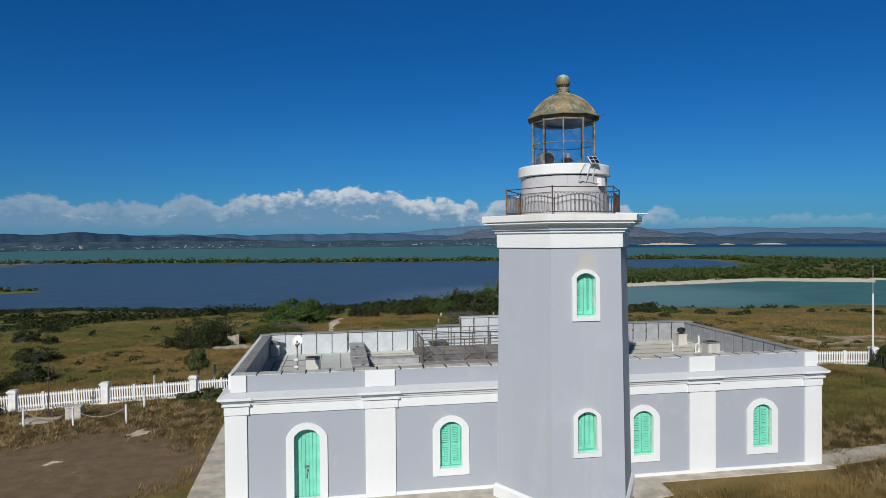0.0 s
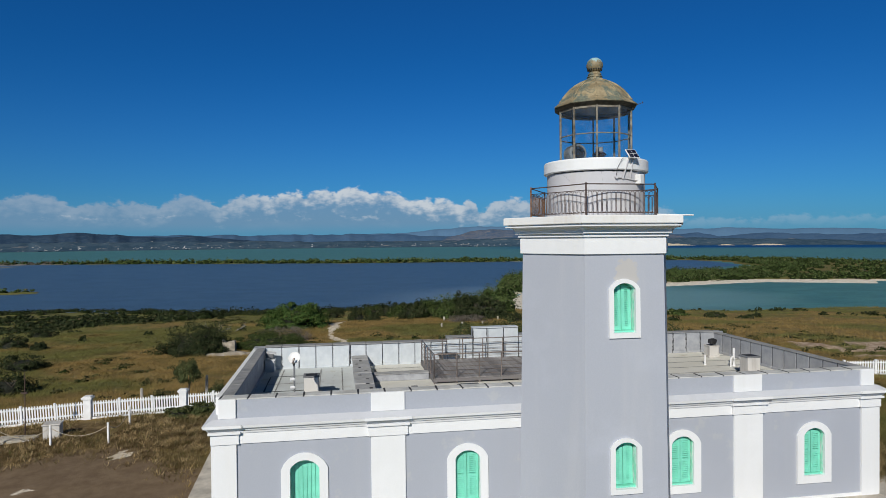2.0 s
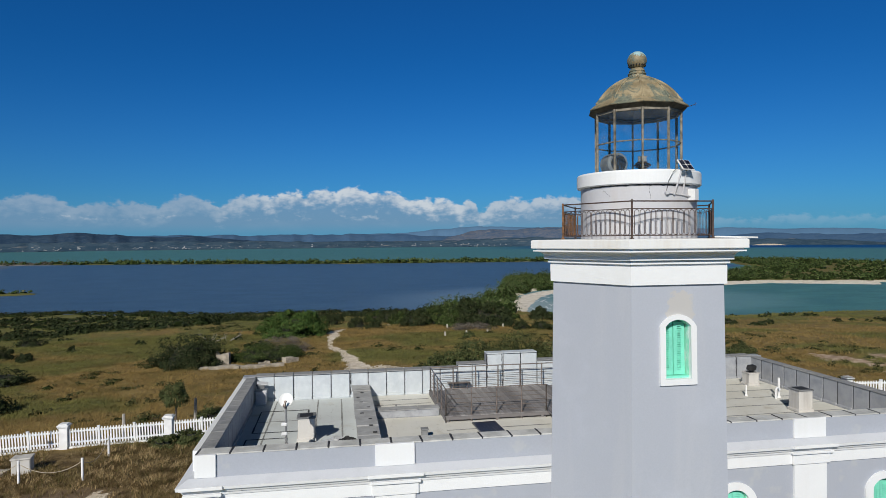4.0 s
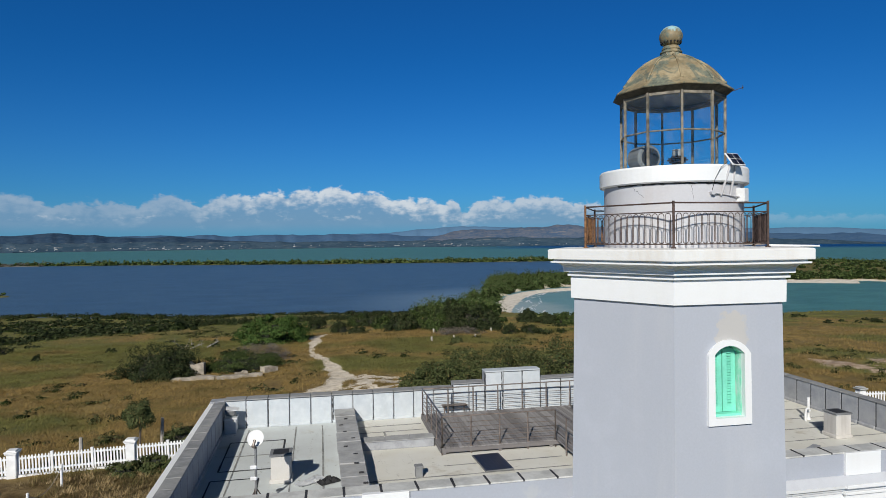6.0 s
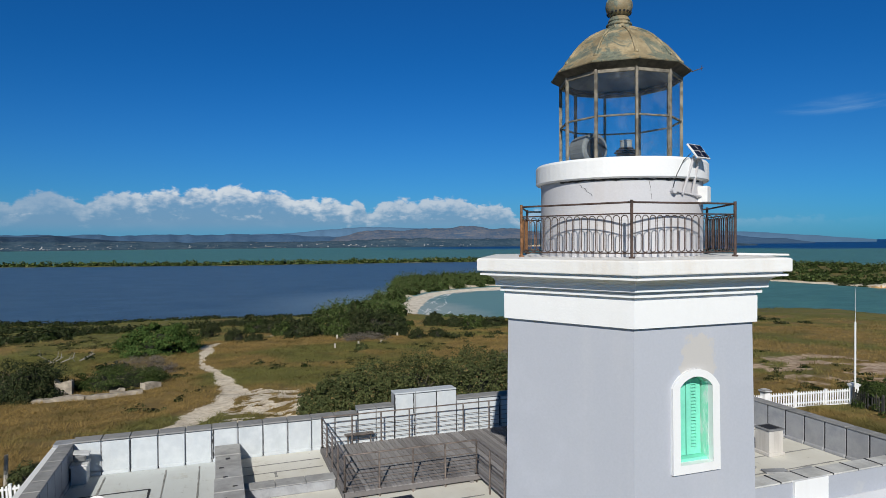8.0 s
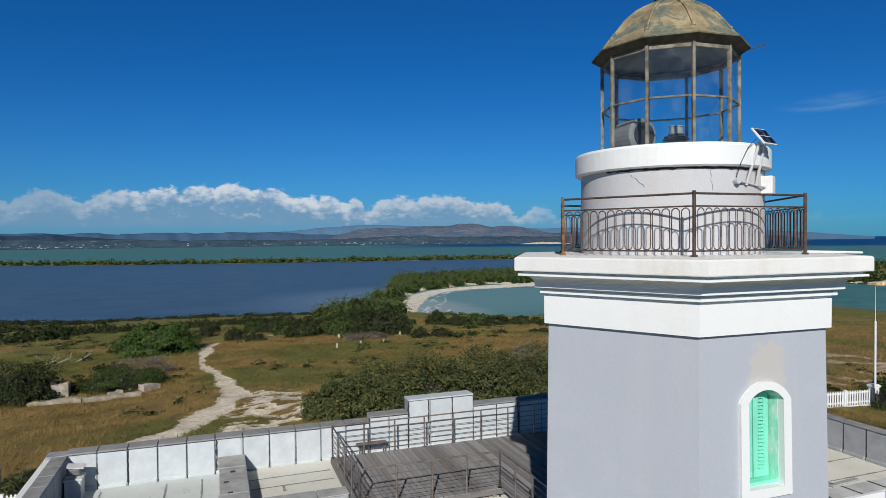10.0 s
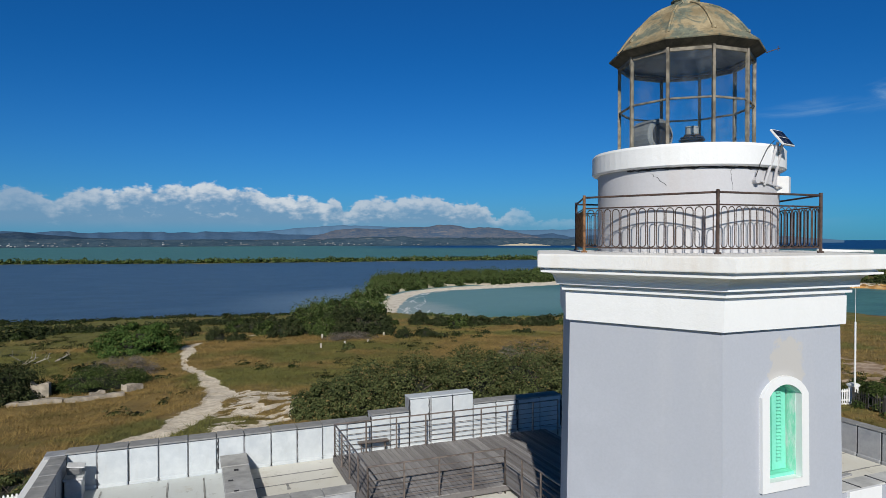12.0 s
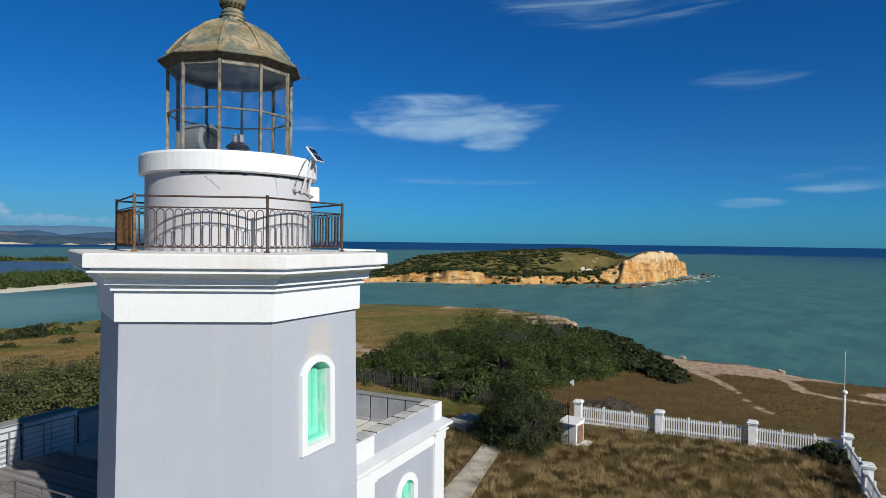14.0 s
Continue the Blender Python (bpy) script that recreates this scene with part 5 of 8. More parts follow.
for z in (1.02, 0.74):
    bm = bmesh.new()
    box(bm, (-0.14, -0.05, z), (0.03, 0.05, z + 0.10), 0.02)
    part("junction_box", bm, PLASTIC, dish)

pv = thing("photovoltaic_module", "dark blue solar panel lying on the roof", "solar panel", (-3.15, 4.62, ROOF_Z + 0.02), rz=3)
bm = bmesh.new()
box(bm, (-0.43, -0.70, 0.0), (0.43, 0.70, 0.04), 0.005)
part("frame", bm, COPING, pv)
bm = bmesh.new()
box(bm, (-0.405, -0.675, 0.035), (0.405, 0.675, 0.045))
part("glass_face", bm, SOLAR, pv)

for at, h, r, lab in (((9.3, 6.5, ROOF_Z), 0.8, 0.045, "tall white vent pipe"), ((8.2, 7.0, ROOF_Z), 0.45, 0.035, "short white vent pipe")):
    bm = bmesh.new()
    rod(bm, (0, 0, 0), (0, 0, h), r, 10)
    rod(bm, (0, 0, 0), (0, 0, 0.06), r * 1.7, 10)
    p = tagged(finish("vent_pipe", bm, PLASTIC), lab + " on the flat roof", "vent pipe", "roof vent pipes")
    p.location = at
bm = bmesh.new()
pts = [(0, 0, 0), (0, 0, 0.42), (0.04, 0, 0.52), (0.12, 0, 0.56), (0.20, 0, 0.52), (0.22, 0, 0.42)]
for a, b in zip(pts, pts[1:]):
    rod(bm, a, b, 0.045, 8)
p = tagged(finish("vent_pipe", bm, PLASTIC), "white gooseneck vent pipe on the flat roof", "vent pipe", "roof vent pipes")
p.matrix_world = pose(9.05, 6.35, ROOF_Z) @ Matrix.Scale(0.8, 4)
bm = bmesh.new()
box(bm, (-0.10, -0.10, 0), (0.10, 0.10, 0.30), 0.01)
box(bm, (-0.12, -0.12, 0.28), (0.12, 0.12, 0.33), 0.01)
p = tagged(finish("roof_vent", bm, COPING), "small grey box vent on the flat roof", "vent")
p.location = (-5.45, 4.05, ROOF_Z)
# loose boards and broken slabs by the front parapet
for x, y, lx, ly, rz in ((6.9, 3.6, 0.9, 0.22, 30), (7.6, 3.3, 0.7, 0.3, -15), (6.3, 3.0, 0.6, 0.35, 10), (8.3, 3.1, 1.1, 0.14, 5), (7.2, 2.6, 0.5, 0.4, 50)):
    bm = bmesh.new()
    box(bm, (-lx / 2, -ly / 2, 0), (lx / 2, ly / 2, 0.05), 0.008)
    p = tagged(finish("loose_board", bm, random.choice((COPING, PANELGREY, PLASTER2))), "loose weathered grey board lying on the flat roof", "board", "loose roof boards")
    p.matrix_world = pose(x, y, ROOF_Z + 0.014, 0, 0, rz)
# crumpled tarpaulin by the front parapet
bm = bmesh.new()
bmesh.ops.create_grid(bm, x_segments=16, y_segments=10, size=0.5)
for v in bm.verts:
    e_ = 1 - max(abs(v.co.x), abs(v.co.y)) / 0.5
    v.co.z = 0.03 + (0.16 * noise.fractal(v.co * 5, 1.0, 2.0, 3) + 0.10) * min(1, e_ * 2.5)
    v.co.y *= 0.6
bmesh.ops.solidify(bm, geom=bm.faces, thickness=0.012)
p = tagged(finish("tarpaulin", bm, BLACK), "crumpled black plastic sheet lying on the roof", "plastic sheet")
p.matrix_world = pose(-7.95, 4.2, ROOF_Z + 0.01, 0, 0, 25) @ Matrix.Diagonal((0.62, 0.6, 0.6, 1))

bm = bmesh.new()
bmesh.ops.create_grid(bm, x_segments=14, y_segments=10, size=0.5)
for v in bm.verts:
    v.co.z = 0.02 + 0.05 * max(0.0, noise.fractal(v.co * 4 + Vector((3, 0, 0)), 1.0, 2.0, 3) + 0.3)
    v.co.y *= 0.5 + 0.3 * v.co.x
bmesh.ops.solidify(bm, geom=bm.faces, thickness=0.008)
p = tagged(finish("plastic_sheet", bm, PANEL), "pale crumpled plastic sheet beside the black one", "plastic sheet")
p.matrix_world = pose(-8.45, 4.3, ROOF_Z + 0.01, 0, 0, 40) @ Matrix.Diagonal((0.9, 0.8, 0.8, 1))

# ---- the timber viewing deck on the roof ----
DZ = 3.90
deck = thing("viewing_deck", "weathered grey timber viewing deck with steel railing on the roof", "deck", (0, 0, 0))
for x in (-4.4, -2.6, -0.9, 0.9, 2.4):
    bm = bmesh.new()
    box(bm, (x - 0.05, 5.65, ROOF_Z), (x + 0.05, 9.4, DZ - 0.035))
    part("joist", bm, DECKWOOD, deck)
bm = bmesh.new()
box(bm, (-4.5, 5.62, DZ - 0.16), (2.55, 5.67, DZ - 0.03))
box(bm, (-4.53, 5.62, DZ - 0.16), (-4.48, 9.45, DZ - 0.03))
part("rim_board", bm, DECKWOOD, deck)
for i in range(50):
    y0, y1 = (5.6, 9.48) if not (-0.8 < -4.5 + i * 0.145 < 1.4) else (2.2, 9.48)
    bm = bmesh.new()
    box(bm, (-4.5 + i * 0.145, y0, DZ - 0.03), (-4.5 + i * 0.145 + 0.126, y1, DZ + random.uniform(0, 0.004)), 0.004)
    part("plank", bm, DECKWOOD, deck)
RAILS = [[(-4.47, 5.65), (-4.47, 9.44)], [(-4.47, 9.44), (3.2, 9.44)], [(-4.47, 5.65), (-0.76, 5.65)], [(-0.76, 5.65), (-0.76, 2.9)], [(1.3, 5.65), (1.3, 2.9)], [(1.3, 5.65), (2.5, 5.65)]]
for (x0, y0), (x1, y1) in RAILS:
    ln = math.hypot(x1 - x0, y1 - y0)
    n = max(1, round(ln / 0.92))
    bm = bmesh.new()
    rod(bm, (x0, y0, DZ + 0.95), (x1, y1, DZ + 0.95), 0.022, 8)
    part("handrail", bm, STEEL, deck)
    for j in range(5):
        bm = bmesh.new()
        z = DZ + 0.13 + j * 0.155
        rod(bm, (x0, y0, z), (x1, y1, z), 0.010, 6)
        part("rail_bar", bm, STEEL, deck)
    for i in range(n + 1):
        bm = bmesh.new()
        x, y = x0 + (x1 - x0) * i / n, y0 + (y1 - y0) * i / n
        rod(bm, (x, y, DZ - 0.25), (x, y, DZ + 0.94), 0.026, 8)
        box(bm, (x - 0.05, y - 0.05, DZ), (x + 0.05, y + 0.05, DZ + 0.012))
        part("post", bm, STEEL, deck)
bm = bmesh.new()
box(bm, (-3.7, 9.55, 4.10), (-2.75, 9.80, 4.15), 0.01)
rod(bm, (-3.6, 9.67, ROOF_Z), (-3.6, 9.67, 4.11), 0.025)
rod(bm, (-2.85, 9.67, ROOF_Z), (-2.85, 9.67, 4.11), 0.025)
tagged(finish("bench", bm, STEEL), "low dark steel bench against the rear parapet", "bench")

# ---- the tower ----
TB, TT, FZ = 2.60, 2.44, 8.98
tower = thing("lighthouse_tower", "hexagonal grey plastered lighthouse tower with white cornice and gallery", "lighthouse", (0, 0, 0))
S3 = math.sqrt(3) / 2


def tower_put(deg):
    c, s = math.cos(radians(deg)), math.sin(radians(deg))

    def put(u, v, z):
        R = TB + (TT - TB) * z / FZ
        k1 = u * R / TT
        a = R * S3 - v
        return (c * a - s * k1, s * a + c * k1, z)
    return put


TWIN = [(-0.04, 0.66, 6.70, 7.98, 0.17), (-0.04, 0.64, 2.17, 3.36, 0.17)]
for deg in (-150, -90, -30, 30, 90, 150):
    bm = bmesh.new()
    ops = [(c, w + 0.2, zb - 0.1, zs, r + 0.09) for c, w, zb, zs, r in TWIN] if deg == -90 else []
    put = tower_put(deg)
    if ops:
        # one opening above the other
        for op, z0, z1 in ((ops[1], 0, 5.0), (ops[0], 5.0, FZ + 0.05)):
            arch_wall(bm, -TT / 2, TT / 2, z0, z1, [op], 0.5, put)
    else:
        prism(bm, [(-TT / 2, 0), (TT / 2, 0), (TT / 2, FZ + 0.05), (-TT / 2, FZ + 0.05)], 0, 0.5, put)
    part("tower_wall", bm, TOWERGREY, tower)
for w in TWIN:
    shuttered_window(tower, *w, tower_put(-90), band=0.145, depth=0.24, split=False)
HEX0 = math.pi
bm = bmesh.new()
lathe(bm, [(2.60, 0.0), (2.72, 0.0), (2.72, 0.42), (2.63, 0.50), (2.58, 0.50)], 6, HEX0, cap=False)
part("plinth", bm, WHITE, tower)
bm = bmesh.new()
lathe(bm, [(2.2, 9.0), (2.52, 9.0), (2.525, 9.455), (2.3, 9.456)], 6, HEX0, cap=False)
part("frieze", bm, WHITE, tower)
bm = bmesh.new()
cav = [(2.70 + 0.25 * (1 - math.cos(t)), 9.665 + 0.138 * math.sin(t)) for t in np.linspace(0, math.pi / 2, 7)]
lathe(bm, [(2.3, 9.45), (2.505, 9.452), (2.505, 9.50), (2.60, 9.504), (2.60, 9.562), (2.565, 9.566), (2.565, 9.598), (2.70, 9.602), (2.70, 9.665)] + cav + [(3.005, 9.805), (3.005, 9.838), (2.93, 9.842), (2.93, 9.90)], 6, HEX0, cap=False)
part("cornice", bm, WHITE, tower)
bm = bmesh.new()
lathe(bm, [(2.85, 9.885), (3.06, 9.885), (3.065, 9.90), (3.065, 10.085), (3.03, 10.11), (1.5, 10.13)], 6, HEX0, cap=False)
part("gallery_slab", bm, SLABWHITE, tower, "stained white gallery slab with a worn edge")
bm = bmesh.new()
lathe(bm, [(1.535, 10.12), (1.535, 11.51)], 96, 0, cap=False)
drum = part("drum", bm, DRUM, tower, "pale grey cylindrical drum with hairline cracks", smooth=True)
# hairline cracks, and the open joint under the cap
for a0, z0, da, dz, n, r in ((-168, 11.490, 108, -0.01, 44, 0.02), (-106, 11.46, 1.5, -0.32, 9, 0.003), (-152, 11.42, 9, -0.2, 10, 0.003)):
    bm = bmesh.new()
    pts = []
    for i in range(n + 1):
        a = radians(a0 + da * i / n + random.uniform(-0.6, 0.6))
        pts.append((1.536 * math.cos(a), 1.536 * math.sin(a), z0 + dz * i / n + random.uniform(-0.012, 0.012)))
    for p, q in zip(pts, pts[1:]):
        rod(bm, p, q, r * random.uniform(0.5, 1.2), 5)
    part("crack", bm, TAR, drum)
bm = bmesh.new()
lathe(bm, [(1.53, 11.505), (1.61, 11.505), (1.64, 11.53), (1.64, 11.83), (1.61, 11.875), (1.25, 11.89), (0.05, 11.89)], 72, 0, cap=False)
part("drum_cap", bm, WHITE, tower)

# lantern room: ten sides
OCT = radians(-110)


def oct_pt(r, i, z):
    a = OCT + i * math.pi / 5
    return Vector((r * math.cos(a), r * math.sin(a), z))


LR, LZ0, LZ1, LZM = 1.15, 11.88, 13.52, 12.69
for i in range(10):
    bm = bmesh.new()
    a = OCT + i * math.pi / 5
    box(bm, (-0.03, -0.025, LZ0), (0.03, 0.025, LZ1 + 0.05), 0.006, Matrix.Translation(oct_pt(LR, i, 0)) @ Matrix.Rotation(a, 4, "Z"))
    part("lantern_post", bm, POSTBRONZE, tower)
    p, q = oct_pt(LR, i, 0), oct_pt(LR, i + 1, 0)
    for z, h in ((LZ0 + 0.02, 0.05), (LZM, 0.032), (LZ1 - 0.02, 0.06)):
        bm = bmesh.new()
        d = q - p
        m = Matrix.Translation((p + q) / 2 + Vector((0, 0, z))) @ Matrix.Rotation(math.atan2(d.y, d.x), 4, "Z")
        box(bm, (-d.length / 2 + 0.03, -0.02, -h / 2), (d.length / 2 - 0.03, 0.02, h / 2), 0.004, m)
        part("glazing_bar", bm, POSTBRONZE, tower)
    for z0, z1 in ((LZ0 + 0.045, LZM - 0.016), (LZM + 0.016, LZ1 - 0.05)):
        bm = bmesh.new()
        m = Matrix.Translation((p + q) / 2) @ Matrix.Rotation(math.atan2(d.y, d.x), 4, "Z")
        box(bm, (-d.length / 2 + 0.03, -0.003, z0), (d.length / 2 - 0.03, 0.003, z1), 0, m)
        g = part("pane", bm, GLASS, tower)
        g.visible_shadow = False
DOME = [(1.335, 13.635), (1.345, 13.655), (1.24, 13.745), (1.155, 13.815), (1.105, 13.885), (1.045, 13.965), (0.965, 14.065), (0.875, 14.165), (0.765, 14.265), (0.63, 14.365), (0.48, 14.45), (0.335, 14.515), (0.245, 14.555), (0.225, 14.68)]
bm = bmesh.new()
lathe(bm, DOME, 10, OCT, cap=False)
dome = part("dome", bm, BRONZE, tower, "weathered bronze dome with green patina")
bm = bmesh.new()
lathe(bm, [(1.05, 13.545), (1.17, 13.53), (1.19, 13.55), (1.33, 13.63)], 10, OCT, cap=False)
part("eave", bm, SOFFIT, dome, "bronze eave under the dome, coloured dark for its shade")
bm = bmesh.new()
lathe(bm, [(0.02, 13.86), (0.7, 13.78), (1.12, 13.60), (1.10, 13.545)], 10, OCT, cap=False)
part("dome_lining", bm, LINING, tower)
for i in range(10):
    bm = bmesh.new()
    prof = DOME[3:-1]
    for (r0, z0), (r1, z1) in zip(prof, prof[1:]):
        rod(bm, oct_pt(r0 + 0.005, i, z0), oct_pt(r1 + 0.005, i, z1), 0.028, 6)
    bmesh.ops.create_icosphere(bm, subdivisions=1, radius=0.045, matrix=Matrix.Translation(oct_pt(1.155, i, 13.82)))
    part("rib", bm, BRONZE, dome)
bm = bmesh.new()
lathe(bm, [(0.235, 14.62), (0.25, 14.64), (0.25, 14.66), (0.21, 14.68), (0.20, 14.70), (0.215, 14.72), (0.20, 14.76), (0.17, 14.80)], 20, 0, cap=False)
part("finial_neck", bm, BRONZE, tower)
bm = bmesh.new()
bmesh.ops.create_uvsphere(bm, u_segments=28, v_segments=18, radius=0.262, matrix=Matrix.Translation((0, 0, 15.02)) @ Matrix.Diagonal((1, 1, 0.97, 1)))
ball = part("finial_ball", bm, BALLMAT, tower, "weathered bronze vent ball with pale streaks", smooth=True)
for i in range(18):
    bm = bmesh.new()
    a = 2 * math.pi * i / 18
    rod(bm, (0.205 * math.cos(a), 0.205 * math.sin(a), 14.885), (0.236 * math.cos(a), 0.236 * math.sin(a), 14.87), 0.022, 8)
    part("vent_hole", bm, BLACK, ball)
bm = bmesh.new()
rod(bm, oct_pt(1.32, 1.9, 13.60), oct_pt(1.54, 1.9, 13.66), 0.008)
rod(bm, oct_pt(1.51, 1.9, 13.61), oct_pt(1.51, 1.9, 13.70), 0.006)
part("bracket", bm, IRON, tower)

# the lamp, and the covered motor beside it
lamp = thing("beacon_lamp", "small marine beacon with finned base inside the lantern", "beacon lamp", (0.12, -0.05, 11.89))
bm = bmesh.new()
lathe(bm, [(0.02, 0), (0.13, 0), (0.12, 0.18), (0.05, 0.2)], 16)
part("base", bm, IRON, lamp)
for z, r in ((0.20, 0.19), (0.245, 0.23), (0.29, 0.20), (0.33, 0.14)):
    bm = bmesh.new()
    lathe(bm, [(0.02, z), (r, z), (r, z + 0.018), (0.02, z + 0.018)], 20)
    part("fin", bm, IRON, lamp)
bm = bmesh.new()
lathe(bm, [(0.105, 0.345), (0.115, 0.37), (0.115, 0.46), (0.10, 0.475)], 20)
part("lens", bm, CURBTOP, lamp, "pale ribbed lens")
bm = bmesh.new()
lathe(bm, [(0.11, 0.475), (0.12, 0.48), (0.12, 0.50), (0.03, 0.515)], 20)
part("cap", bm, CURBTOP, lamp)
hood = thing("lamp_housing", "dark rounded metal housing standing in the lantern room", "housing", (-0.62, 0.16, 11.89), rz=4)
bm = bmesh.new()
lathe(bm, [(0.02, -0.26), (0.26, -0.26), (0.30, -0.22), (0.30, 0.22), (0.26, 0.26), (0.02, 0.26)], 24)
bmesh.ops.transform(bm, matrix=pose(0, 0, 0.30, 90, 0, 0), verts=bm.verts)
part("drum_body", bm, LINING, hood)
# black disc that stands for the shade inside the housing's open end
bm = bmesh.new()
lathe(bm, [(0.02, 0.262), (0.22, 0.262), (0.22, 0.275), (0.02, 0.275)], 24)
bmesh.ops.transform(bm, matrix=pose(0, 0, 0.30, 90, 0, 0), verts=bm.verts)
part("front_plate", bm, BLACK, hood)

# gallery railing: six panels of hooped bars
GR, GZ = 2.16, 10.12
rail = thing("gallery_railing", "rusty wrought iron gallery railing with hooped bars", "railing", (0, 0, 0))


def hexp(r, i, z=0.0):
    a = HEX0 + i * math.pi / 3
    return Vector((r * math.cos(a), r * math.sin(a), z))


for i in range(6):
    p, q = hexp(GR, i), hexp(GR, i + 1)
    ln = (q - p).length
    d = (q - p) / ln
    m = Matrix.Translation(p) @ Matrix.Rotation(math.atan2(d.y, d.x), 4, "Z")
    bm = bmesh.new()
    rod(bm, (0, 0, GZ - 0.02), (0, 0, GZ + 0.97), 0.026, 8)
    rod(bm, (0, 0, GZ - 0.01), (0, 0, GZ + 0.03), 0.05, 8)
    bmesh.ops.transform(bm, matrix=Matrix.Translation(p), verts=bm.verts)
    part("post", bm, RUST if i == 0 else IRON, rail)
    panel_bm = bmesh.new()
    for z, r in ((GZ + 0.93, 0.017), (GZ + 0.745, 0.012), (GZ + 0.085, 0.012)):
        rod(panel_bm, (0.03, 0, z), (ln - 0.03, 0, z), r, 6)
    bmesh.ops.transform(panel_bm, matrix=m, verts=panel_bm.verts)
    frame_ob = part("panel_frame", panel_bm, IRON, rail)
    n = 14
    w = (ln - 0.10) / n
    for j in range(n):
        bm = bmesh.new()
        x = 0.05 + (j + 0.5) * w
        h = w * 0.40
        pts = [(x - h, GZ + 0.15), (x - h, GZ + 0.66)] + [(x - h * math.cos(t), GZ + 0.66 + h * 1.05 * math.sin(t)) for t in np.linspace(0.5, math.pi - 0.5, 4)] + [(x + h, GZ + 0.66), (x + h, GZ + 0.15)] + [(x + h * math.cos(t), GZ + 0.15 - h * 0.9 * math.sin(t)) for t in np.linspace(0.6, math.pi - 0.6, 3)]
        for (xa, za), (xb, zb) in zip(pts, pts[1:] + pts[:1]):
            rod(bm, (xa, 0, za), (xb, 0, zb), 0.0085, 4)
        bmesh.ops.transform(bm, matrix=m, verts=bm.verts)
        part("hoop", bm, RUST if i in (5, 4) else IRON, frame_ob)

# solar lamp unit on the drum: panel, bracket and battery box
unit = thing("solar_unit", "small white-framed solar panel on a tube bracket with a battery box", "solar panel", (0, 0, 0))
UA = radians(-70)
ud = Vector((math.cos(UA), math.sin(UA), 0))
ut = Vector((-ud.y, ud.x, 0))


def on_drum(deg, r, z):
    return Vector((r * math.cos(radians(deg)), r * math.sin(radians(deg)), z))


mP = Matrix.Translation(on_drum(-74, 1.72, 11.97)) @ Matrix.Rotation(radians(-74), 4, "Z") @ pose(0, 0, 0, 0, 52, 0)
bm = bmesh.new()
box(bm, (-0.17, -0.19, -0.015), (0.17, 0.19, 0.015), 0.004, mP)
part("panel_frame", bm, PLASTIC, unit)
for sx in (-1, 1):
    for sy in (-1, 1):
        bm = bmesh.new()
        box(bm, (0.008 * sx, 0.01 * sy, 0.012), (0.15 * sx, 0.17 * sy, 0.02), 0, mP)
        part("cell", bm, SOLAR, unit)
for a0, a1 in ((-82, -77), (-72, -72)):
    bm = bmesh.new()
    rod(bm, on_drum(a0, 1.56, 11.22), on_drum(a1, 1.70, 11.90), 0.024, 8)
    part("bracket", bm, DRUM, unit)
bm = bmesh.new()
rod(bm, on_drum(-90, 1.60, 11.28), on_drum(-62, 1.60, 11.20), 0.018, 8)
rod(bm, on_drum(-90, 1.53, 11.28), on_drum(-90, 1.62, 11.28), 0.05, 8)
part("cross_tube", bm, DRUM, unit)
bm = bmesh.new()
box(bm, (-0.04, -0.12, -0.15), (0.14, 0.12, 0.15), 0.015, Matrix.Translation(on_drum(-58, 1.56, 11.24)) @ Matrix.Rotation(radians(-58), 4, "Z"))
part("battery_box", bm, PLASTIC, unit)
bm = bmesh.new()
pts = [on_drum(-90, 1.56, 11.32), on_drum(-90, 1.66, 11.55), on_drum(-86, 1.70, 11.80), on_drum(-80, 1.70, 11.93)]
for a, b in zip(pts, pts[1:]):
    rod(bm, a, b, 0.006, 5)
part("cable", bm, BLACK, unit)
# slim white conduit across the gallery
bm = bmesh.new()
rod(bm, hexp(2.1, 2.1, 10.16), hexp(2.98, 2.35, 10.13), 0.022, 8)
tagged(finish("conduit", bm, PLASTIC), "white plastic conduit lying across the gallery slab", "conduit")

# ---- the yard: paving, fences, masts, small structures ----
def ground_z(x, y):
    return float(land(np.array([x]), np.array([y]))[0])


def slab_path(name, poly, z0, z1, label):
    bm = bmesh.new()
    prism(bm, poly, z0, z1, lambda u, v, z: (u, z, v))
    return tagged(finish(name, bm, CONCRETE), label, "pavement", "", "structure")


slab_path("pavement", [(-14.0, 11.2), (-13.55, -1.2), (-12.08, -1.2), (-12.08, 11.2)], -0.25, 0.05, "worn pale concrete walk along the house")
slab_path("pavement", [(-12.07, -1.0), (-2.0, -1.0), (-2.0, 0.66), (-12.07, 0.66)], -0.25, 0.045, "worn pale concrete strip in front of the house")
slab_path("pavement", [(2.2, -1.4), (3.7, -1.1), (3.8, 0.1), (11.4, 0.15), (11.6, 0.66), (2.2, 0.66)], -0.25, 0.045, "pale concrete apron beside the tower")
slab_path("pavement", [(11.14, 0.3), (14.4, 0.9), (17.4, 1.4), (20.6, 1.9), (20.4, 2.9), (17.0, 2.4), (14.0, 2.1), (11.14, 2.2)], -0.25, 0.06, "pale concrete path from the house towards the fence")

# picket fence: one bay and one pillar, then repeats
pillar = thing("fence_pillar", "white rendered fence pillar with a stepped cap", "fence pillar", group="fence pillars")
bm = bmesh.new()
box(bm, (-0.2, -0.2, -0.4), (0.2, 0.2, 1.12), 0.012)
part("shaft", bm, FENCE, pillar)
bm = bmesh.new()
box(bm, (-0.25, -0.25, 1.121), (0.25, 0.25, 1.19), 0.01)
box(bm, (-0.28, -0.28, 1.191), (0.28, 0.28, 1.25), 0.012)
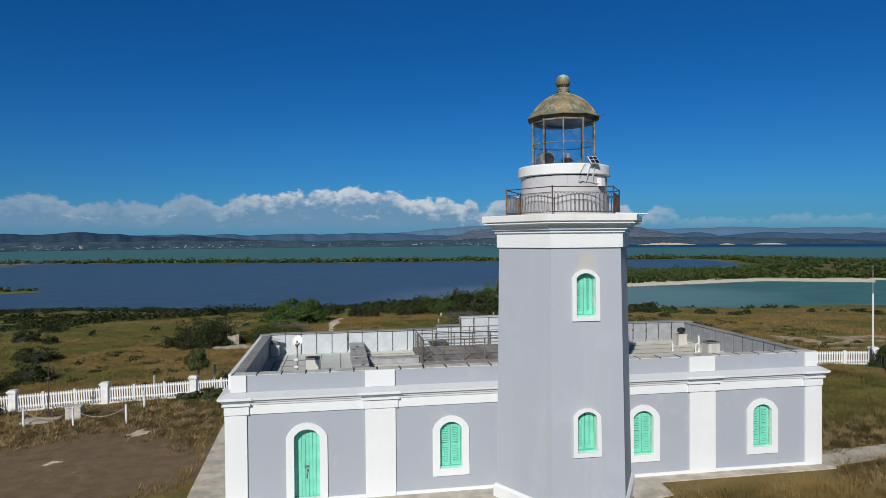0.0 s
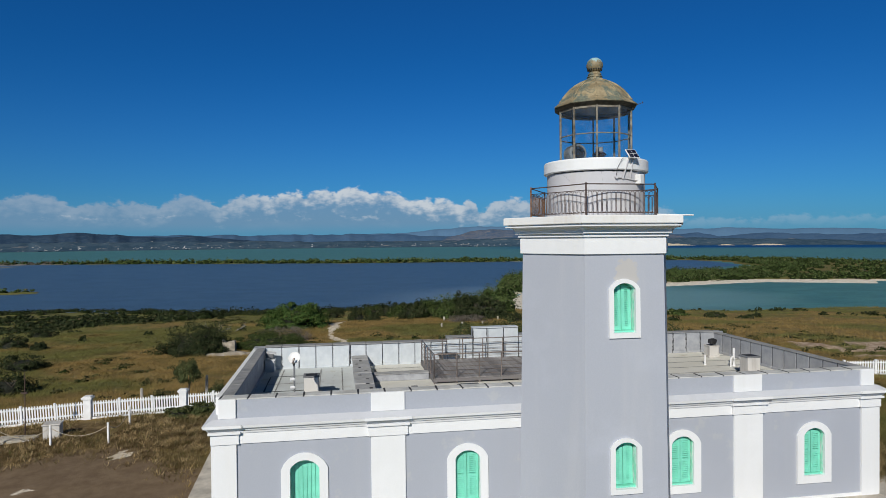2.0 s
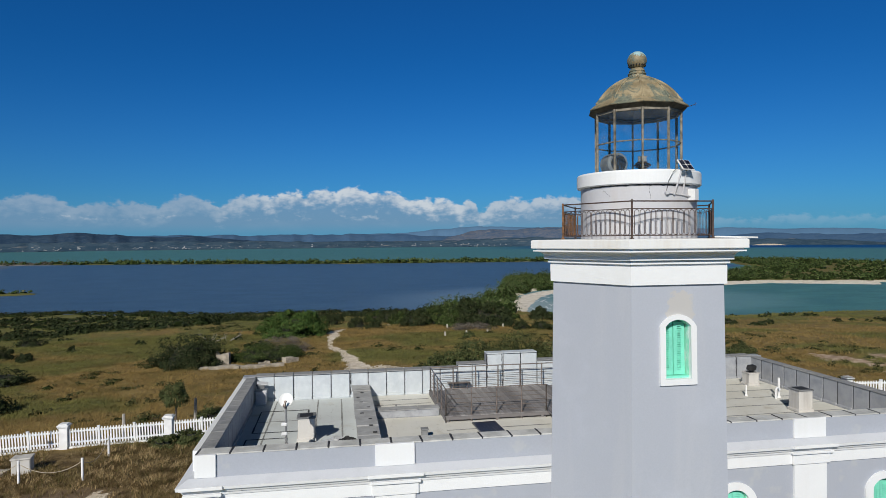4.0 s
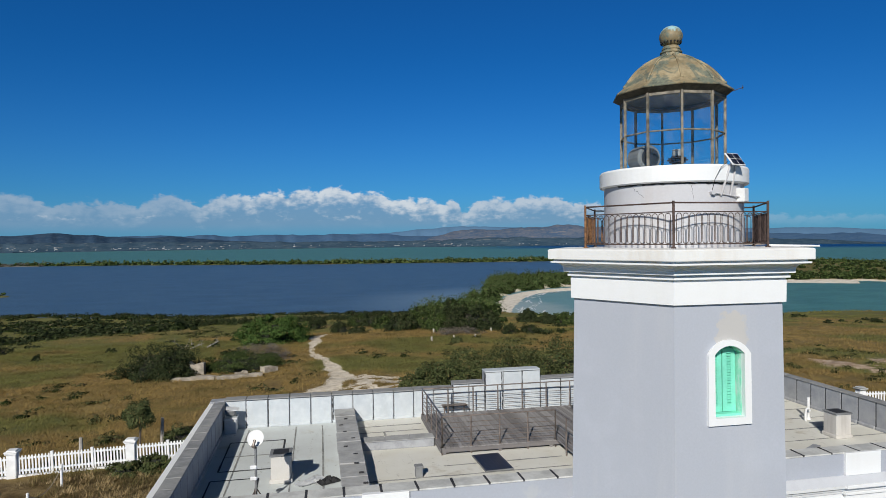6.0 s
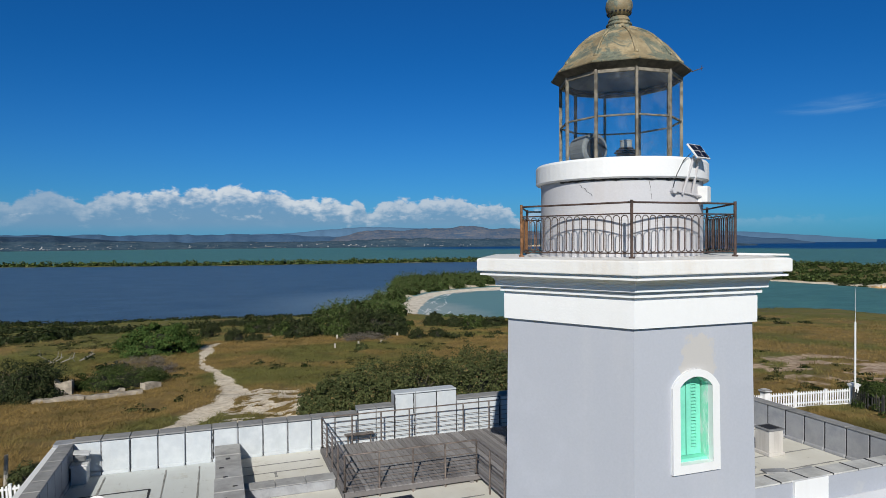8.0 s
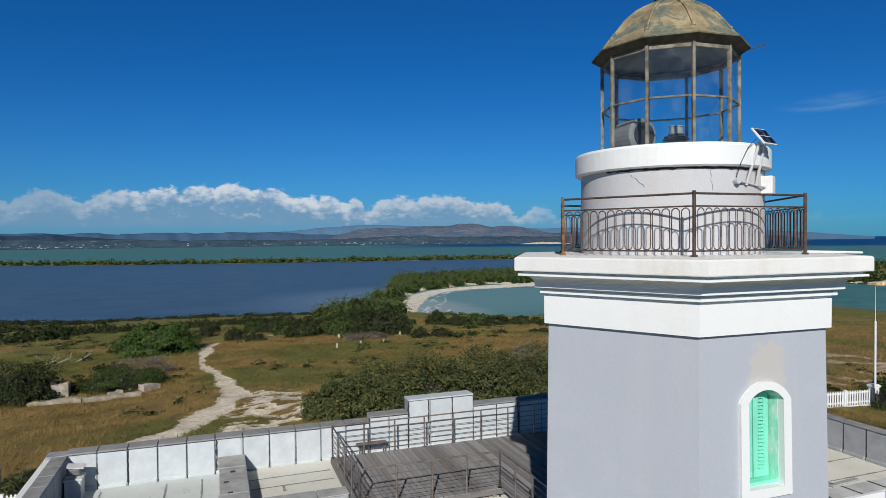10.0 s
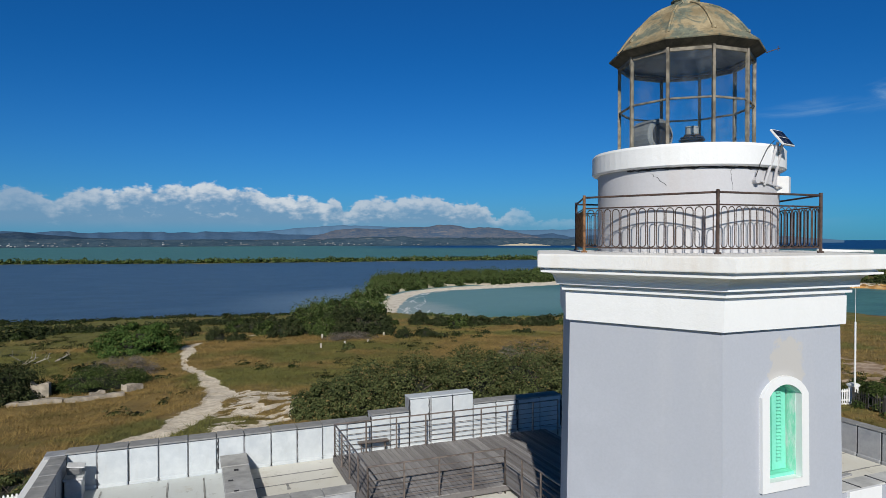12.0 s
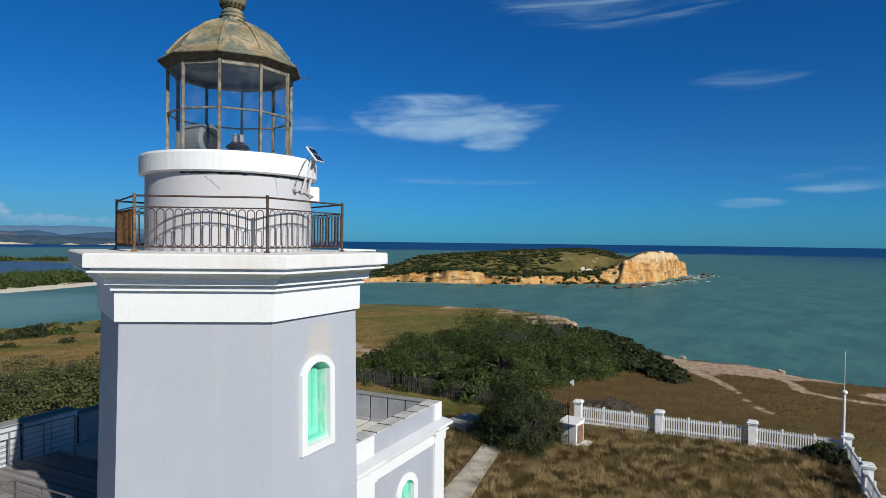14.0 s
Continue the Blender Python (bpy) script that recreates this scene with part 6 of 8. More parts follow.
box(bm, (-0.21, -0.21, 1.251), (0.21, 0.21, 1.31), 0.02)
part("cap", bm, FENCE, pillar)

BAY = 4.66
bay = thing("picket_fence", "white picket fence bay on a low concrete kerb", "fence", group="white picket fence bays")
bm = bmesh.new()
box(bm, (0.2, -0.08, -0.5), (BAY - 0.2, 0.08, 0.10), 0.01)
part("kerb", bm, FENCE, bay)
for z in (0.30, 0.86):
    bm = bmesh.new()
    box(bm, (0.2, -0.025, z - 0.045), (BAY - 0.2, 0.02, z + 0.045), 0.004)
    part("rail", bm, FENCE, bay)
for f in (0.33, 0.67):
    bm = bmesh.new()
    box(bm, (BAY * f - 0.05, -0.05, 0.08), (BAY * f + 0.05, 0.05, 1.05), 0.006)
    box(bm, (BAY * f - 0.06, -0.06, 1.03), (BAY * f + 0.06, 0.06, 1.07), 0.006)
    part("post", bm, FENCE, bay)
bm = bmesh.new()
prism(bm, [(-0.032, 0.14), (0.032, 0.14), (0.032, 0.98), (0.0, 1.02), (-0.032, 0.98)], -0.045, -0.026, lambda u, v, z: (u, v, z))
bmesh.ops.recalc_face_normals(bm, faces=bm.faces)
picket_mesh = bpy.data.meshes.new("picket")
bm.to_mesh(picket_mesh)
bm.free()
picket_mesh.materials.append(FENCE)
n = 33
for i in range(n):
    x = 0.27 + i * (BAY - 0.54) / (n - 1)
    if min(abs(x - BAY * 0.33), abs(x - BAY * 0.67)) > 0.07:
        p = new("picket", picket_mesh)
        p.parent = bay
        p.location = (x, 0, 0)


def fence_line(pts, first, flip=1):
    """Pillars at the points and a bay between each two."""
    global bay, pillar, used
    for (x, y) in pts[0 if first else 1:]:
        m = pose(x, y, ground_z(x, y))
        if not used[0]:
            pillar.matrix_basis, used[0] = m, True
        else:
            copy_thing(pillar, m)
    for (x0, y0), (x1, y1) in zip(pts, pts[1:]):
        ln = math.hypot(x1 - x0, y1 - y0)
        z0, z1 = ground_z(x0, y0), ground_z(x1, y1)
        m = Matrix.Translation((x0, y0, z0)) @ Matrix.Rotation(math.atan2(y1 - y0, x1 - x0), 4, "Z") @ Matrix.Rotation(-math.atan2(z1 - z0, ln), 4, "Y") @ Matrix.Diagonal((ln / BAY, 1, 1, 1))
        if not used[1]:
            bay.matrix_basis, used[1] = m, True
        else:
            c = copy_thing(bay, Matrix.Identity(4))
            c.matrix_basis = m


used = [False, False]
north = [(-27.2 + 5.07 * i, 18.75) for i in range(11)]
fence_line([(-32.27, 18.75), (-27.2, 18.75)], False)
fence_line(north[:], False)
fence_line([north[-1], (30.3, 18.3)], True)
fence_line([(26.8, -0.4), (26.8, -4.85), (26.8, -9.4), (26.7, -13.5)], True)
fence_line([(26.7, -13.5), (22.1, -13.7), (17.4, -13.8), (12.7, -13.9)], False)


# old grey timber fence, the shade under the trees painted into its colour
OLDWOOD = material("shade_darkened_timber", plain((0.085, 0.08, 0.072), 0.45, 3.0, (5, 5, 0.8)), 0.95, bump=0.005)
line = [(29.9, 18.0), (29.0, 13.6), (28.1, 9.0), (27.4, 4.2), (26.9, 0.1)]
old_picket = None
for (x0, y0), (x1, y1) in zip(line, line[1:]):
    ln = math.hypot(x1 - x0, y1 - y0)
    e = thing("timber_fence", "weathered timber picket fence, coloured dark for the shade under the trees", "fence", (x0, y0, ground_z(x0, y0)), "old timber fence bays", rz=math.degrees(math.atan2(y1 - y0, x1 - x0)))
    for z in (0.3, 0.8):
        bm = bmesh.new()
        box(bm, (0, -0.03, z - 0.04), (ln, 0.03, z + 0.04), 0.004)
        part("rail", bm, OLDWOOD, e)
    for f in (0.0, 0.5):
        bm = bmesh.new()
        box(bm, (ln * f - 0.05, -0.06, -0.3), (ln * f + 0.05, 0.04, 1.15), 0.006)
        part("post", bm, OLDWOOD, e)
    if old_picket is None:
        bm = bmesh.new()
        prism(bm, [(-0.035, 0.05), (0.035, 0.05), (0.035, 1.02), (0.0, 1.07), (-0.035, 1.02)], -0.06, -0.035, lambda u, v, z: (u, v, z))
        bmesh.ops.recalc_face_normals(bm, faces=bm.faces)
        old_picket = bpy.data.meshes.new("picket")
        bm.to_mesh(old_picket)
        bm.free()
        old_picket.materials.append(OLDWOOD)
    for i in range(26):
        if random.random() < 0.93:
            p = new("picket", old_picket)
            p.parent = e
            p.matrix_basis = pose(0.1 + i * (ln - 0.2) / 25, 0, random.uniform(-0.08, 0.05), 0, random.uniform(-2.5, 2.5), 0)


def mast(x, y, hp, hw, label, ball):
    e = thing("radio_mast", label, "mast", (x, y, ground_z(x, y)), group="radio masts")
    bm = bmesh.new()
    rod(bm, (0, 0, -0.1), (0, 0, hp), 0.06, 10)
    rod(bm, (0, 0, -0.1), (0, 0, 0.25), 0.10, 10)
    part("pole", bm, PLASTIC, e)
    if ball:
        bm = bmesh.new()
        lathe(bm, [(0.03, hp - 0.04), (0.13, hp - 0.02), (0.15, hp + 0.05), (0.10, hp + 0.12), (0.03, hp + 0.14)], 16)
        part("dome", bm, PLASTIC, e)
    bm = bmesh.new()
    rod(bm, (0, 0, hp), (0, 0, hw), 0.018, 6, 0.008)
    part("whip", bm, PLASTIC, e)


mast(26.5, -13.35, 3.3, 5.3, "white radio mast with small dome and whip aerial", True)
mast(30.0, 18.0, 5.2, 7.3, "tall thin white radio mast by the fence corner", False)

# meter cabinet with a slanting roof and a boarded door
cab = thing("meter_cabinet", "white rendered meter cabinet with a brown boarded door", "cabinet", (22.95, -1.05, ground_z(22.95, -1.05)), rz=-12)
bm = bmesh.new()
box(bm, (-0.42, -0.42, -0.2), (0.42, 0.42, 1.12), 0.015)
part("body", bm, FENCE, cab)
bm = bmesh.new()
box(bm, (-0.52, -0.52, 1.13), (0.52, 0.52, 1.20), 0.015, pose(0, 0, 0, 0, -6, 0) @ pose(0, 0, 0.02))
part("roof", bm, FENCE, cab)
WOOD = material("brown_boards", plain((0.22, 0.13, 0.075), 0.35, 4.0, (6, 6, 1)), 0.8, bump=0.003)
for i in range(4):
    bm = bmesh.new()
    box(bm, (-0.32 + i * 0.16, -0.445, 0.08), (-0.32 + i * 0.16 + 0.148, -0.423, 1.0), 0.004)
    part("board", bm, WOOD, cab)
bm = bmesh.new()
box(bm, (-0.1, -0.9, -0.2), (0.6, -0.43, 0.10), 0.02)
part("step", bm, FENCE, cab)
wv = thing("wind_vane", "thin black pole with a small white vane", "wind vane", (22.35, -1.0, ground_z(22.35, -1.0)))
bm = bmesh.new()
rod(bm, (0, 0, -0.1), (0, 0, 3.75), 0.022, 8, 0.012)
part("pole", bm, BLACK, wv)
bm = bmesh.new()
prism(bm, [(0.0, 3.25), (-0.24, 3.43), (-0.24, 3.07)], -0.006, 0.006, lambda u, v, z: (v, u, z))
part("vane", bm, PLASTIC, wv)
cover = thing("cistern_cover", "low concrete cistern cover with a raised rim", "cistern", (23.1, 5.0, ground_z(23.1, 5.0)), rz=-14)
bm = bmesh.new()
box(bm, (-1.0, -0.7, -0.2), (1.0, 0.7, 0.42), 0.03)
part("curb", bm, CONCRETE, cover)
bm = bmesh.new()
box(bm, (-0.85, -0.55, 0.42), (0.85, 0.55, 0.50), 0.02)
part("lid", bm, PLASTER2, cover)

# rope barrier and stone block in the western yard
ROPE = material("weathered_rope", plain((0.40, 0.34, 0.25), 0.3, 12.0), 0.9)
spots = [(-24.7, 14.4), (-22.0, 13.7), (-19.2, 13.1), (-19.3, 16.6)]
for x, y in spots:
    bm = bmesh.new()
    rod(bm, (0, 0, -0.3), (0, 0, 0.95), 0.055, 8)
    lathe(bm, [(0.056, 0.95), (0.06, 0.97), (0.02, 1.0)], 8)
    p = tagged(finish("barrier_post", bm, FENCE), "white painted barrier post with a sagging rope", "post", "barrier posts")
    p.location = (x, y, ground_z(x, y))
for (x0, y0), (x1, y1) in zip(spots, spots[1:]):
    bm = bmesh.new()
    z0, z1 = ground_z(x0, y0) + 0.85, ground_z(x1, y1) + 0.85
    pts = [(x0 + (x1 - x0) * t, y0 + (y1 - y0) * t, z0 + (z1 - z0) * t - 0.45 * (1 - (2 * t - 1) ** 2)) for t in np.linspace(0, 1, 10)]
    for a, b in zip(pts, pts[1:]):
        rod(bm, a, b, 0.016, 5)
    tagged(finish("rope", bm, ROPE), "sagging rope between white barrier posts", "rope", "barrier ropes")
bm = bmesh.new()
box(bm, (-0.38, -0.3, -0.3), (0.38, 0.3, 0.66), 0.03)
box(bm, (-0.42, -0.34, 0.66), (0.42, 0.34, 0.74), 0.02)
p = tagged(finish("plinth_block", bm, PLASTER2), "white rendered plinth block standing in the grass", "plinth")
p.matrix_world = pose(-22.5, 15.2, ground_z(-22.5, 15.2), 0, 0, 8)
bm = bmesh.new()
box(bm, (-0.9, -0.5, -0.3), (0.9, 0.5, 0.12), 0.04)
p = tagged(finish("stone_slab", bm, CONCRETE), "low weathered concrete slab in the grass", "slab")
p.matrix_world = pose(-24.2, 15.3, ground_z(-24.2, 15.3), 0, 2, 5)
GREYWOOD = material("silvered_timber", plain((0.40, 0.37, 0.33), 0.3, 5.0, (5, 5, 0.6)), 0.9, bump=0.006)
for x, y, h in ((-19.55, 19.6, 1.35), (-16.35, 21.6, 1.5)):
    bm = bmesh.new()
    rod(bm, (0, 0, -0.3), (random.uniform(-.05, .05), 0.03, h), 0.10, 7, 0.08)
    p = tagged(finish("timber_post", bm, GREYWOOD), "weathered grey timber post behind the fence", "post", "timber posts")
    p.location = (x, y, ground_z(x, y))
for x, y in ((6.4, 68.3), (7.9, 62.6), (10.7, 62.8), (4.9, 61.2), (14.0, 67.6)):
    bm = bmesh.new()
    box(bm, (-0.10, -0.08, -0.3), (0.10, 0.08, random.uniform(0.3, 0.55)), 0.02)
    p = tagged(finish("marker_post", bm, CONCRETE), "pale concrete marker post in the grassland", "post", "marker posts")
    p.location = (x, y, ground_z(x, y))


# the ruined wall in the field
RUINSTONE = material("weathered_ruin_concrete", plain((0.36, 0.315, 0.255), 0.4, 1.5), 0.95, bump=0.02)


def ruin(pts, w, h, label):
    bm = bmesh.new()
    for (x0, y0), (x1, y1) in zip(pts, pts[1:]):
        d = Vector((x1 - x0, y1 - y0, 0))
        n = Vector((-d.y, d.x, 0)).normalized() * w / 2
        st = 6
        prev = None
        for i in range(st + 1):
            q = Vector((x0, y0, 0)) + d * i / st
            g = ground_z(q.x, q.y)
            t = g + h * random.uniform(0.75, 1.1)
            cur = [bm.verts.new((*(q + n).xy, g - 0.3)), bm.verts.new((*(q + n).xy, t)), bm.verts.new((*(q - n).xy, t + 0.03)), bm.verts.new((*(q - n).xy, g - 0.3))]
            if prev:
                for a in range(3):
                    bm.faces.new((prev[a], cur[a], cur[a + 1], prev[a + 1]))
            else:
                bm.faces.new(cur)
            prev = cur
        bm.faces.new(prev[::-1])
    return tagged(finish("ruined_wall", bm, RUINSTONE), label, "ruin", "ruined walls")


ruin([(-20.6, 43.2), (-17.0, 42.9), (-13.2, 43.8)], 0.6, 0.32, "low broken concrete wall in the dry grass")
ruin([(-19.4, 45.2), (-18.2, 45.0)], 0.5, 1.25, "broken stump of a concrete wall beside a dark bush")
ruin([(-13.3, 44.9), (-12.2, 45.8)], 0.7, 0.5, "tilted broken concrete slab in the dry grass")
ruin([(-15.6, 44.6), (-14.6, 44.9)], 0.5, 0.36, "small broken concrete lump in the dry grass")

pole = thing("iron_pole", "thin rusty iron pole with a small crossbar", "pole", (-24.1, 15.9, ground_z(-24.1, 15.9)))
bm = bmesh.new()
rod(bm, (0, 0, -0.2), (0.04, 0, 3.3), 0.03, 7, 0.02)
part("shaft", bm, IRON, pole)
bm = bmesh.new()
box(bm, (-0.12, -0.05, 2.2), (0.14, 0.05, 2.3), 0.01)
rod(bm, (0.02, 0, 2.25), (-0.1, 0, 2.0), 0.015, 6)
part("crossbar", bm, IRON, pole)
# rocks at the foot of the headland and along the cliff edge
ROCK = material("dark_wet_rock", plain((0.12, 0.095, 0.07), 0.45, 0.6), 0.85, bump=0.05)
PALEROCK = material("pale_limestone", plain((0.46, 0.37, 0.28), 0.35, 1.2), 0.95, bump=0.03)


def boulder(x, y, z, r, mat, label, group, wide=1):
    bm = bmesh.new()
    bmesh.ops.create_icosphere(bm, subdivisions=3, radius=1.0)
    o = Vector((x * 1.3, y * 0.7, r))
    for v in bm.verts:
        v.co *= 0.75 + 0.5 * noise.fractal(v.co * 1.3 + o, 1.0, 2.0, 3)
        v.co = Vector((v.co.x * r * wide, v.co.y * r * 0.8, v.co.z * r * (0.6 if wide == 1 else 0.3)))
    p = tagged(finish("rock", bm, mat), label, "rock", group)
    p.location = (x, y, z)


for x, y, r in ((486, 82, 5), (498, 74, 6), (512, 72, 6.5), (528, 68, 5.5), (545, 68, 4), (575, 58, 4), (612, 50, 5), (640, 47, 6), (655, 44, 4), (690, 34, 3.5), (720, 30, 3), (742, 36, 4.5), (760, 28, 2.5), (476, 100, 4), (468, 130, 3.5), (462, 150, 3.5), (452, 182, 4), (440, 205, 3), (470, 118, 4), (500, 98, 5)):
    boulder(x, y, SEA_Z + 0.06 * r, r, ROCK, "dark wave-washed rock off the headland", "headland rocks", 1 if x > 700 else 1.7)
for x, y, r in ((58, -7.5, 0.8), (57.5, -3, 0.6), (55.5, -12, 0.7), (54, -17, 0.9), (66, 3.2, 0.9), (80, 10.5, 1.5), (83, 11.8, 1.8), (108, 19.5, 1.8), (121, 27, 1.6), (86, 13, 1.4)):
    boulder(x + (3.5 if x < 75 else 0.5), y, ground_z(x + (2.5 if x < 75 else -0.5), y), r * 0.8, PALEROCK, "pale limestone block on the cliff edge", "cliff edge rocks")

# ---- plants ----
rng = np.random.default_rng(7)


def leaf_material(name, dark, light, odd):
    def f(k, p):
        isl = k.n("ShaderNodeNewGeometry").outputs["Random Per Island"]
        v = k.mix(isl, dark, light)
        v = k.mix(k.step(isl, 0.93, 0.97), v, odd)
        return k.mix(k.math("MULTIPLY", k.step(k.noise(p, 0.35, 3), 0.4, 0.7), 0.4), v, dark)
    m = material(name, f, 0.75, spec=0.12)
    return m


SEAGRAPE = leaf_material("sea_grape_leaves", (0.032, 0.045, 0.016), (0.118, 0.132, 0.050), (0.19, 0.14, 0.06))
MESQUITE = leaf_material("mesquite_leaves", (0.010, 0.021, 0.006), (0.086, 0.120, 0.032), (0.15, 0.155, 0.065))
DARKBUSH = leaf_material("dark_scrub_leaves", (0.014, 0.022, 0.009), (0.050, 0.062, 0.023), (0.10, 0.085, 0.045))
BRIGHT = leaf_material("bright_shrub_leaves", (0.030, 0.062, 0.014), (0.085, 0.135, 0.032), (0.14, 0.13, 0.04))
DRYBUSH = leaf_material("leafless_grey_scrub", (0.12, 0.10, 0.085), (0.21, 0.185, 0.16), (0.1, 0.1, 0.05))
MANGROVE = leaf_material("mangrove_leaves", (0.036, 0.064, 0.018), (0.118, 0.152, 0.048), (0.17, 0.15, 0.08))
HEADSCRUB = leaf_material("olive_headland_scrub_leaves", (0.022, 0.034, 0.014), (0.064, 0.078, 0.031), (0.11, 0.10, 0.05))
HEATH = leaf_material("olive_heath_leaves", (0.050, 0.052, 0.020), (0.115, 0.110, 0.042), (0.16, 0.12, 0.05))
# near-black colours for crown cores, standing for the shade among the leaves
INNER = material("crown_shade_core", plain((0.012, 0.015, 0.007), 0.5, 4.0), 0.95)
UNDER = material("woods_shade_core", plain((0.018, 0.028, 0.008), 0.5, 0.8), 0.95, bump=0.15, spec=0.05)
BARK = material("grey_brown_bark", plain((0.12, 0.095, 0.075), 0.35, 5.0), 0.95, bump=0.01)


def leaf_cards(pts, out, size, droop=0.3, thin=0.5):
    """Four-cornered leaves at the points, facing roughly outwards."""
    n = len(pts)
    nrm = out + rng.normal(0, 0.6, (n, 3)) + np.array([0, 0, droop])
    nrm /= np.linalg.norm(nrm, axis=1)[:, None] + 1e-9
    t = np.cross(nrm, rng.normal(0, 1, (n, 3)))
    t /= np.linalg.norm(t, axis=1)[:, None] + 1e-9
    b = np.cross(nrm, t)
    s = size * rng.uniform(0.6, 1.35, n)[:, None]
    v = np.stack([pts - t * s, pts + b * s * thin + nrm * s * 0.12, pts + t * s, pts - b * s * thin + nrm * s * 0.12], 1).reshape(-1, 3)
    return v, np.arange(4 * n).reshape(n, 4)


def lumpy(n, r, lumps, spread=0.22, low=-0.15):
    """Points in clumps over a dome with radii r, and the ways out of it."""
    d = rng.normal(0, 1, (lumps, 3))
    d[:, 2] = np.abs(d[:, 2]) * 0.9 + low
    d /= np.linalg.norm(d, axis=1)[:, None]
    rad = rng.uniform(0.62, 1.06, lumps)[:, None]
    c = d * rad
    k_ = rng.integers(0, lumps, n)
    q = rng.normal(0, 1, (n, 3))
    q /= np.linalg.norm(q, axis=1)[:, None]
    w = rng.uniform(0.55, 1.0, n)[:, None] * rng.uniform(0.6, 1.4, lumps)[k_][:, None] * spread
    pts = (c[k_] + q * w) * np.array(r)
    return pts, q * 0.8 + d[k_] * 0.6


def shrub(name, at, r, n, size, mat, label, category="bush", lumps=40, group="", spread=0.24, thin=0.5, core=True, stems=7):
    """A bush or low tree: stems with limbs, and a crown of leaves."""
    x, y = at
    z = ground_z(x, y)
    e = thing(name, label, category, (x, y, z), group)
    bm = bmesh.new()
    for i in range(stems):
        a = 2 * math.pi * (i + random.random()) / stems
        tip = Vector((math.cos(a) * r[0] * 0.62, math.sin(a) * r[1] * 0.62, r[2] * random.uniform(0.40, 0.70)))
        mid = tip * 0.5 + Vector((random.uniform(-.1, .1) * r[0], random.uniform(-.1, .1) * r[1], r[2] * 0.1))
        w = 0.03 + 0.016 * r[2]
        rod(bm, (math.cos(a) * 0.12 * r[0], math.sin(a) * 0.12 * r[1], -0.2), mid, w, 6, w * 0.65)
        rod(bm, mid, tip, w * 0.65, 5, w * 0.25)
        for s in (-1, 1):
            rod(bm, mid, mid + Vector((tip.y * 0.3 * s, -tip.x * 0.3 * s, r[2] * 0.3)), w * 0.45, 5, w * 0.15)
    part("stem", bm, BARK, e)
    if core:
        # a dark core added so that gaps in the crown look shaded
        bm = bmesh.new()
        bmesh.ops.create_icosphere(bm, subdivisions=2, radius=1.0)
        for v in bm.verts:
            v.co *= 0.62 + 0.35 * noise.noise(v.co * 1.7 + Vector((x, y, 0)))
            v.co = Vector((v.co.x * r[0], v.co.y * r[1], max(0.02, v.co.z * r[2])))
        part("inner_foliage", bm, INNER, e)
    p, o = lumpy(n, r, lumps, spread)
    p[:, 2] = np.maximum(p[:, 2] + r[2] * 0.06, 0.02)
    v, f = leaf_cards(p, o, size, thin=thin)
    c = raw_mesh("crown", v, f, mat)
    c.parent = e
    return e


# the tall sea grape behind the house, in several joined clumps
for x, y, rx, ry, rz in ((-1.0, 29.0, 1.9, 1.8, 1.9), (1.4, 28.4, 2.8, 2.5, 2.8), (4.6, 28.6, 3.0, 2.8, 3.2), (8.6, 28.8, 3.4, 3.0, 3.1), (13.0, 29.0, 3.6, 3.0, 3.1), (17.6, 29.2, 3.4, 3.0, 2.7), (21.8, 29.5, 3.0, 2.6, 2.0)):
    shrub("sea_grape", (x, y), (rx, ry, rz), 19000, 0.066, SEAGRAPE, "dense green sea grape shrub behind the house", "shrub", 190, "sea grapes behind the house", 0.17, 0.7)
shrub("dry_scrub", (15.5, 32.5), (4.5, 2.2, 2.9), 6000, 0.16, DRYBUSH, "leafless grey scrub behind the sea grapes", "scrub", 50, thin=0.12, core=False)
# the mesquite thicket by the eastern fence
for x, y, rx, ry, rz in ((36, 13.5, 4.6, 4.6, 2.6), (43.0, 16.4, 5.0, 4.6, 3.0), (45, 11.0, 7.0, 6.0, 3.9), (37.5, 7.0, 5.0, 4.4, 2.7), (52, 15.0, 6.0, 5.5, 3.9), (52, 8.5, 6, 5, 3.5), (44.0, 4.0, 5.0, 3.6, 2.4), (33.2, 17.6, 3.0, 2.8, 1.7)):
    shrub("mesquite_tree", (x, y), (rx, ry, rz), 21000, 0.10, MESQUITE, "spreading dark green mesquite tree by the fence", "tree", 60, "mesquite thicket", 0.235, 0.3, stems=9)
for x, y, rx, ry, rz in ((31.2, 15.6, 2.4, 2.4, 1.4), (29.6, 7.4, 2.5, 2.4, 1.5), (28.0, 3.2, 1.9, 2.0, 1.4)):
    shrub("mesquite_tree", (x, y), (rx, ry, rz), 5200, 0.13, MESQUITE, "low feathery mesquite leaning over the fence", "tree", 50, "mesquite thicket", 0.22, 0.28)
shrub("mesquite_tree", (31.0, 11.6), (2.4, 2.8, 1.6), 5600, 0.13, MESQUITE, "low feathery mesquite leaning over the fence", "tree", 50, "mesquite thicket", 0.22, 0.28)
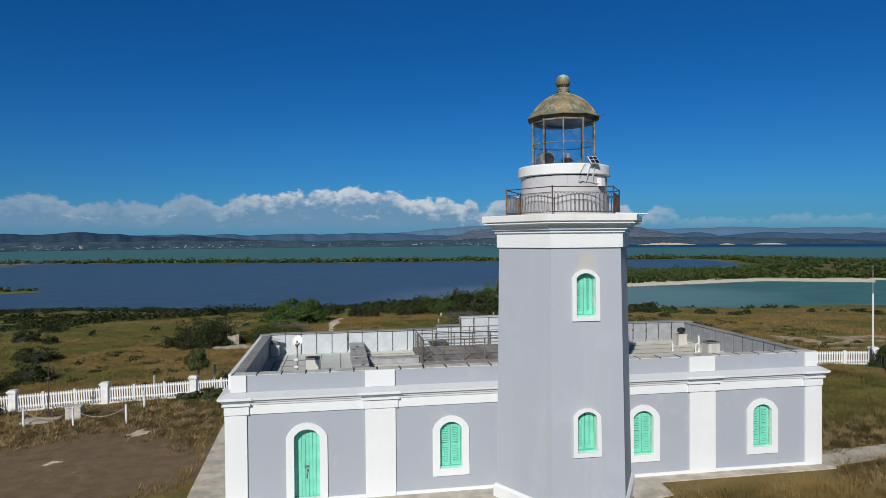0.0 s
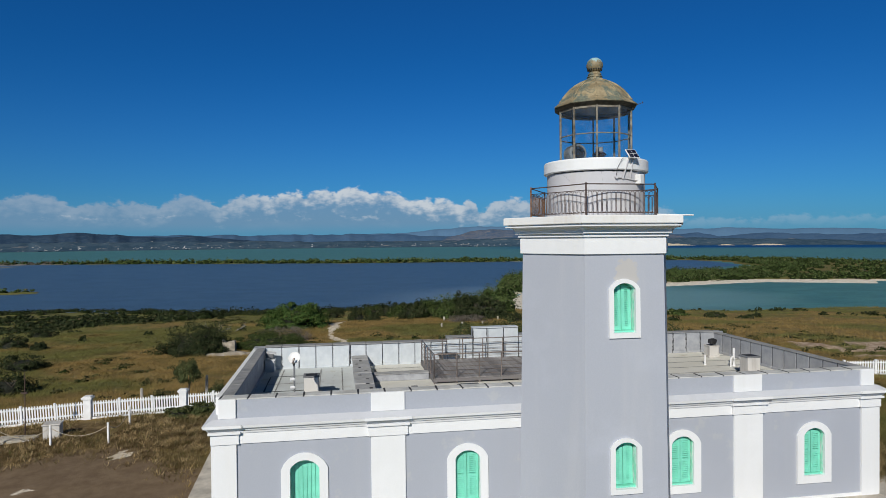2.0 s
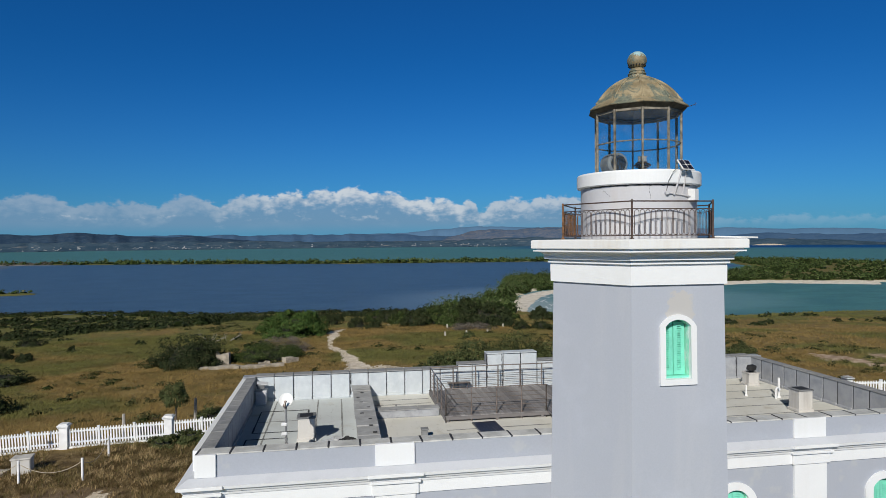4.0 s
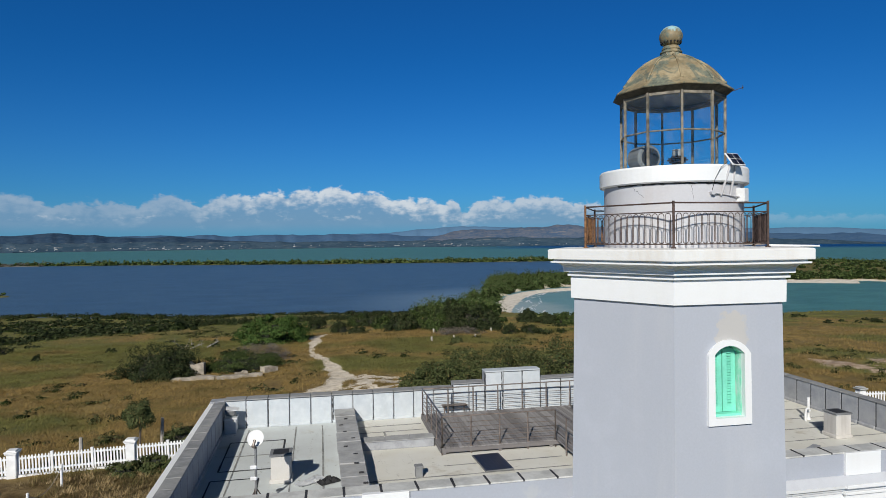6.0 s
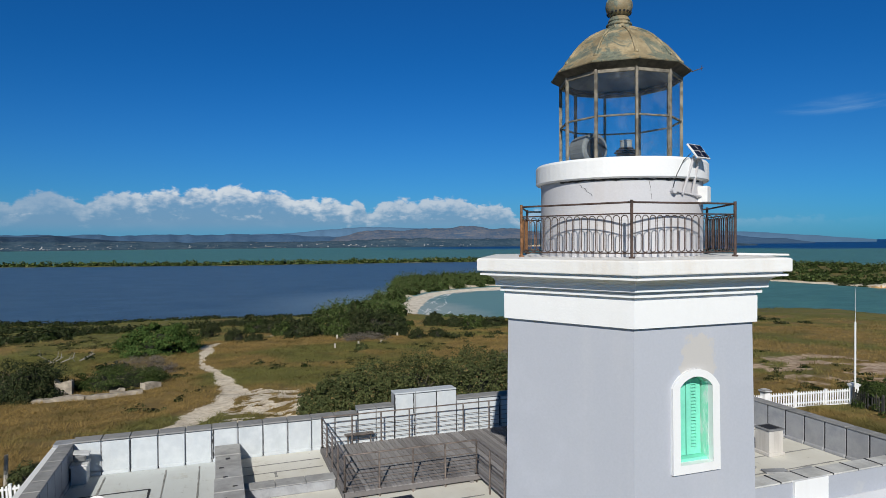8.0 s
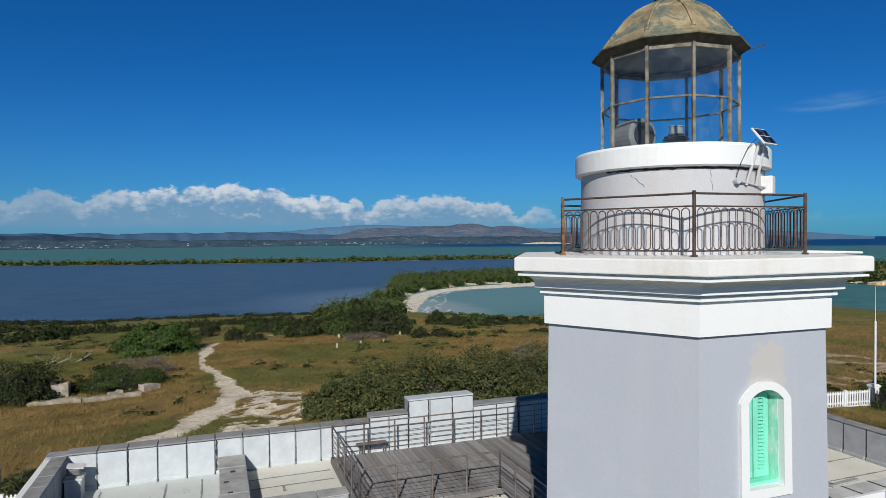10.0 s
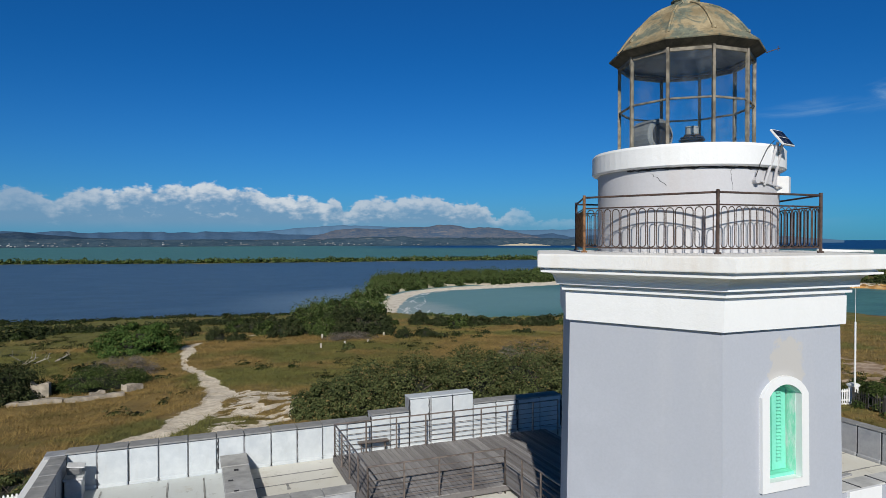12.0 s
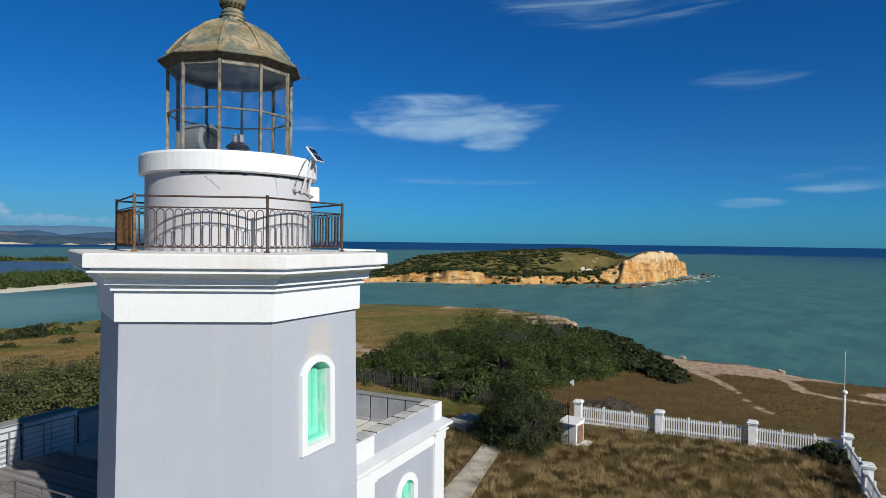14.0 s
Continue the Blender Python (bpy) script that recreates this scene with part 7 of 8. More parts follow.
for x, y, rx, ry, rz in ((74, 14.5, 5.0, 3.4, 1.5), (72, 9.5, 4.6, 3.0, 1.3), (67, 11, 5, 3.4, 1.9), (65.5, 6.0, 4.6, 3.0, 1.4), (60, 8.0, 4.6, 3.2, 2.0), (60.5, 3.4, 4.0, 2.6, 1.4), (55, 3.6, 4.2, 2.8, 1.7), (56, 0.4, 3.6, 2.3, 1.2), (51.5, -1.0, 3.2, 2.1, 1.1), (48.0, -2.6, 2.6, 1.7, 0.9), (45.5, -3.6, 1.9, 1.3, 0.7), (50, 1.6, 3.4, 2.3, 1.4)):
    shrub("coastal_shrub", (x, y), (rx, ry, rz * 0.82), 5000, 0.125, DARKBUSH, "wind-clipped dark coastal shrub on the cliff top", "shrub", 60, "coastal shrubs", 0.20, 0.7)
shrub("grey_scrub", (60, 12.2), (5.5, 2.6, 3.0), 6000, 0.16, DRYBUSH, "leafless grey scrub among the mesquite", "scrub", 40, thin=0.1, core=False)
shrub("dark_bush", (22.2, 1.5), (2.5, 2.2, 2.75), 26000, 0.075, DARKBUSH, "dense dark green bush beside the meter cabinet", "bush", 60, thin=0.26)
shrub("dark_bush", (26.0, -12.9), (0.9, 1.1, 0.9), 3500, 0.08, DARKBUSH, "dark low bush beside the fence corner", "bush", 40)
shrub("pale_scrub", (30.6, -1.4), (1.3, 1.8, 0.6), 2000, 0.12, DRYBUSH, "pale grey-green scrub outside the fence", "scrub", 40, thin=0.15, core=False)
# bushes in the field
shrub("green_bush", (-13.8, 66.0), (4.0, 3.2, 2.9), 20000, 0.10, BRIGHT, "round bright green bush in the grassland", "bush", 90, "field bushes", 0.2, 0.8)
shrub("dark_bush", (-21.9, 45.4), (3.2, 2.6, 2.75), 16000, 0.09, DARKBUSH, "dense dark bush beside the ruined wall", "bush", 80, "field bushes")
shrub("low_mesquite", (-15.4, 48.0), (3.9, 2.8, 1.35), 15000, 0.085, MESQUITE, "low feathery mesquite among the ruins", "bush", 60, "field bushes", thin=0.3)
shrub("dry_scrub", (-14.2, 54.2), (3.0, 1.9, 1.5), 6000, 0.14, DRYBUSH, "leafless grey scrub beside the path", "scrub", 50, "field bushes", thin=0.10, core=False)
for x, y, rx, rz in ((-9.1, 83.2, 1.4, 1.5), (-8.6, 92.0, 1.5, 1.4), (-5.4, 74.0, 1.7, 1.8), (-3.5, 70.4, 1.1, 1.2), (-42.7, 55.0, 1.5, 1.4), (-39.5, 53.5, 0.8, 0.9), (-31.5, 30.0, 1.7, 1.7), (-36.0, 42, 2.0, 1.3), (-46, 70, 2.0, 1.5), (-33, 25.5, 2.6, 1.5), (7.4, 58.4, 0.75, 0.65), (18.7, 65.2, 1.4, 1.15), (16.0, 65.2, 1.2, 1.2), (22.5, 50, 0.8, 0.6), (20.5, 33.5, 1.8, 1.5), (28.0, 36.0, 1.4, 1.3)):
    shrub("dark_bush", (x, y), (rx, rx * 0.9, rz * 0.92), 3200, 0.085, DARKBUSH if x < 5 or y > 60 else SEAGRAPE, "rounded dark scrub bush in the dry grass", "bush", 36, "field bushes")
# small tree and shrubs at the western fence
tree = thing("small_tree", "small leafy tree with a bare trunk behind the fence", "tree", (-17.3, 21.0, ground_z(-17.3, 21.0)))
bm = bmesh.new()
rod(bm, (0, 0, -0.2), (0.08, 0.0, 1.2), 0.07, 7, 0.05)
for a in range(5):
    rod(bm, (0.08, 0, 1.1), (0.08 + 0.4 * math.cos(a * 1.26), 0.4 * math.sin(a * 1.26), 1.9 + 0.1 * a), 0.035, 5, 0.012)
part("trunk", bm, BARK, tree)
p_, o_ = lumpy(5200, (0.66, 0.62, 0.66), 26, 0.42, -0.6)
v_, f_ = leaf_cards(p_ * np.array([1.0, 1.0, 1.15]) + np.array([0.0, 0, 1.85]), o_, 0.055, thin=0.6)
raw_mesh("crown", v_, f_, SEAGRAPE).parent = tree
for x, y, rx, rz in ((-15.3, 21.3, 1.1, 0.9), (-18.5, 19.6, 0.8, 0.6), (-28.8, 17.2, 1.6, 1.2), (-31.5, 16.0, 2.2, 1.5), (-15.8, 18.0, 1.0, 0.6), (-17.0, 17.6, 0.8, 0.5)):
    shrub("yard_shrub", (x, y), (rx, rx, rz), 4200, 0.055, SEAGRAPE if x > -20 else DARKBUSH, "low green shrub at the picket fence", "shrub", 30, "fence shrubs")


# woods along the shores: clumps of leaves, past counting
def woods(name, spots, mat, label, per=70, size=0.6, flat=1.0):
    vs, fs, n0 = [], [], 0
    arr = np.array(spots)
    for (x, y, r, h), z in zip(spots, land(arr[:, 0], arr[:, 1])):
        p, o = lumpy(per, (r, r, h), max(5, per // 9), 0.28)
        v, f = leaf_cards(p + np.array([x, y, max(z, SEA_Z)]), o, size * (0.5 + 0.12 * r), droop=0.5, thin=0.75)
        vs.append(v)
        fs.append(f + n0)
        n0 += len(v)
    raw_mesh(name, np.concatenate(vs), np.concatenate(fs), mat, "stuff", label, "trees")
    # dark balls that put the shade inside the crowns into colour
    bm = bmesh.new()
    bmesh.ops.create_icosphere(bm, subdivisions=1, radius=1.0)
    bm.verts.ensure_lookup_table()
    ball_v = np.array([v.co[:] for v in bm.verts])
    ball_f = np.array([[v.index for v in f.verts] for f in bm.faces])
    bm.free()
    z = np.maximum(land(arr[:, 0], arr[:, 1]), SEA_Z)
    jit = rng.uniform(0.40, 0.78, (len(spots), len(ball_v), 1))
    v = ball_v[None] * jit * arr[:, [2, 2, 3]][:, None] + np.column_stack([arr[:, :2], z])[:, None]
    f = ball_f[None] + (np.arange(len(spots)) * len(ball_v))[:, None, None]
    raw_mesh(name + "_understorey", v.reshape(-1, 3), f.reshape(-1, 3), UNDER, "stuff", "dark cores painted as shade inside the " + label.split(" ")[0] + " woods", "trees")


spots = []
for i in range(420):
    x = rng.uniform(-330, 62)
    y = np.interp(x, [-330, -180, -126, -64, -32, 5, 33, 62], [345, 330, 330, 304, 306, 298, 294, 318]) - 8 - abs(rng.normal(0, 12))
    spots.append((x, y, rng.uniform(2.5, 5.0), rng.uniform(0.8, 1.9)))
for i in range(150):
    x = rng.uniform(-260, -40)
    y = rng.uniform(150, 300)
    if fbm(np.array([x]), np.array([y]), 60.0, 3, 77)[0] > 0.52:
        spots.append((x, y, rng.uniform(2, 4.5), rng.uniform(1.5, 3.4)))
woods("shore_woods", spots, DARKBUSH, "dark band of shore scrub along the lagoon", 90, 0.34)
spots = []
X, Y = rng.uniform(35, 320, 6000), rng.uniform(225, 560, 6000)
S1, S2 = shore(X, Y, MAIN), shore(X, Y, FAR)
bay_side = np.interp(Y, [225, 260, 300, 320, 357, 375, 392, 400, 406, 414, 422], [60, 69, 79, 87, 104, 118, 139, 170, 201, 250, 286])
for x, y, a, b, c in zip(X, Y, S1, S2, bay_side):
    if max(a, b) > 5 and (x < c or y > 440) and len(spots) < 680:
        spots.append((x, y, rng.uniform(2.4, 6.6), rng.uniform(3.0, 8.0)))
for cx, cy, n, sp in ((40, 232, 26, 6), (48, 258, 50, 6)):
    for i in range(n):
        spots.append((rng.normal(cx, sp), rng.normal(cy, sp * 1.6), rng.uniform(2.2, 4.6), rng.uniform(1.8, 4.5)))
for i in range(70):
    x = rng.uniform(75, 180)
    y = np.interp(x, [70, 100, 135, 180], [250, 228, 170, 140]) + rng.normal(-6, 5)
    spots.append((x, y, rng.uniform(1.6, 2.8), rng.uniform(0.7, 1.4)))
woods("isthmus_woods", spots, MANGROVE, "green trees crowding the neck of land by the beach", 170, 0.33)
spots = []
X, Y = rng.uniform(180, 700, 9000), rng.uniform(300, 960, 9000)
S = shore(X, Y, FAR)
for x, y, s in zip(X, Y, S):
    if s > 17 and (s < 60 or rng.random() < 0.25) and not (x > 405 and y < 300) and len(spots) < 1500:
        spots.append((x, y, rng.uniform(4, 8), rng.uniform(3.5, 6.5)))
woods("mangrove_woods", spots, MANGROVE, "low mangrove woods beyond the bay", 48, 0.52)
spots = []
for i in range(900):
    x = rng.uniform(-1000, 520)
    y = np.interp(x, [-1150, -545, -278, -7, 166, 500], [1145, 1092, 1024, 941, 920, 888]) + rng.uniform(2, 30)
    if rng.random() < np.interp(x, [-600, -420, -260], [0.35, 0.45, 1.0]):
        spots.append((x, y, rng.uniform(4, 10), rng.uniform(3.5, 7.5)))
for i in range(26):
    spots.append((rng.uniform(-320, -212), rng.uniform(440, 460), rng.uniform(3, 5), rng.uniform(2, 4)))
woods("barrier_woods", spots, MANGROVE, "thin line of trees on the sand bar beyond the lagoon", 52, 0.8)
spots = []
X, Y = rng.uniform(410, 780, 7000), rng.uniform(45, 330, 7000)
for x, y, s, f in zip(X, Y, shore(X, Y, FAR), fbm(X, Y, 70.0, 3, 91)):
    if s > 5 and f > 0.44 + 0.07 * (x > 560) - 0.07 * (y > 150) and not (x > 668) and np.hypot((x - 548) / 22, (y - 122) / 13) > 1.2 and len(spots) < 2500:
        spots.append((x, y, rng.uniform(1.6, 6.5), rng.uniform(0.4, 1.5)))
for cx, cy, n in ((486, 172, 22), (540, 112, 26), (530, 104, 16), (462, 246, 16), (500, 150, 12), (513, 134, 26), (517, 136, 18), (530, 116, 26), (486, 163, 10), (563, 104, 22), (478, 176, 8)):
    for i in range(n):
        spots.append((cx + rng.normal(0, 5), cy + rng.normal(0, 6), rng.uniform(2, 4), rng.uniform(1.5, 3)))
woods("headland_scrub", spots, HEADSCRUB, "dark scrub over the headland", 34, 0.55)


# pale mud flats with dead mangroves at the western end of the sand bar
def mudflat(cx, cy, rx, ry, seed):
    ang = np.linspace(0, 2 * np.pi, 96, endpoint=False)
    rad = 0.55 + 0.9 * fbm(np.cos(ang) * 3 + seed, np.sin(ang) * 3 + seed, 1.0, 4, seed)
    ring = np.column_stack([cx + rx * rad * np.cos(ang), cy + ry * rad * np.sin(ang), np.full(96, SEA_Z + 0.13)])
    inner = np.column_stack([cx + 0.6 * (ring[:, 0] - cx), cy + 0.6 * (ring[:, 1] - cy), np.full(96, SEA_Z + 0.5)])
    v = np.concatenate([ring, inner, [[cx, cy, SEA_Z + 0.6]]])
    f = [(i, (i + 1) % 96, 96 + (i + 1) % 96) for i in range(96)] + [(i, 96 + (i + 1) % 96, 96 + i) for i in range(96)] + [(96 + i, 96 + (i + 1) % 96, 192) for i in range(96)]
    raw_mesh("ground_mudflat", v, f, MUD, "structure", "low pale mud flat at the edge of the lagoon", "mud flat", True)


MUD = material("pale_grey_mud", plain((0.24, 0.225, 0.20), 0.35, 0.05), 0.9, bump=0.02)
mudflat(-545, 1090, 130, 55, 3)
mudflat(-430, 1105, 60, 26, 8)
mudflat(-520, 960, 60, 26, 5)
spots = [(rng.normal(-520, 60), rng.normal(1090, 22), rng.uniform(3, 6), rng.uniform(2.5, 5.0)) for i in range(80)]
spots += [(rng.normal(-400, 40), rng.normal(1085, 10), rng.uniform(3, 5), rng.uniform(2.0, 4.0)) for i in range(30)]
woods("dead_mangroves", spots, DRYBUSH, "grey dead mangroves on the mud flats", 50, 0.6)

# scrub on the brow of the slope above the lagoon
spots = []
for i in range(330):
    x = rng.uniform(-190, 3) if i % 3 == 0 else rng.uniform(-75, 3)
    y = np.interp(x, [-190, -110, -62, -31, -27, -21, -15, -8, -2, 3], [150, 120, 99, 99, 108, 107, 120, 115, 109, 103]) + rng.uniform(-1, 9)
    if fbm(np.array([x]), np.array([y]), 9.0, 3, 83)[0] > 0.30:
        spots.append((x, y, rng.uniform(1.3, 3.0), rng.uniform(0.7, 1.8)))
for i in range(40):
    x, y = rng.uniform(-75, -14), rng.uniform(58, 118)
    spots.append((x, y, rng.uniform(0.5, 1.3), rng.uniform(0.3, 0.8)))
for i in range(46):
    x, y = rng.uniform(15, 95), rng.uniform(62, 120)
    spots.append((x, y, rng.uniform(0.5, 1.5), rng.uniform(0.3, 0.8)))
heath = []
for x, y in zip(rng.uniform(-55, 45, 900), rng.uniform(22, 100, 900)):
    n_ = fbm(np.array([x]), np.array([y]), 16.0, 3, 57)[0]
    if n_ > 0.48 and along(x, y, PATHWAY) > 2.0 and not (abs(x + 4) < 5 and y < 42) and len(heath) < 460:
        heath.append((x, y, rng.uniform(0.35, 1.15), rng.uniform(0.14, 0.42)))
woods("field_heath", heath, HEATH, "low olive heath scattered through the dry grass", 90, 0.14)
thick = []
for x, y in zip(rng.uniform(-215, -75, 260), rng.uniform(215, 280, 260)):
    if fbm(np.array([x]), np.array([y]), 30.0, 3, 88)[0] > 0.45:
        thick.append((x, y, rng.uniform(3.0, 6.0), rng.uniform(0.8, 2.2)))
woods("shore_thicket", thick, DARKBUSH, "dark thicket on the low ground beside the lagoon", 110, 0.5)
woods("brow_scrub", spots, DARKBUSH, "dark scrub along the brow of the slope", 170, 0.25)
for x, y, rx, rz in ((0.9, 86.5, 3.3, 2.5), (-1.6, 89, 2.4, 1.8), (3.0, 71.6, 2.5, 2.5), (5.6, 72.4, 2.9, 2.9), (7.7, 71.2, 2.2, 2.5), (9.7, 70.2, 2.3, 3.2), (12.0, 69.8, 2.6, 3.7), (13.9, 69.2, 1.8, 2.7), (10.5, 76, 3.8, 3.7), (6.0, 79, 3.4, 2.9), (14.5, 75, 3.0, 3.0), (2.0, 80, 2.6, 1.9),
                     (24.6, 84.5, 2.0, 2.1), (27.0, 81.5, 1.5, 1.5), (30.2, 81.2, 2.1, 1.8), (33.0, 79.6, 2.1, 1.4), (36.4, 78.0, 2.0, 1.25), (39.0, 75.0, 1.4, 1.2), (41.8, 75.6, 2.2, 1.75), (20.0, 86, 1.7, 1.2), (17.0, 82, 2.2, 1.9), (45.5, 75, 1.8, 1.0), (51, 73, 1.6, 0.8)):
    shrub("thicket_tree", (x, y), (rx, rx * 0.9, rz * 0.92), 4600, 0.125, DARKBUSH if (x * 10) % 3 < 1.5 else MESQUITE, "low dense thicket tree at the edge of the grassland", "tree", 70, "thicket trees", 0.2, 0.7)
shrub("grey_scrub", (9.6, 66.0), (3.6, 1.0, 1.1), 3500, 0.13, DRYBUSH, "leafless grey scrub before the thicket", "scrub", 30, thin=0.12, core=False)
# a heap of dead branches near the ruin
z = ground_z(-22.2, 63.5)
heap = thing("dead_branches", "heap of bleached dead branches in the grass", "branches", (-22.2, 63.5, z))
for i in range(9):
    bm = bmesh.new()
    a, s_ = random.uniform(-2.6, 0.9), random.uniform(-1.8, 1.8)
    tip = Vector((s_ + 1.4 * math.cos(a), 0.8 * math.sin(a), random.uniform(0.5, 1.1)))
    rod(bm, (s_, random.uniform(-.5, .5), 0.05), tip, 0.035, 5, 0.015)
    rod(bm, tip * 0.8 + Vector((s_ * 0.2, 0, 0)), tip + Vector((random.uniform(-.3, .3), 0.1, 0.45)), 0.02, 5, 0.008)
    part("branch", bm, GREYWOOD, heap)


# ---- grass ----
def _grass(k, p):
    def att(nm):
        return k.n("ShaderNodeAttribute", attribute_name=nm).outputs["Fac"]
    isl = k.n("ShaderNodeNewGeometry").outputs["Random Per Island"]
    mid = k.noise(k.scaled(p, (1, 1, 0)), 0.9, 5, 0.65)
    dry = k.mix(isl, (0.345, 0.240, 0.088), (0.440, 0.315, 0.128))
    grn = k.mix(isl, (0.205, 0.202, 0.064), (0.275, 0.265, 0.092))
    v = k.mix(att("green"), dry, grn)
    v = k.mix(k.math("MULTIPLY", k.step(k.noise(k.scaled(p, (0.22, 0.36, 0)), 1.0, 6, 0.7), 0.47, 0.62), 0.8), v, k.mix(isl, (0.135, 0.118, 0.044), (0.180, 0.155, 0.058)))
    v = k.mix(k.math("MULTIPLY", att("brown"), 0.9), v, k.mix(isl, (0.150, 0.098, 0.041), (0.215, 0.142, 0.062)))
    clump = k.noise(k.scaled(p, (1, 1, 0)), 1.3, 4, 0.6, 0.6)
    straw = k.mix(k.step(clump, 0.44, 0.56), k.mix(isl, (0.42, 0.30, 0.150), (0.68, 0.53, 0.30)), k.mix(isl, (0.080, 0.056, 0.026), (0.16, 0.112, 0.054)))
    straw = k.mix(k.math("MULTIPLY", k.step(k.noise(k.scaled(p, (1, 1, 0)), 0.42, 4, 0.6), 0.50, 0.62), 0.75), straw, k.mix(isl, (0.15, 0.125, 0.050), (0.26, 0.20, 0.088)))
    straw = k.mix(k.step(isl, 0.90, 0.94), straw, (0.10, 0.11, 0.035))
    return k.mix(k.math("MULTIPLY", att("straw"), 0.9), v, straw)


GRASS = material("dry_grass_blades", _grass, 0.9, spec=0.1)


def let_through(m, share):
    """Mixes a share of light passing through thin blades into a material."""
    t = m.node_tree
    b = [n for n in t.nodes if n.bl_idname == "ShaderNodeBsdfPrincipled"][0]
    o = [n for n in t.nodes if n.bl_idname == "ShaderNodeOutputMaterial"][0]
    tr = t.nodes.new("ShaderNodeBsdfTranslucent")
    t.links.new(b.inputs["Base Color"].links[0].from_socket, tr.inputs["Color"])
    mx = t.nodes.new("ShaderNodeMixShader")
    mx.inputs[0].default_value = share
    t.links.new(b.outputs[0], mx.inputs[1])
    t.links.new(tr.outputs[0], mx.inputs[2])
    t.links.new(mx.outputs[0], o.inputs[0])


let_through(GRASS, 0.42)


def tufts(name, xy, h, blades, spread, label, width=0.03, lie=1.7):
    n = len(xy)
    z = land(xy[:, 0], xy[:, 1])
    hh = h * rng.uniform(0.5, 1.3, n)
    root = np.repeat(np.column_stack([xy, z]), blades, 0)
    hb = np.repeat(hh, blades) * rng.uniform(0.6, 1.15, n * blades)
    a = rng.uniform(0, 2 * math.pi, n * blades)
    lean = rng.uniform(0.3, lie, n * blades) * hb
    base = root + np.column_stack([np.cos(a), np.sin(a), np.zeros_like(a)]) * (spread * rng.uniform(0, 0.6, n * blades))[:, None]
    w = np.column_stack([-np.sin(a), np.cos(a), np.zeros_like(a)]) * (width * rng.uniform(0.6, 1.4, n * blades))[:, None]
    tip = base + np.column_stack([np.cos(a) * lean + 0.12 * hb, np.sin(a) * lean, hb])
    base[:, 2] -= 0.04
    v = np.stack([base - w, base + w, tip], 1).reshape(-1, 3)
    ob = raw_mesh(name, v, np.arange(len(v)).reshape(-1, 3), GRASS, "stuff", label, "grass")
    zz = zones(xy[:, 0], xy[:, 1])
    for nm, val in (("brown", zz[3]), ("straw", zz[4]), ("green", zz[5])):
        at = ob.data.attributes.new(nm, "FLOAT", "POINT")
        at.data.foreach_set("value", np.repeat(val.astype(np.float32), blades * 3))


def scatter(n, x0, x1, y0, y1, clump=3.0, thr=0.42, seed=40):
    p = np.column_stack([rng.uniform(x0, x1, n), rng.uniform(y0, y1, n)])
    x, y = p[:, 0], p[:, 1]
    sand, rock, dirt, _, _, _ = zones(x, y)
    ok = (sand < 0.4) & (rock < 0.5) & (dirt < 0.35 + 0.5 * rng.random(n)) & (fbm(x, y, clump, 3, seed) > thr - 0.12 * rng.random(n)) & (shore(x, y, MAIN) > 2)
    ok &= ~((x > HX0 - 2.0) & (x < HX1 + 0.3) & (y > -1.2) & (y < HY1 + 0.3)) & (np.hypot(x, y) > 3.0)
    ok &= ~((x > 11) & (x < 20.8) & (y > 0.2 + (x - 11) * 0.16) & (y < 1.5 + (x - 11) * 0.16))
    ok &= ~((np.abs(x - 22.9) < 0.8) & (np.abs(y + 1.1) < 0.9)) & ~((np.abs(x - 23.1) < 1.2) & (np.abs(y - 5.0) < 1.0))
    return p[ok]


tufts("grass", scatter(34000, 2.5, 27, -14, 18, 1.4, 0.47), 0.23, 11, 0.34, "long dry grass in tangled tufts inside the fence", 0.012, 2.6)
tufts("grass", scatter(5200, 3, 27, -14, 17, 2.0, 0.50), 0.34, 26, 0.75, "tall straw-coloured grass lying in clumps inside the fence", 0.011, 2.4)
tufts("grass", scatter(16000, -42, -12, -6, 18.6, 2.0, 0.38), 0.22, 9, 0.34, "dry grass tufts in the western yard", 0.016)
tufts("grass", scatter(54000, -48, 36, 19, 75, 2.4, 0.34), 0.24, 7, 0.40, "long dry grassland of golden and olive tufts", 0.016, 2.8)
tufts("grass", scatter(15000, 36, 132, 17, 62, 3.0, 0.32), 0.30, 5, 0.5, "patchy dry grass on the low point", 0.03, 1.8)
tufts("grass", scatter(26000, -110, 110, 60, 125, 4.0, 0.34), 0.26, 5, 0.6, "dry grassland of golden and olive tufts", 0.03, 2.6)
tufts("grass", scatter(19000, 27.2, 72, -30, 19, 3.0, 0.30), 0.13, 6, 0.4, "short brown cliff-top grass", 0.022, 2.4)
tufts("grass", scatter(14000, -180, 150, 120, 285, 7.0, 0.38), 0.38, 4, 1.2, "rough grass running down to the shore", 0.10)

# ---- panels, joints and coping slabs of the roof parapets ----
def piece_mesh(name, lo, hi, mat, bev):
    bm = bmesh.new()
    box(bm, lo, hi, bev)
    bmesh.ops.recalc_face_normals(bm, faces=bm.faces)
    me = bpy.data.meshes.new(name)
    bm.to_mesh(me)
    bm.free()
    me.materials.append(mat)
    return me


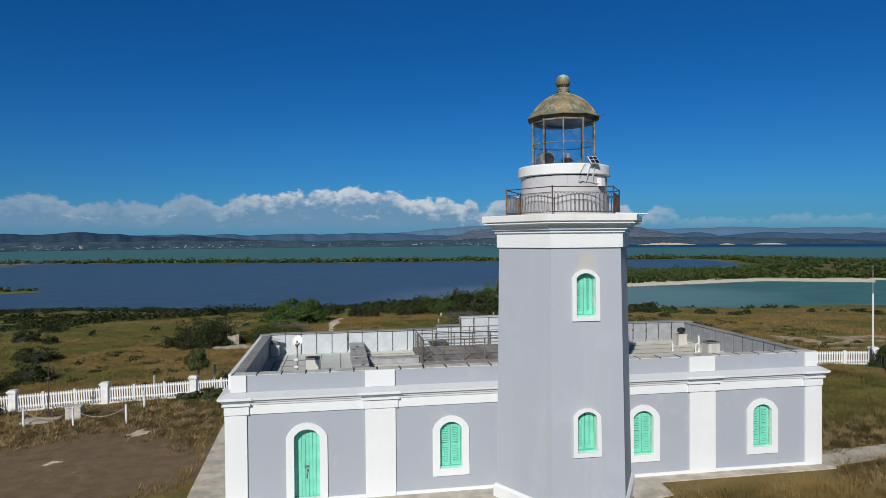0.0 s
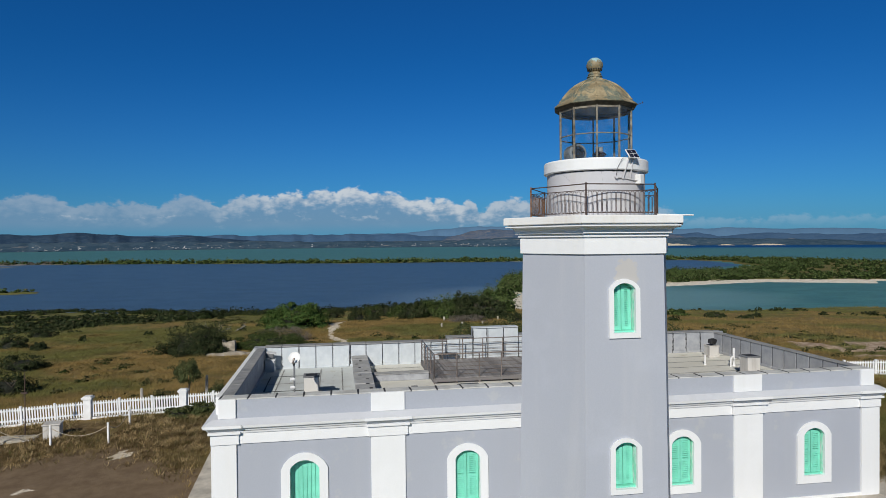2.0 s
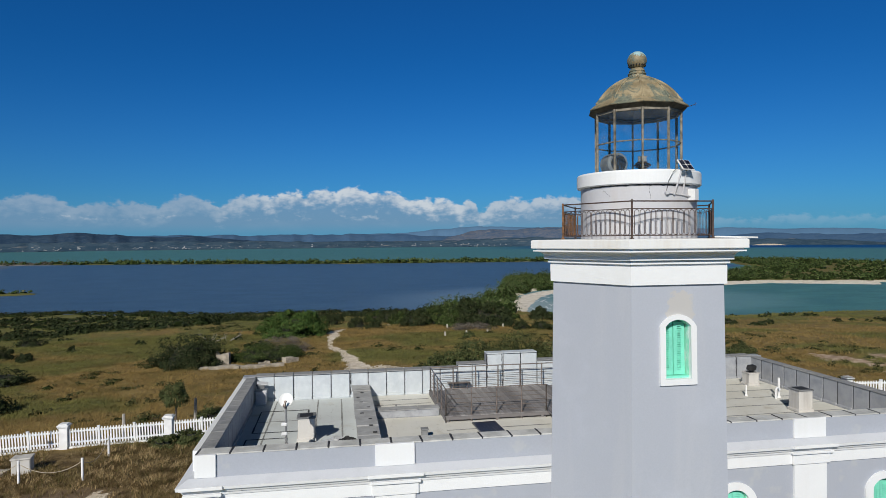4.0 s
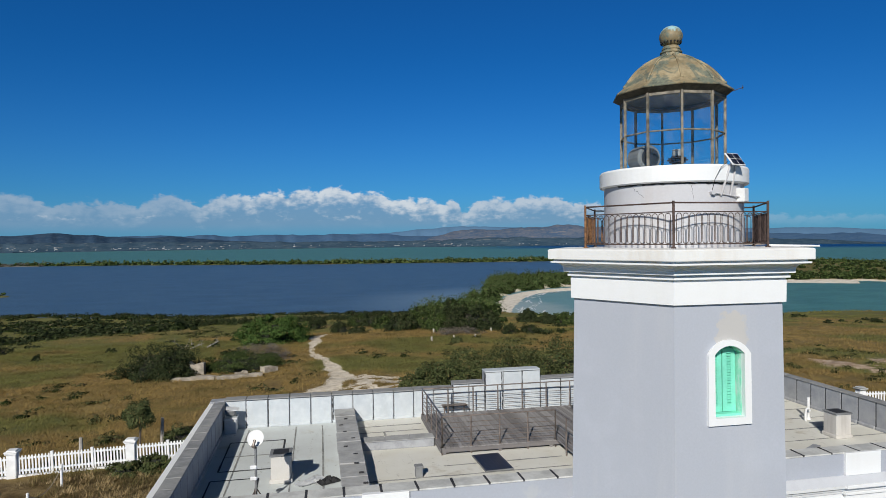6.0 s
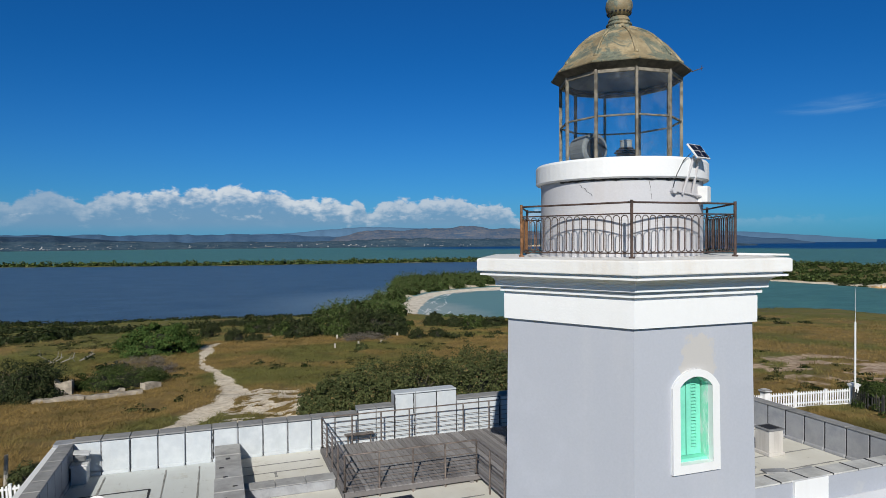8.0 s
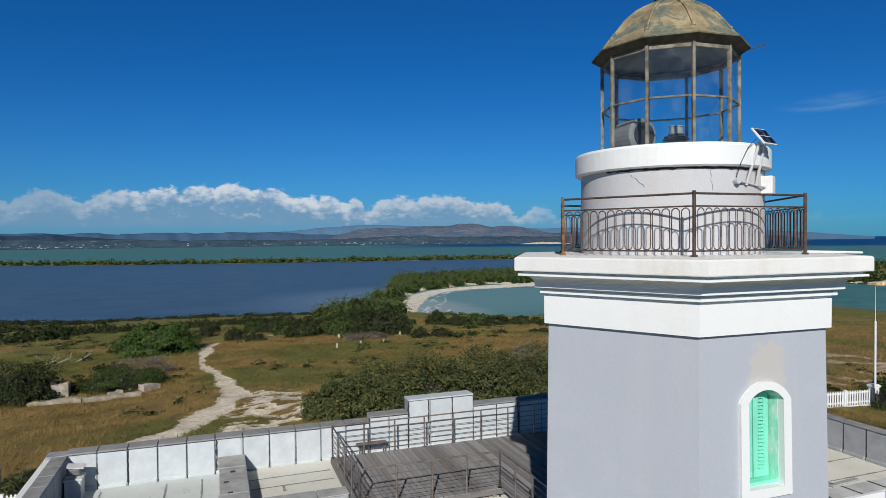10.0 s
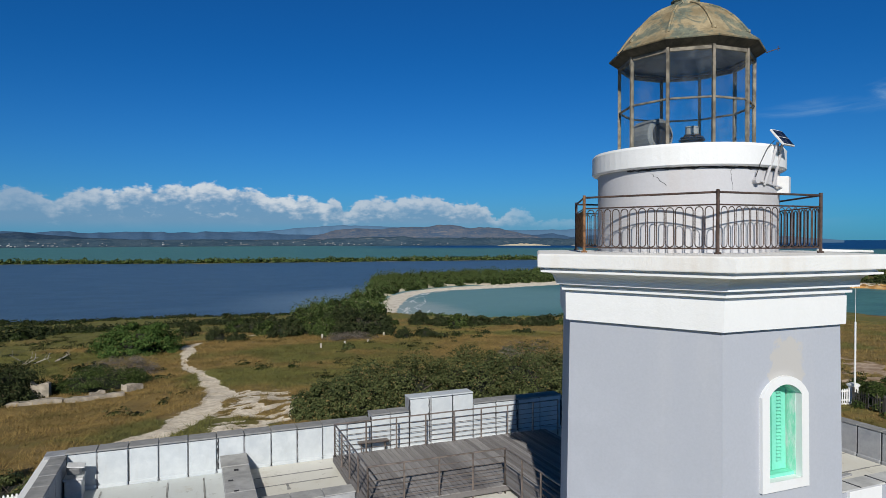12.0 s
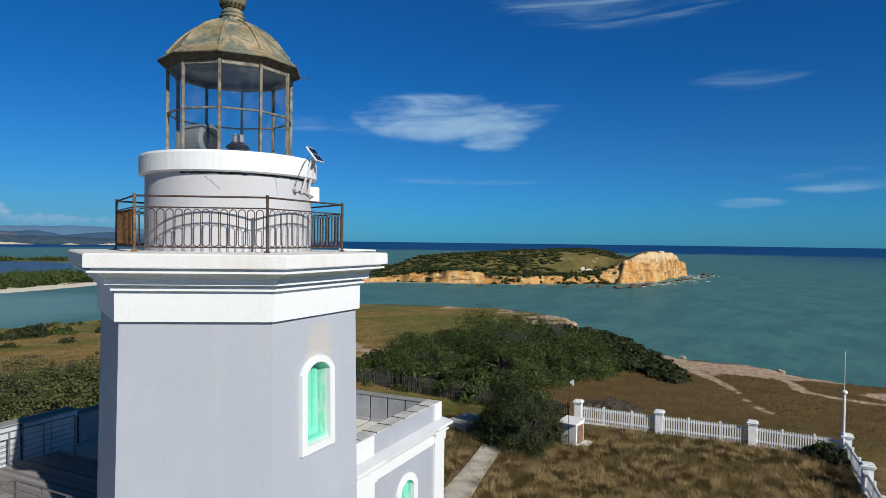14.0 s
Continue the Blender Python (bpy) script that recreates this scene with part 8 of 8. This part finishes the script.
def wavy_joint(z0, z1, seed):
    """A smeared strip of sealant between two panels."""
    r = random.Random(seed)
    bm = bmesh.new()
    prev = None
    for i in range(13):
        z, c, w = z0 + (z1 - z0) * i / 12, r.uniform(-0.010, 0.010), r.uniform(0.008, 0.030)
        cur = [bm.verts.new((c - w, -0.001, z)), bm.verts.new((c - w * 0.8, -0.048, z)), bm.verts.new((c + w * 0.8, -0.048, z)), bm.verts.new((c + w, -0.001, z))]
        if prev:
            for a in range(3):
                bm.faces.new((prev[a], prev[a + 1], cur[a + 1], cur[a]))
        prev = cur
    bmesh.ops.recalc_face_normals(bm, faces=bm.faces)
    me = bpy.data.meshes.new("joint")
    bm.to_mesh(me)
    bm.free()
    me.materials.append(TAR)
    return me


def _panel(k, p):
    o = k.n("ShaderNodeObjectInfo").outputs["Random"]
    a = k.noise(p, 2.0, 5, 0.65)
    b = k.noise(k.scaled(p, (1.5, 1.5, 0.3)), 3.0, 4, 0.6)
    v = k.mix(k.step(a, 0.35, 0.7), (0.49, 0.53, 0.56), (0.60, 0.635, 0.655))
    v = k.mix(k.math("MULTIPLY", k.step(b, 0.55, 0.75), 0.35), v, (0.47, 0.47, 0.45))
    return k.mix(k.math("MULTIPLY", o, 0.22), v, (0.52, 0.55, 0.58)), a


def _slab(k, p):
    o = k.n("ShaderNodeObjectInfo").outputs["Random"]
    a = k.noise(p, 3.0, 6, 0.7)
    v = k.mix(k.step(a, 0.3, 0.7), (0.17, 0.175, 0.18), (0.30, 0.30, 0.30))
    return k.mix(k.math("MULTIPLY", o, 0.5), v, (0.33, 0.325, 0.31)), a


def _grey_panel(k, p):
    o = k.n("ShaderNodeObjectInfo").outputs["Random"]
    a = k.noise(p, 2.2, 6, 0.7)
    v = k.mix(k.step(a, 0.3, 0.7), (0.27, 0.285, 0.31), (0.38, 0.39, 0.41))
    return k.mix(k.math("MULTIPLY", o, 0.35), v, (0.30, 0.30, 0.31)), a


WPANEL = material("white_coated_panel", _panel, 0.55, bump=0.02)
GPANEL = material("grey_coated_panel", _grey_panel, 0.7, bump=0.015)
PALESLAB = material("pale_coping", plain((0.56, 0.56, 0.54), 0.22, 2.0), 0.8, bump=0.01)
SLAB = material("weathered_coping", _slab, 0.85, bump=0.012)
walls = [o for o in house.children if o.name.startswith("parapet") and "block" not in o.name and "edge" not in o.name]
front_par, west_par, east_par = walls[0], walls[1], walls[2]
back_par = walls[3:]


def place(name, me, parent, m):
    p = new(name, me)
    p.parent = parent
    p.matrix_basis = m
    return p


# rear parapet: white panels inside, grey slabs on top
YI = HY1 - 0.45
cache = {}
for par, (a, b, zt) in zip(back_par, BACK_STEPS):
    a, b = max(a, HX0 + 0.5), min(b, HX1 - 0.5)
    n = max(1, round((b - a) / 0.775))
    w = (b - a) / n
    key = (round(w, 3), zt)
    skin = GPANEL if a > 3.5 else WPANEL
    me = piece_mesh("panel", (-w / 2 + 0.02, -0.045, ROOF_Z + 0.10), (w / 2 - 0.02, -0.002, zt - 0.05), skin, 0.012)
    foot = piece_mesh("flashing", (-w / 2 + 0.015, -0.085, ROOF_Z - 0.02), (w / 2 - 0.015, -0.003, ROOF_Z + 0.11), skin, 0.03)
    joints = [wavy_joint(ROOF_Z, zt - 0.03, j) for j in range(4)]
    top = piece_mesh("coping_slab", (-w / 2 + 0.012, -0.07, 0), (w / 2 - 0.012, 0.46, 0.045), SLAB if zt < 5 else WPANEL, 0.008)
    for i in range(n):
        x = a + (i + 0.5) * w
        place("panel", me, par, pose(x, YI, 0, random.uniform(-0.4, 0.4), 0, random.uniform(-0.4, 0.4)))
        place("flashing", foot, par, pose(x, YI, 0))
        place("joint", joints[i % 4], par, pose(x - w / 2, YI, 0, 0, random.uniform(-0.8, 0.8), 0))
        place("coping_slab", top, par, pose(x, YI, zt - 0.02 + random.uniform(-0.005, 0.005)))
# side parapets: grey panels inside
for par, xs, s in ((west_par, HX0 + 0.5, 1), (east_par, HX1 - 0.5, -1)):
    y0, y1 = HY0 + 0.5, HY1 - 0.45
    n = 12
    w = (y1 - y0) / n
    me = piece_mesh("panel", (0.002, -w / 2 + 0.02, ROOF_Z + 0.10), (0.04, w / 2 - 0.02, PAR_Z - 0.05), GPANEL, 0.012)
    foot = piece_mesh("flashing", (0.003, -w / 2 + 0.015, ROOF_Z - 0.02), (0.09, w / 2 - 0.015, ROOF_Z + 0.11), GPANEL, 0.03)
    joint = piece_mesh("joint", (0.001, -0.024, ROOF_Z), (0.034, 0.024, PAR_Z - 0.03), TAR, 0.006)
    top = piece_mesh("coping_slab", (-0.33, -w / 2 + 0.012, 0), (0.06, w / 2 - 0.012, 0.045), SLAB, 0.008)
    for i in range(n):
        y = y0 + (i + 0.5) * w
        m = Matrix.Translation((xs, y, 0)) @ (Matrix.Identity(4) if s > 0 else Matrix.Rotation(math.pi, 4, "Z"))
        place("panel", me, par, m)
        place("flashing", foot, par, m)
        place("joint", joint, par, m @ Matrix.Translation((0, -w / 2, 0)))
        place("coping_slab", top, par, m @ Matrix.Translation((0, 0, PAR_Z - 0.025 + random.uniform(-0.004, 0.004))))
# front parapet: slabs on top
n = 27
w = (HX1 - HX0 - 0.34) / n
top = piece_mesh("coping_slab", (-w / 2 + 0.02, 0, 0), (w / 2 - 0.02, 0.50, 0.04), PALESLAB, 0.008)
seal = piece_mesh("joint", (-0.03, 0.01, 0.0), (0.03, 0.51, 0.047), TAR, 0.006)
inner = piece_mesh("panel", (-w / 2 + 0.02, 0.502, ROOF_Z + 0.02), (w / 2 - 0.02, 0.53, PAR_Z - 0.05), GPANEL, 0.01)
for i in range(n):
    x = HX0 + 0.17 + (i + 0.5) * w
    place("coping_slab", top, front_par, pose(x, HY0 + 0.03, PAR_Z - 0.03 + random.uniform(-0.003, 0.003)))
    place("joint", seal, front_par, pose(x - w / 2, HY0 + 0.03, PAR_Z - 0.03, 0, 0, random.uniform(-3, 3)))
    place("panel", inner, front_par, pose(x, HY0, 0))
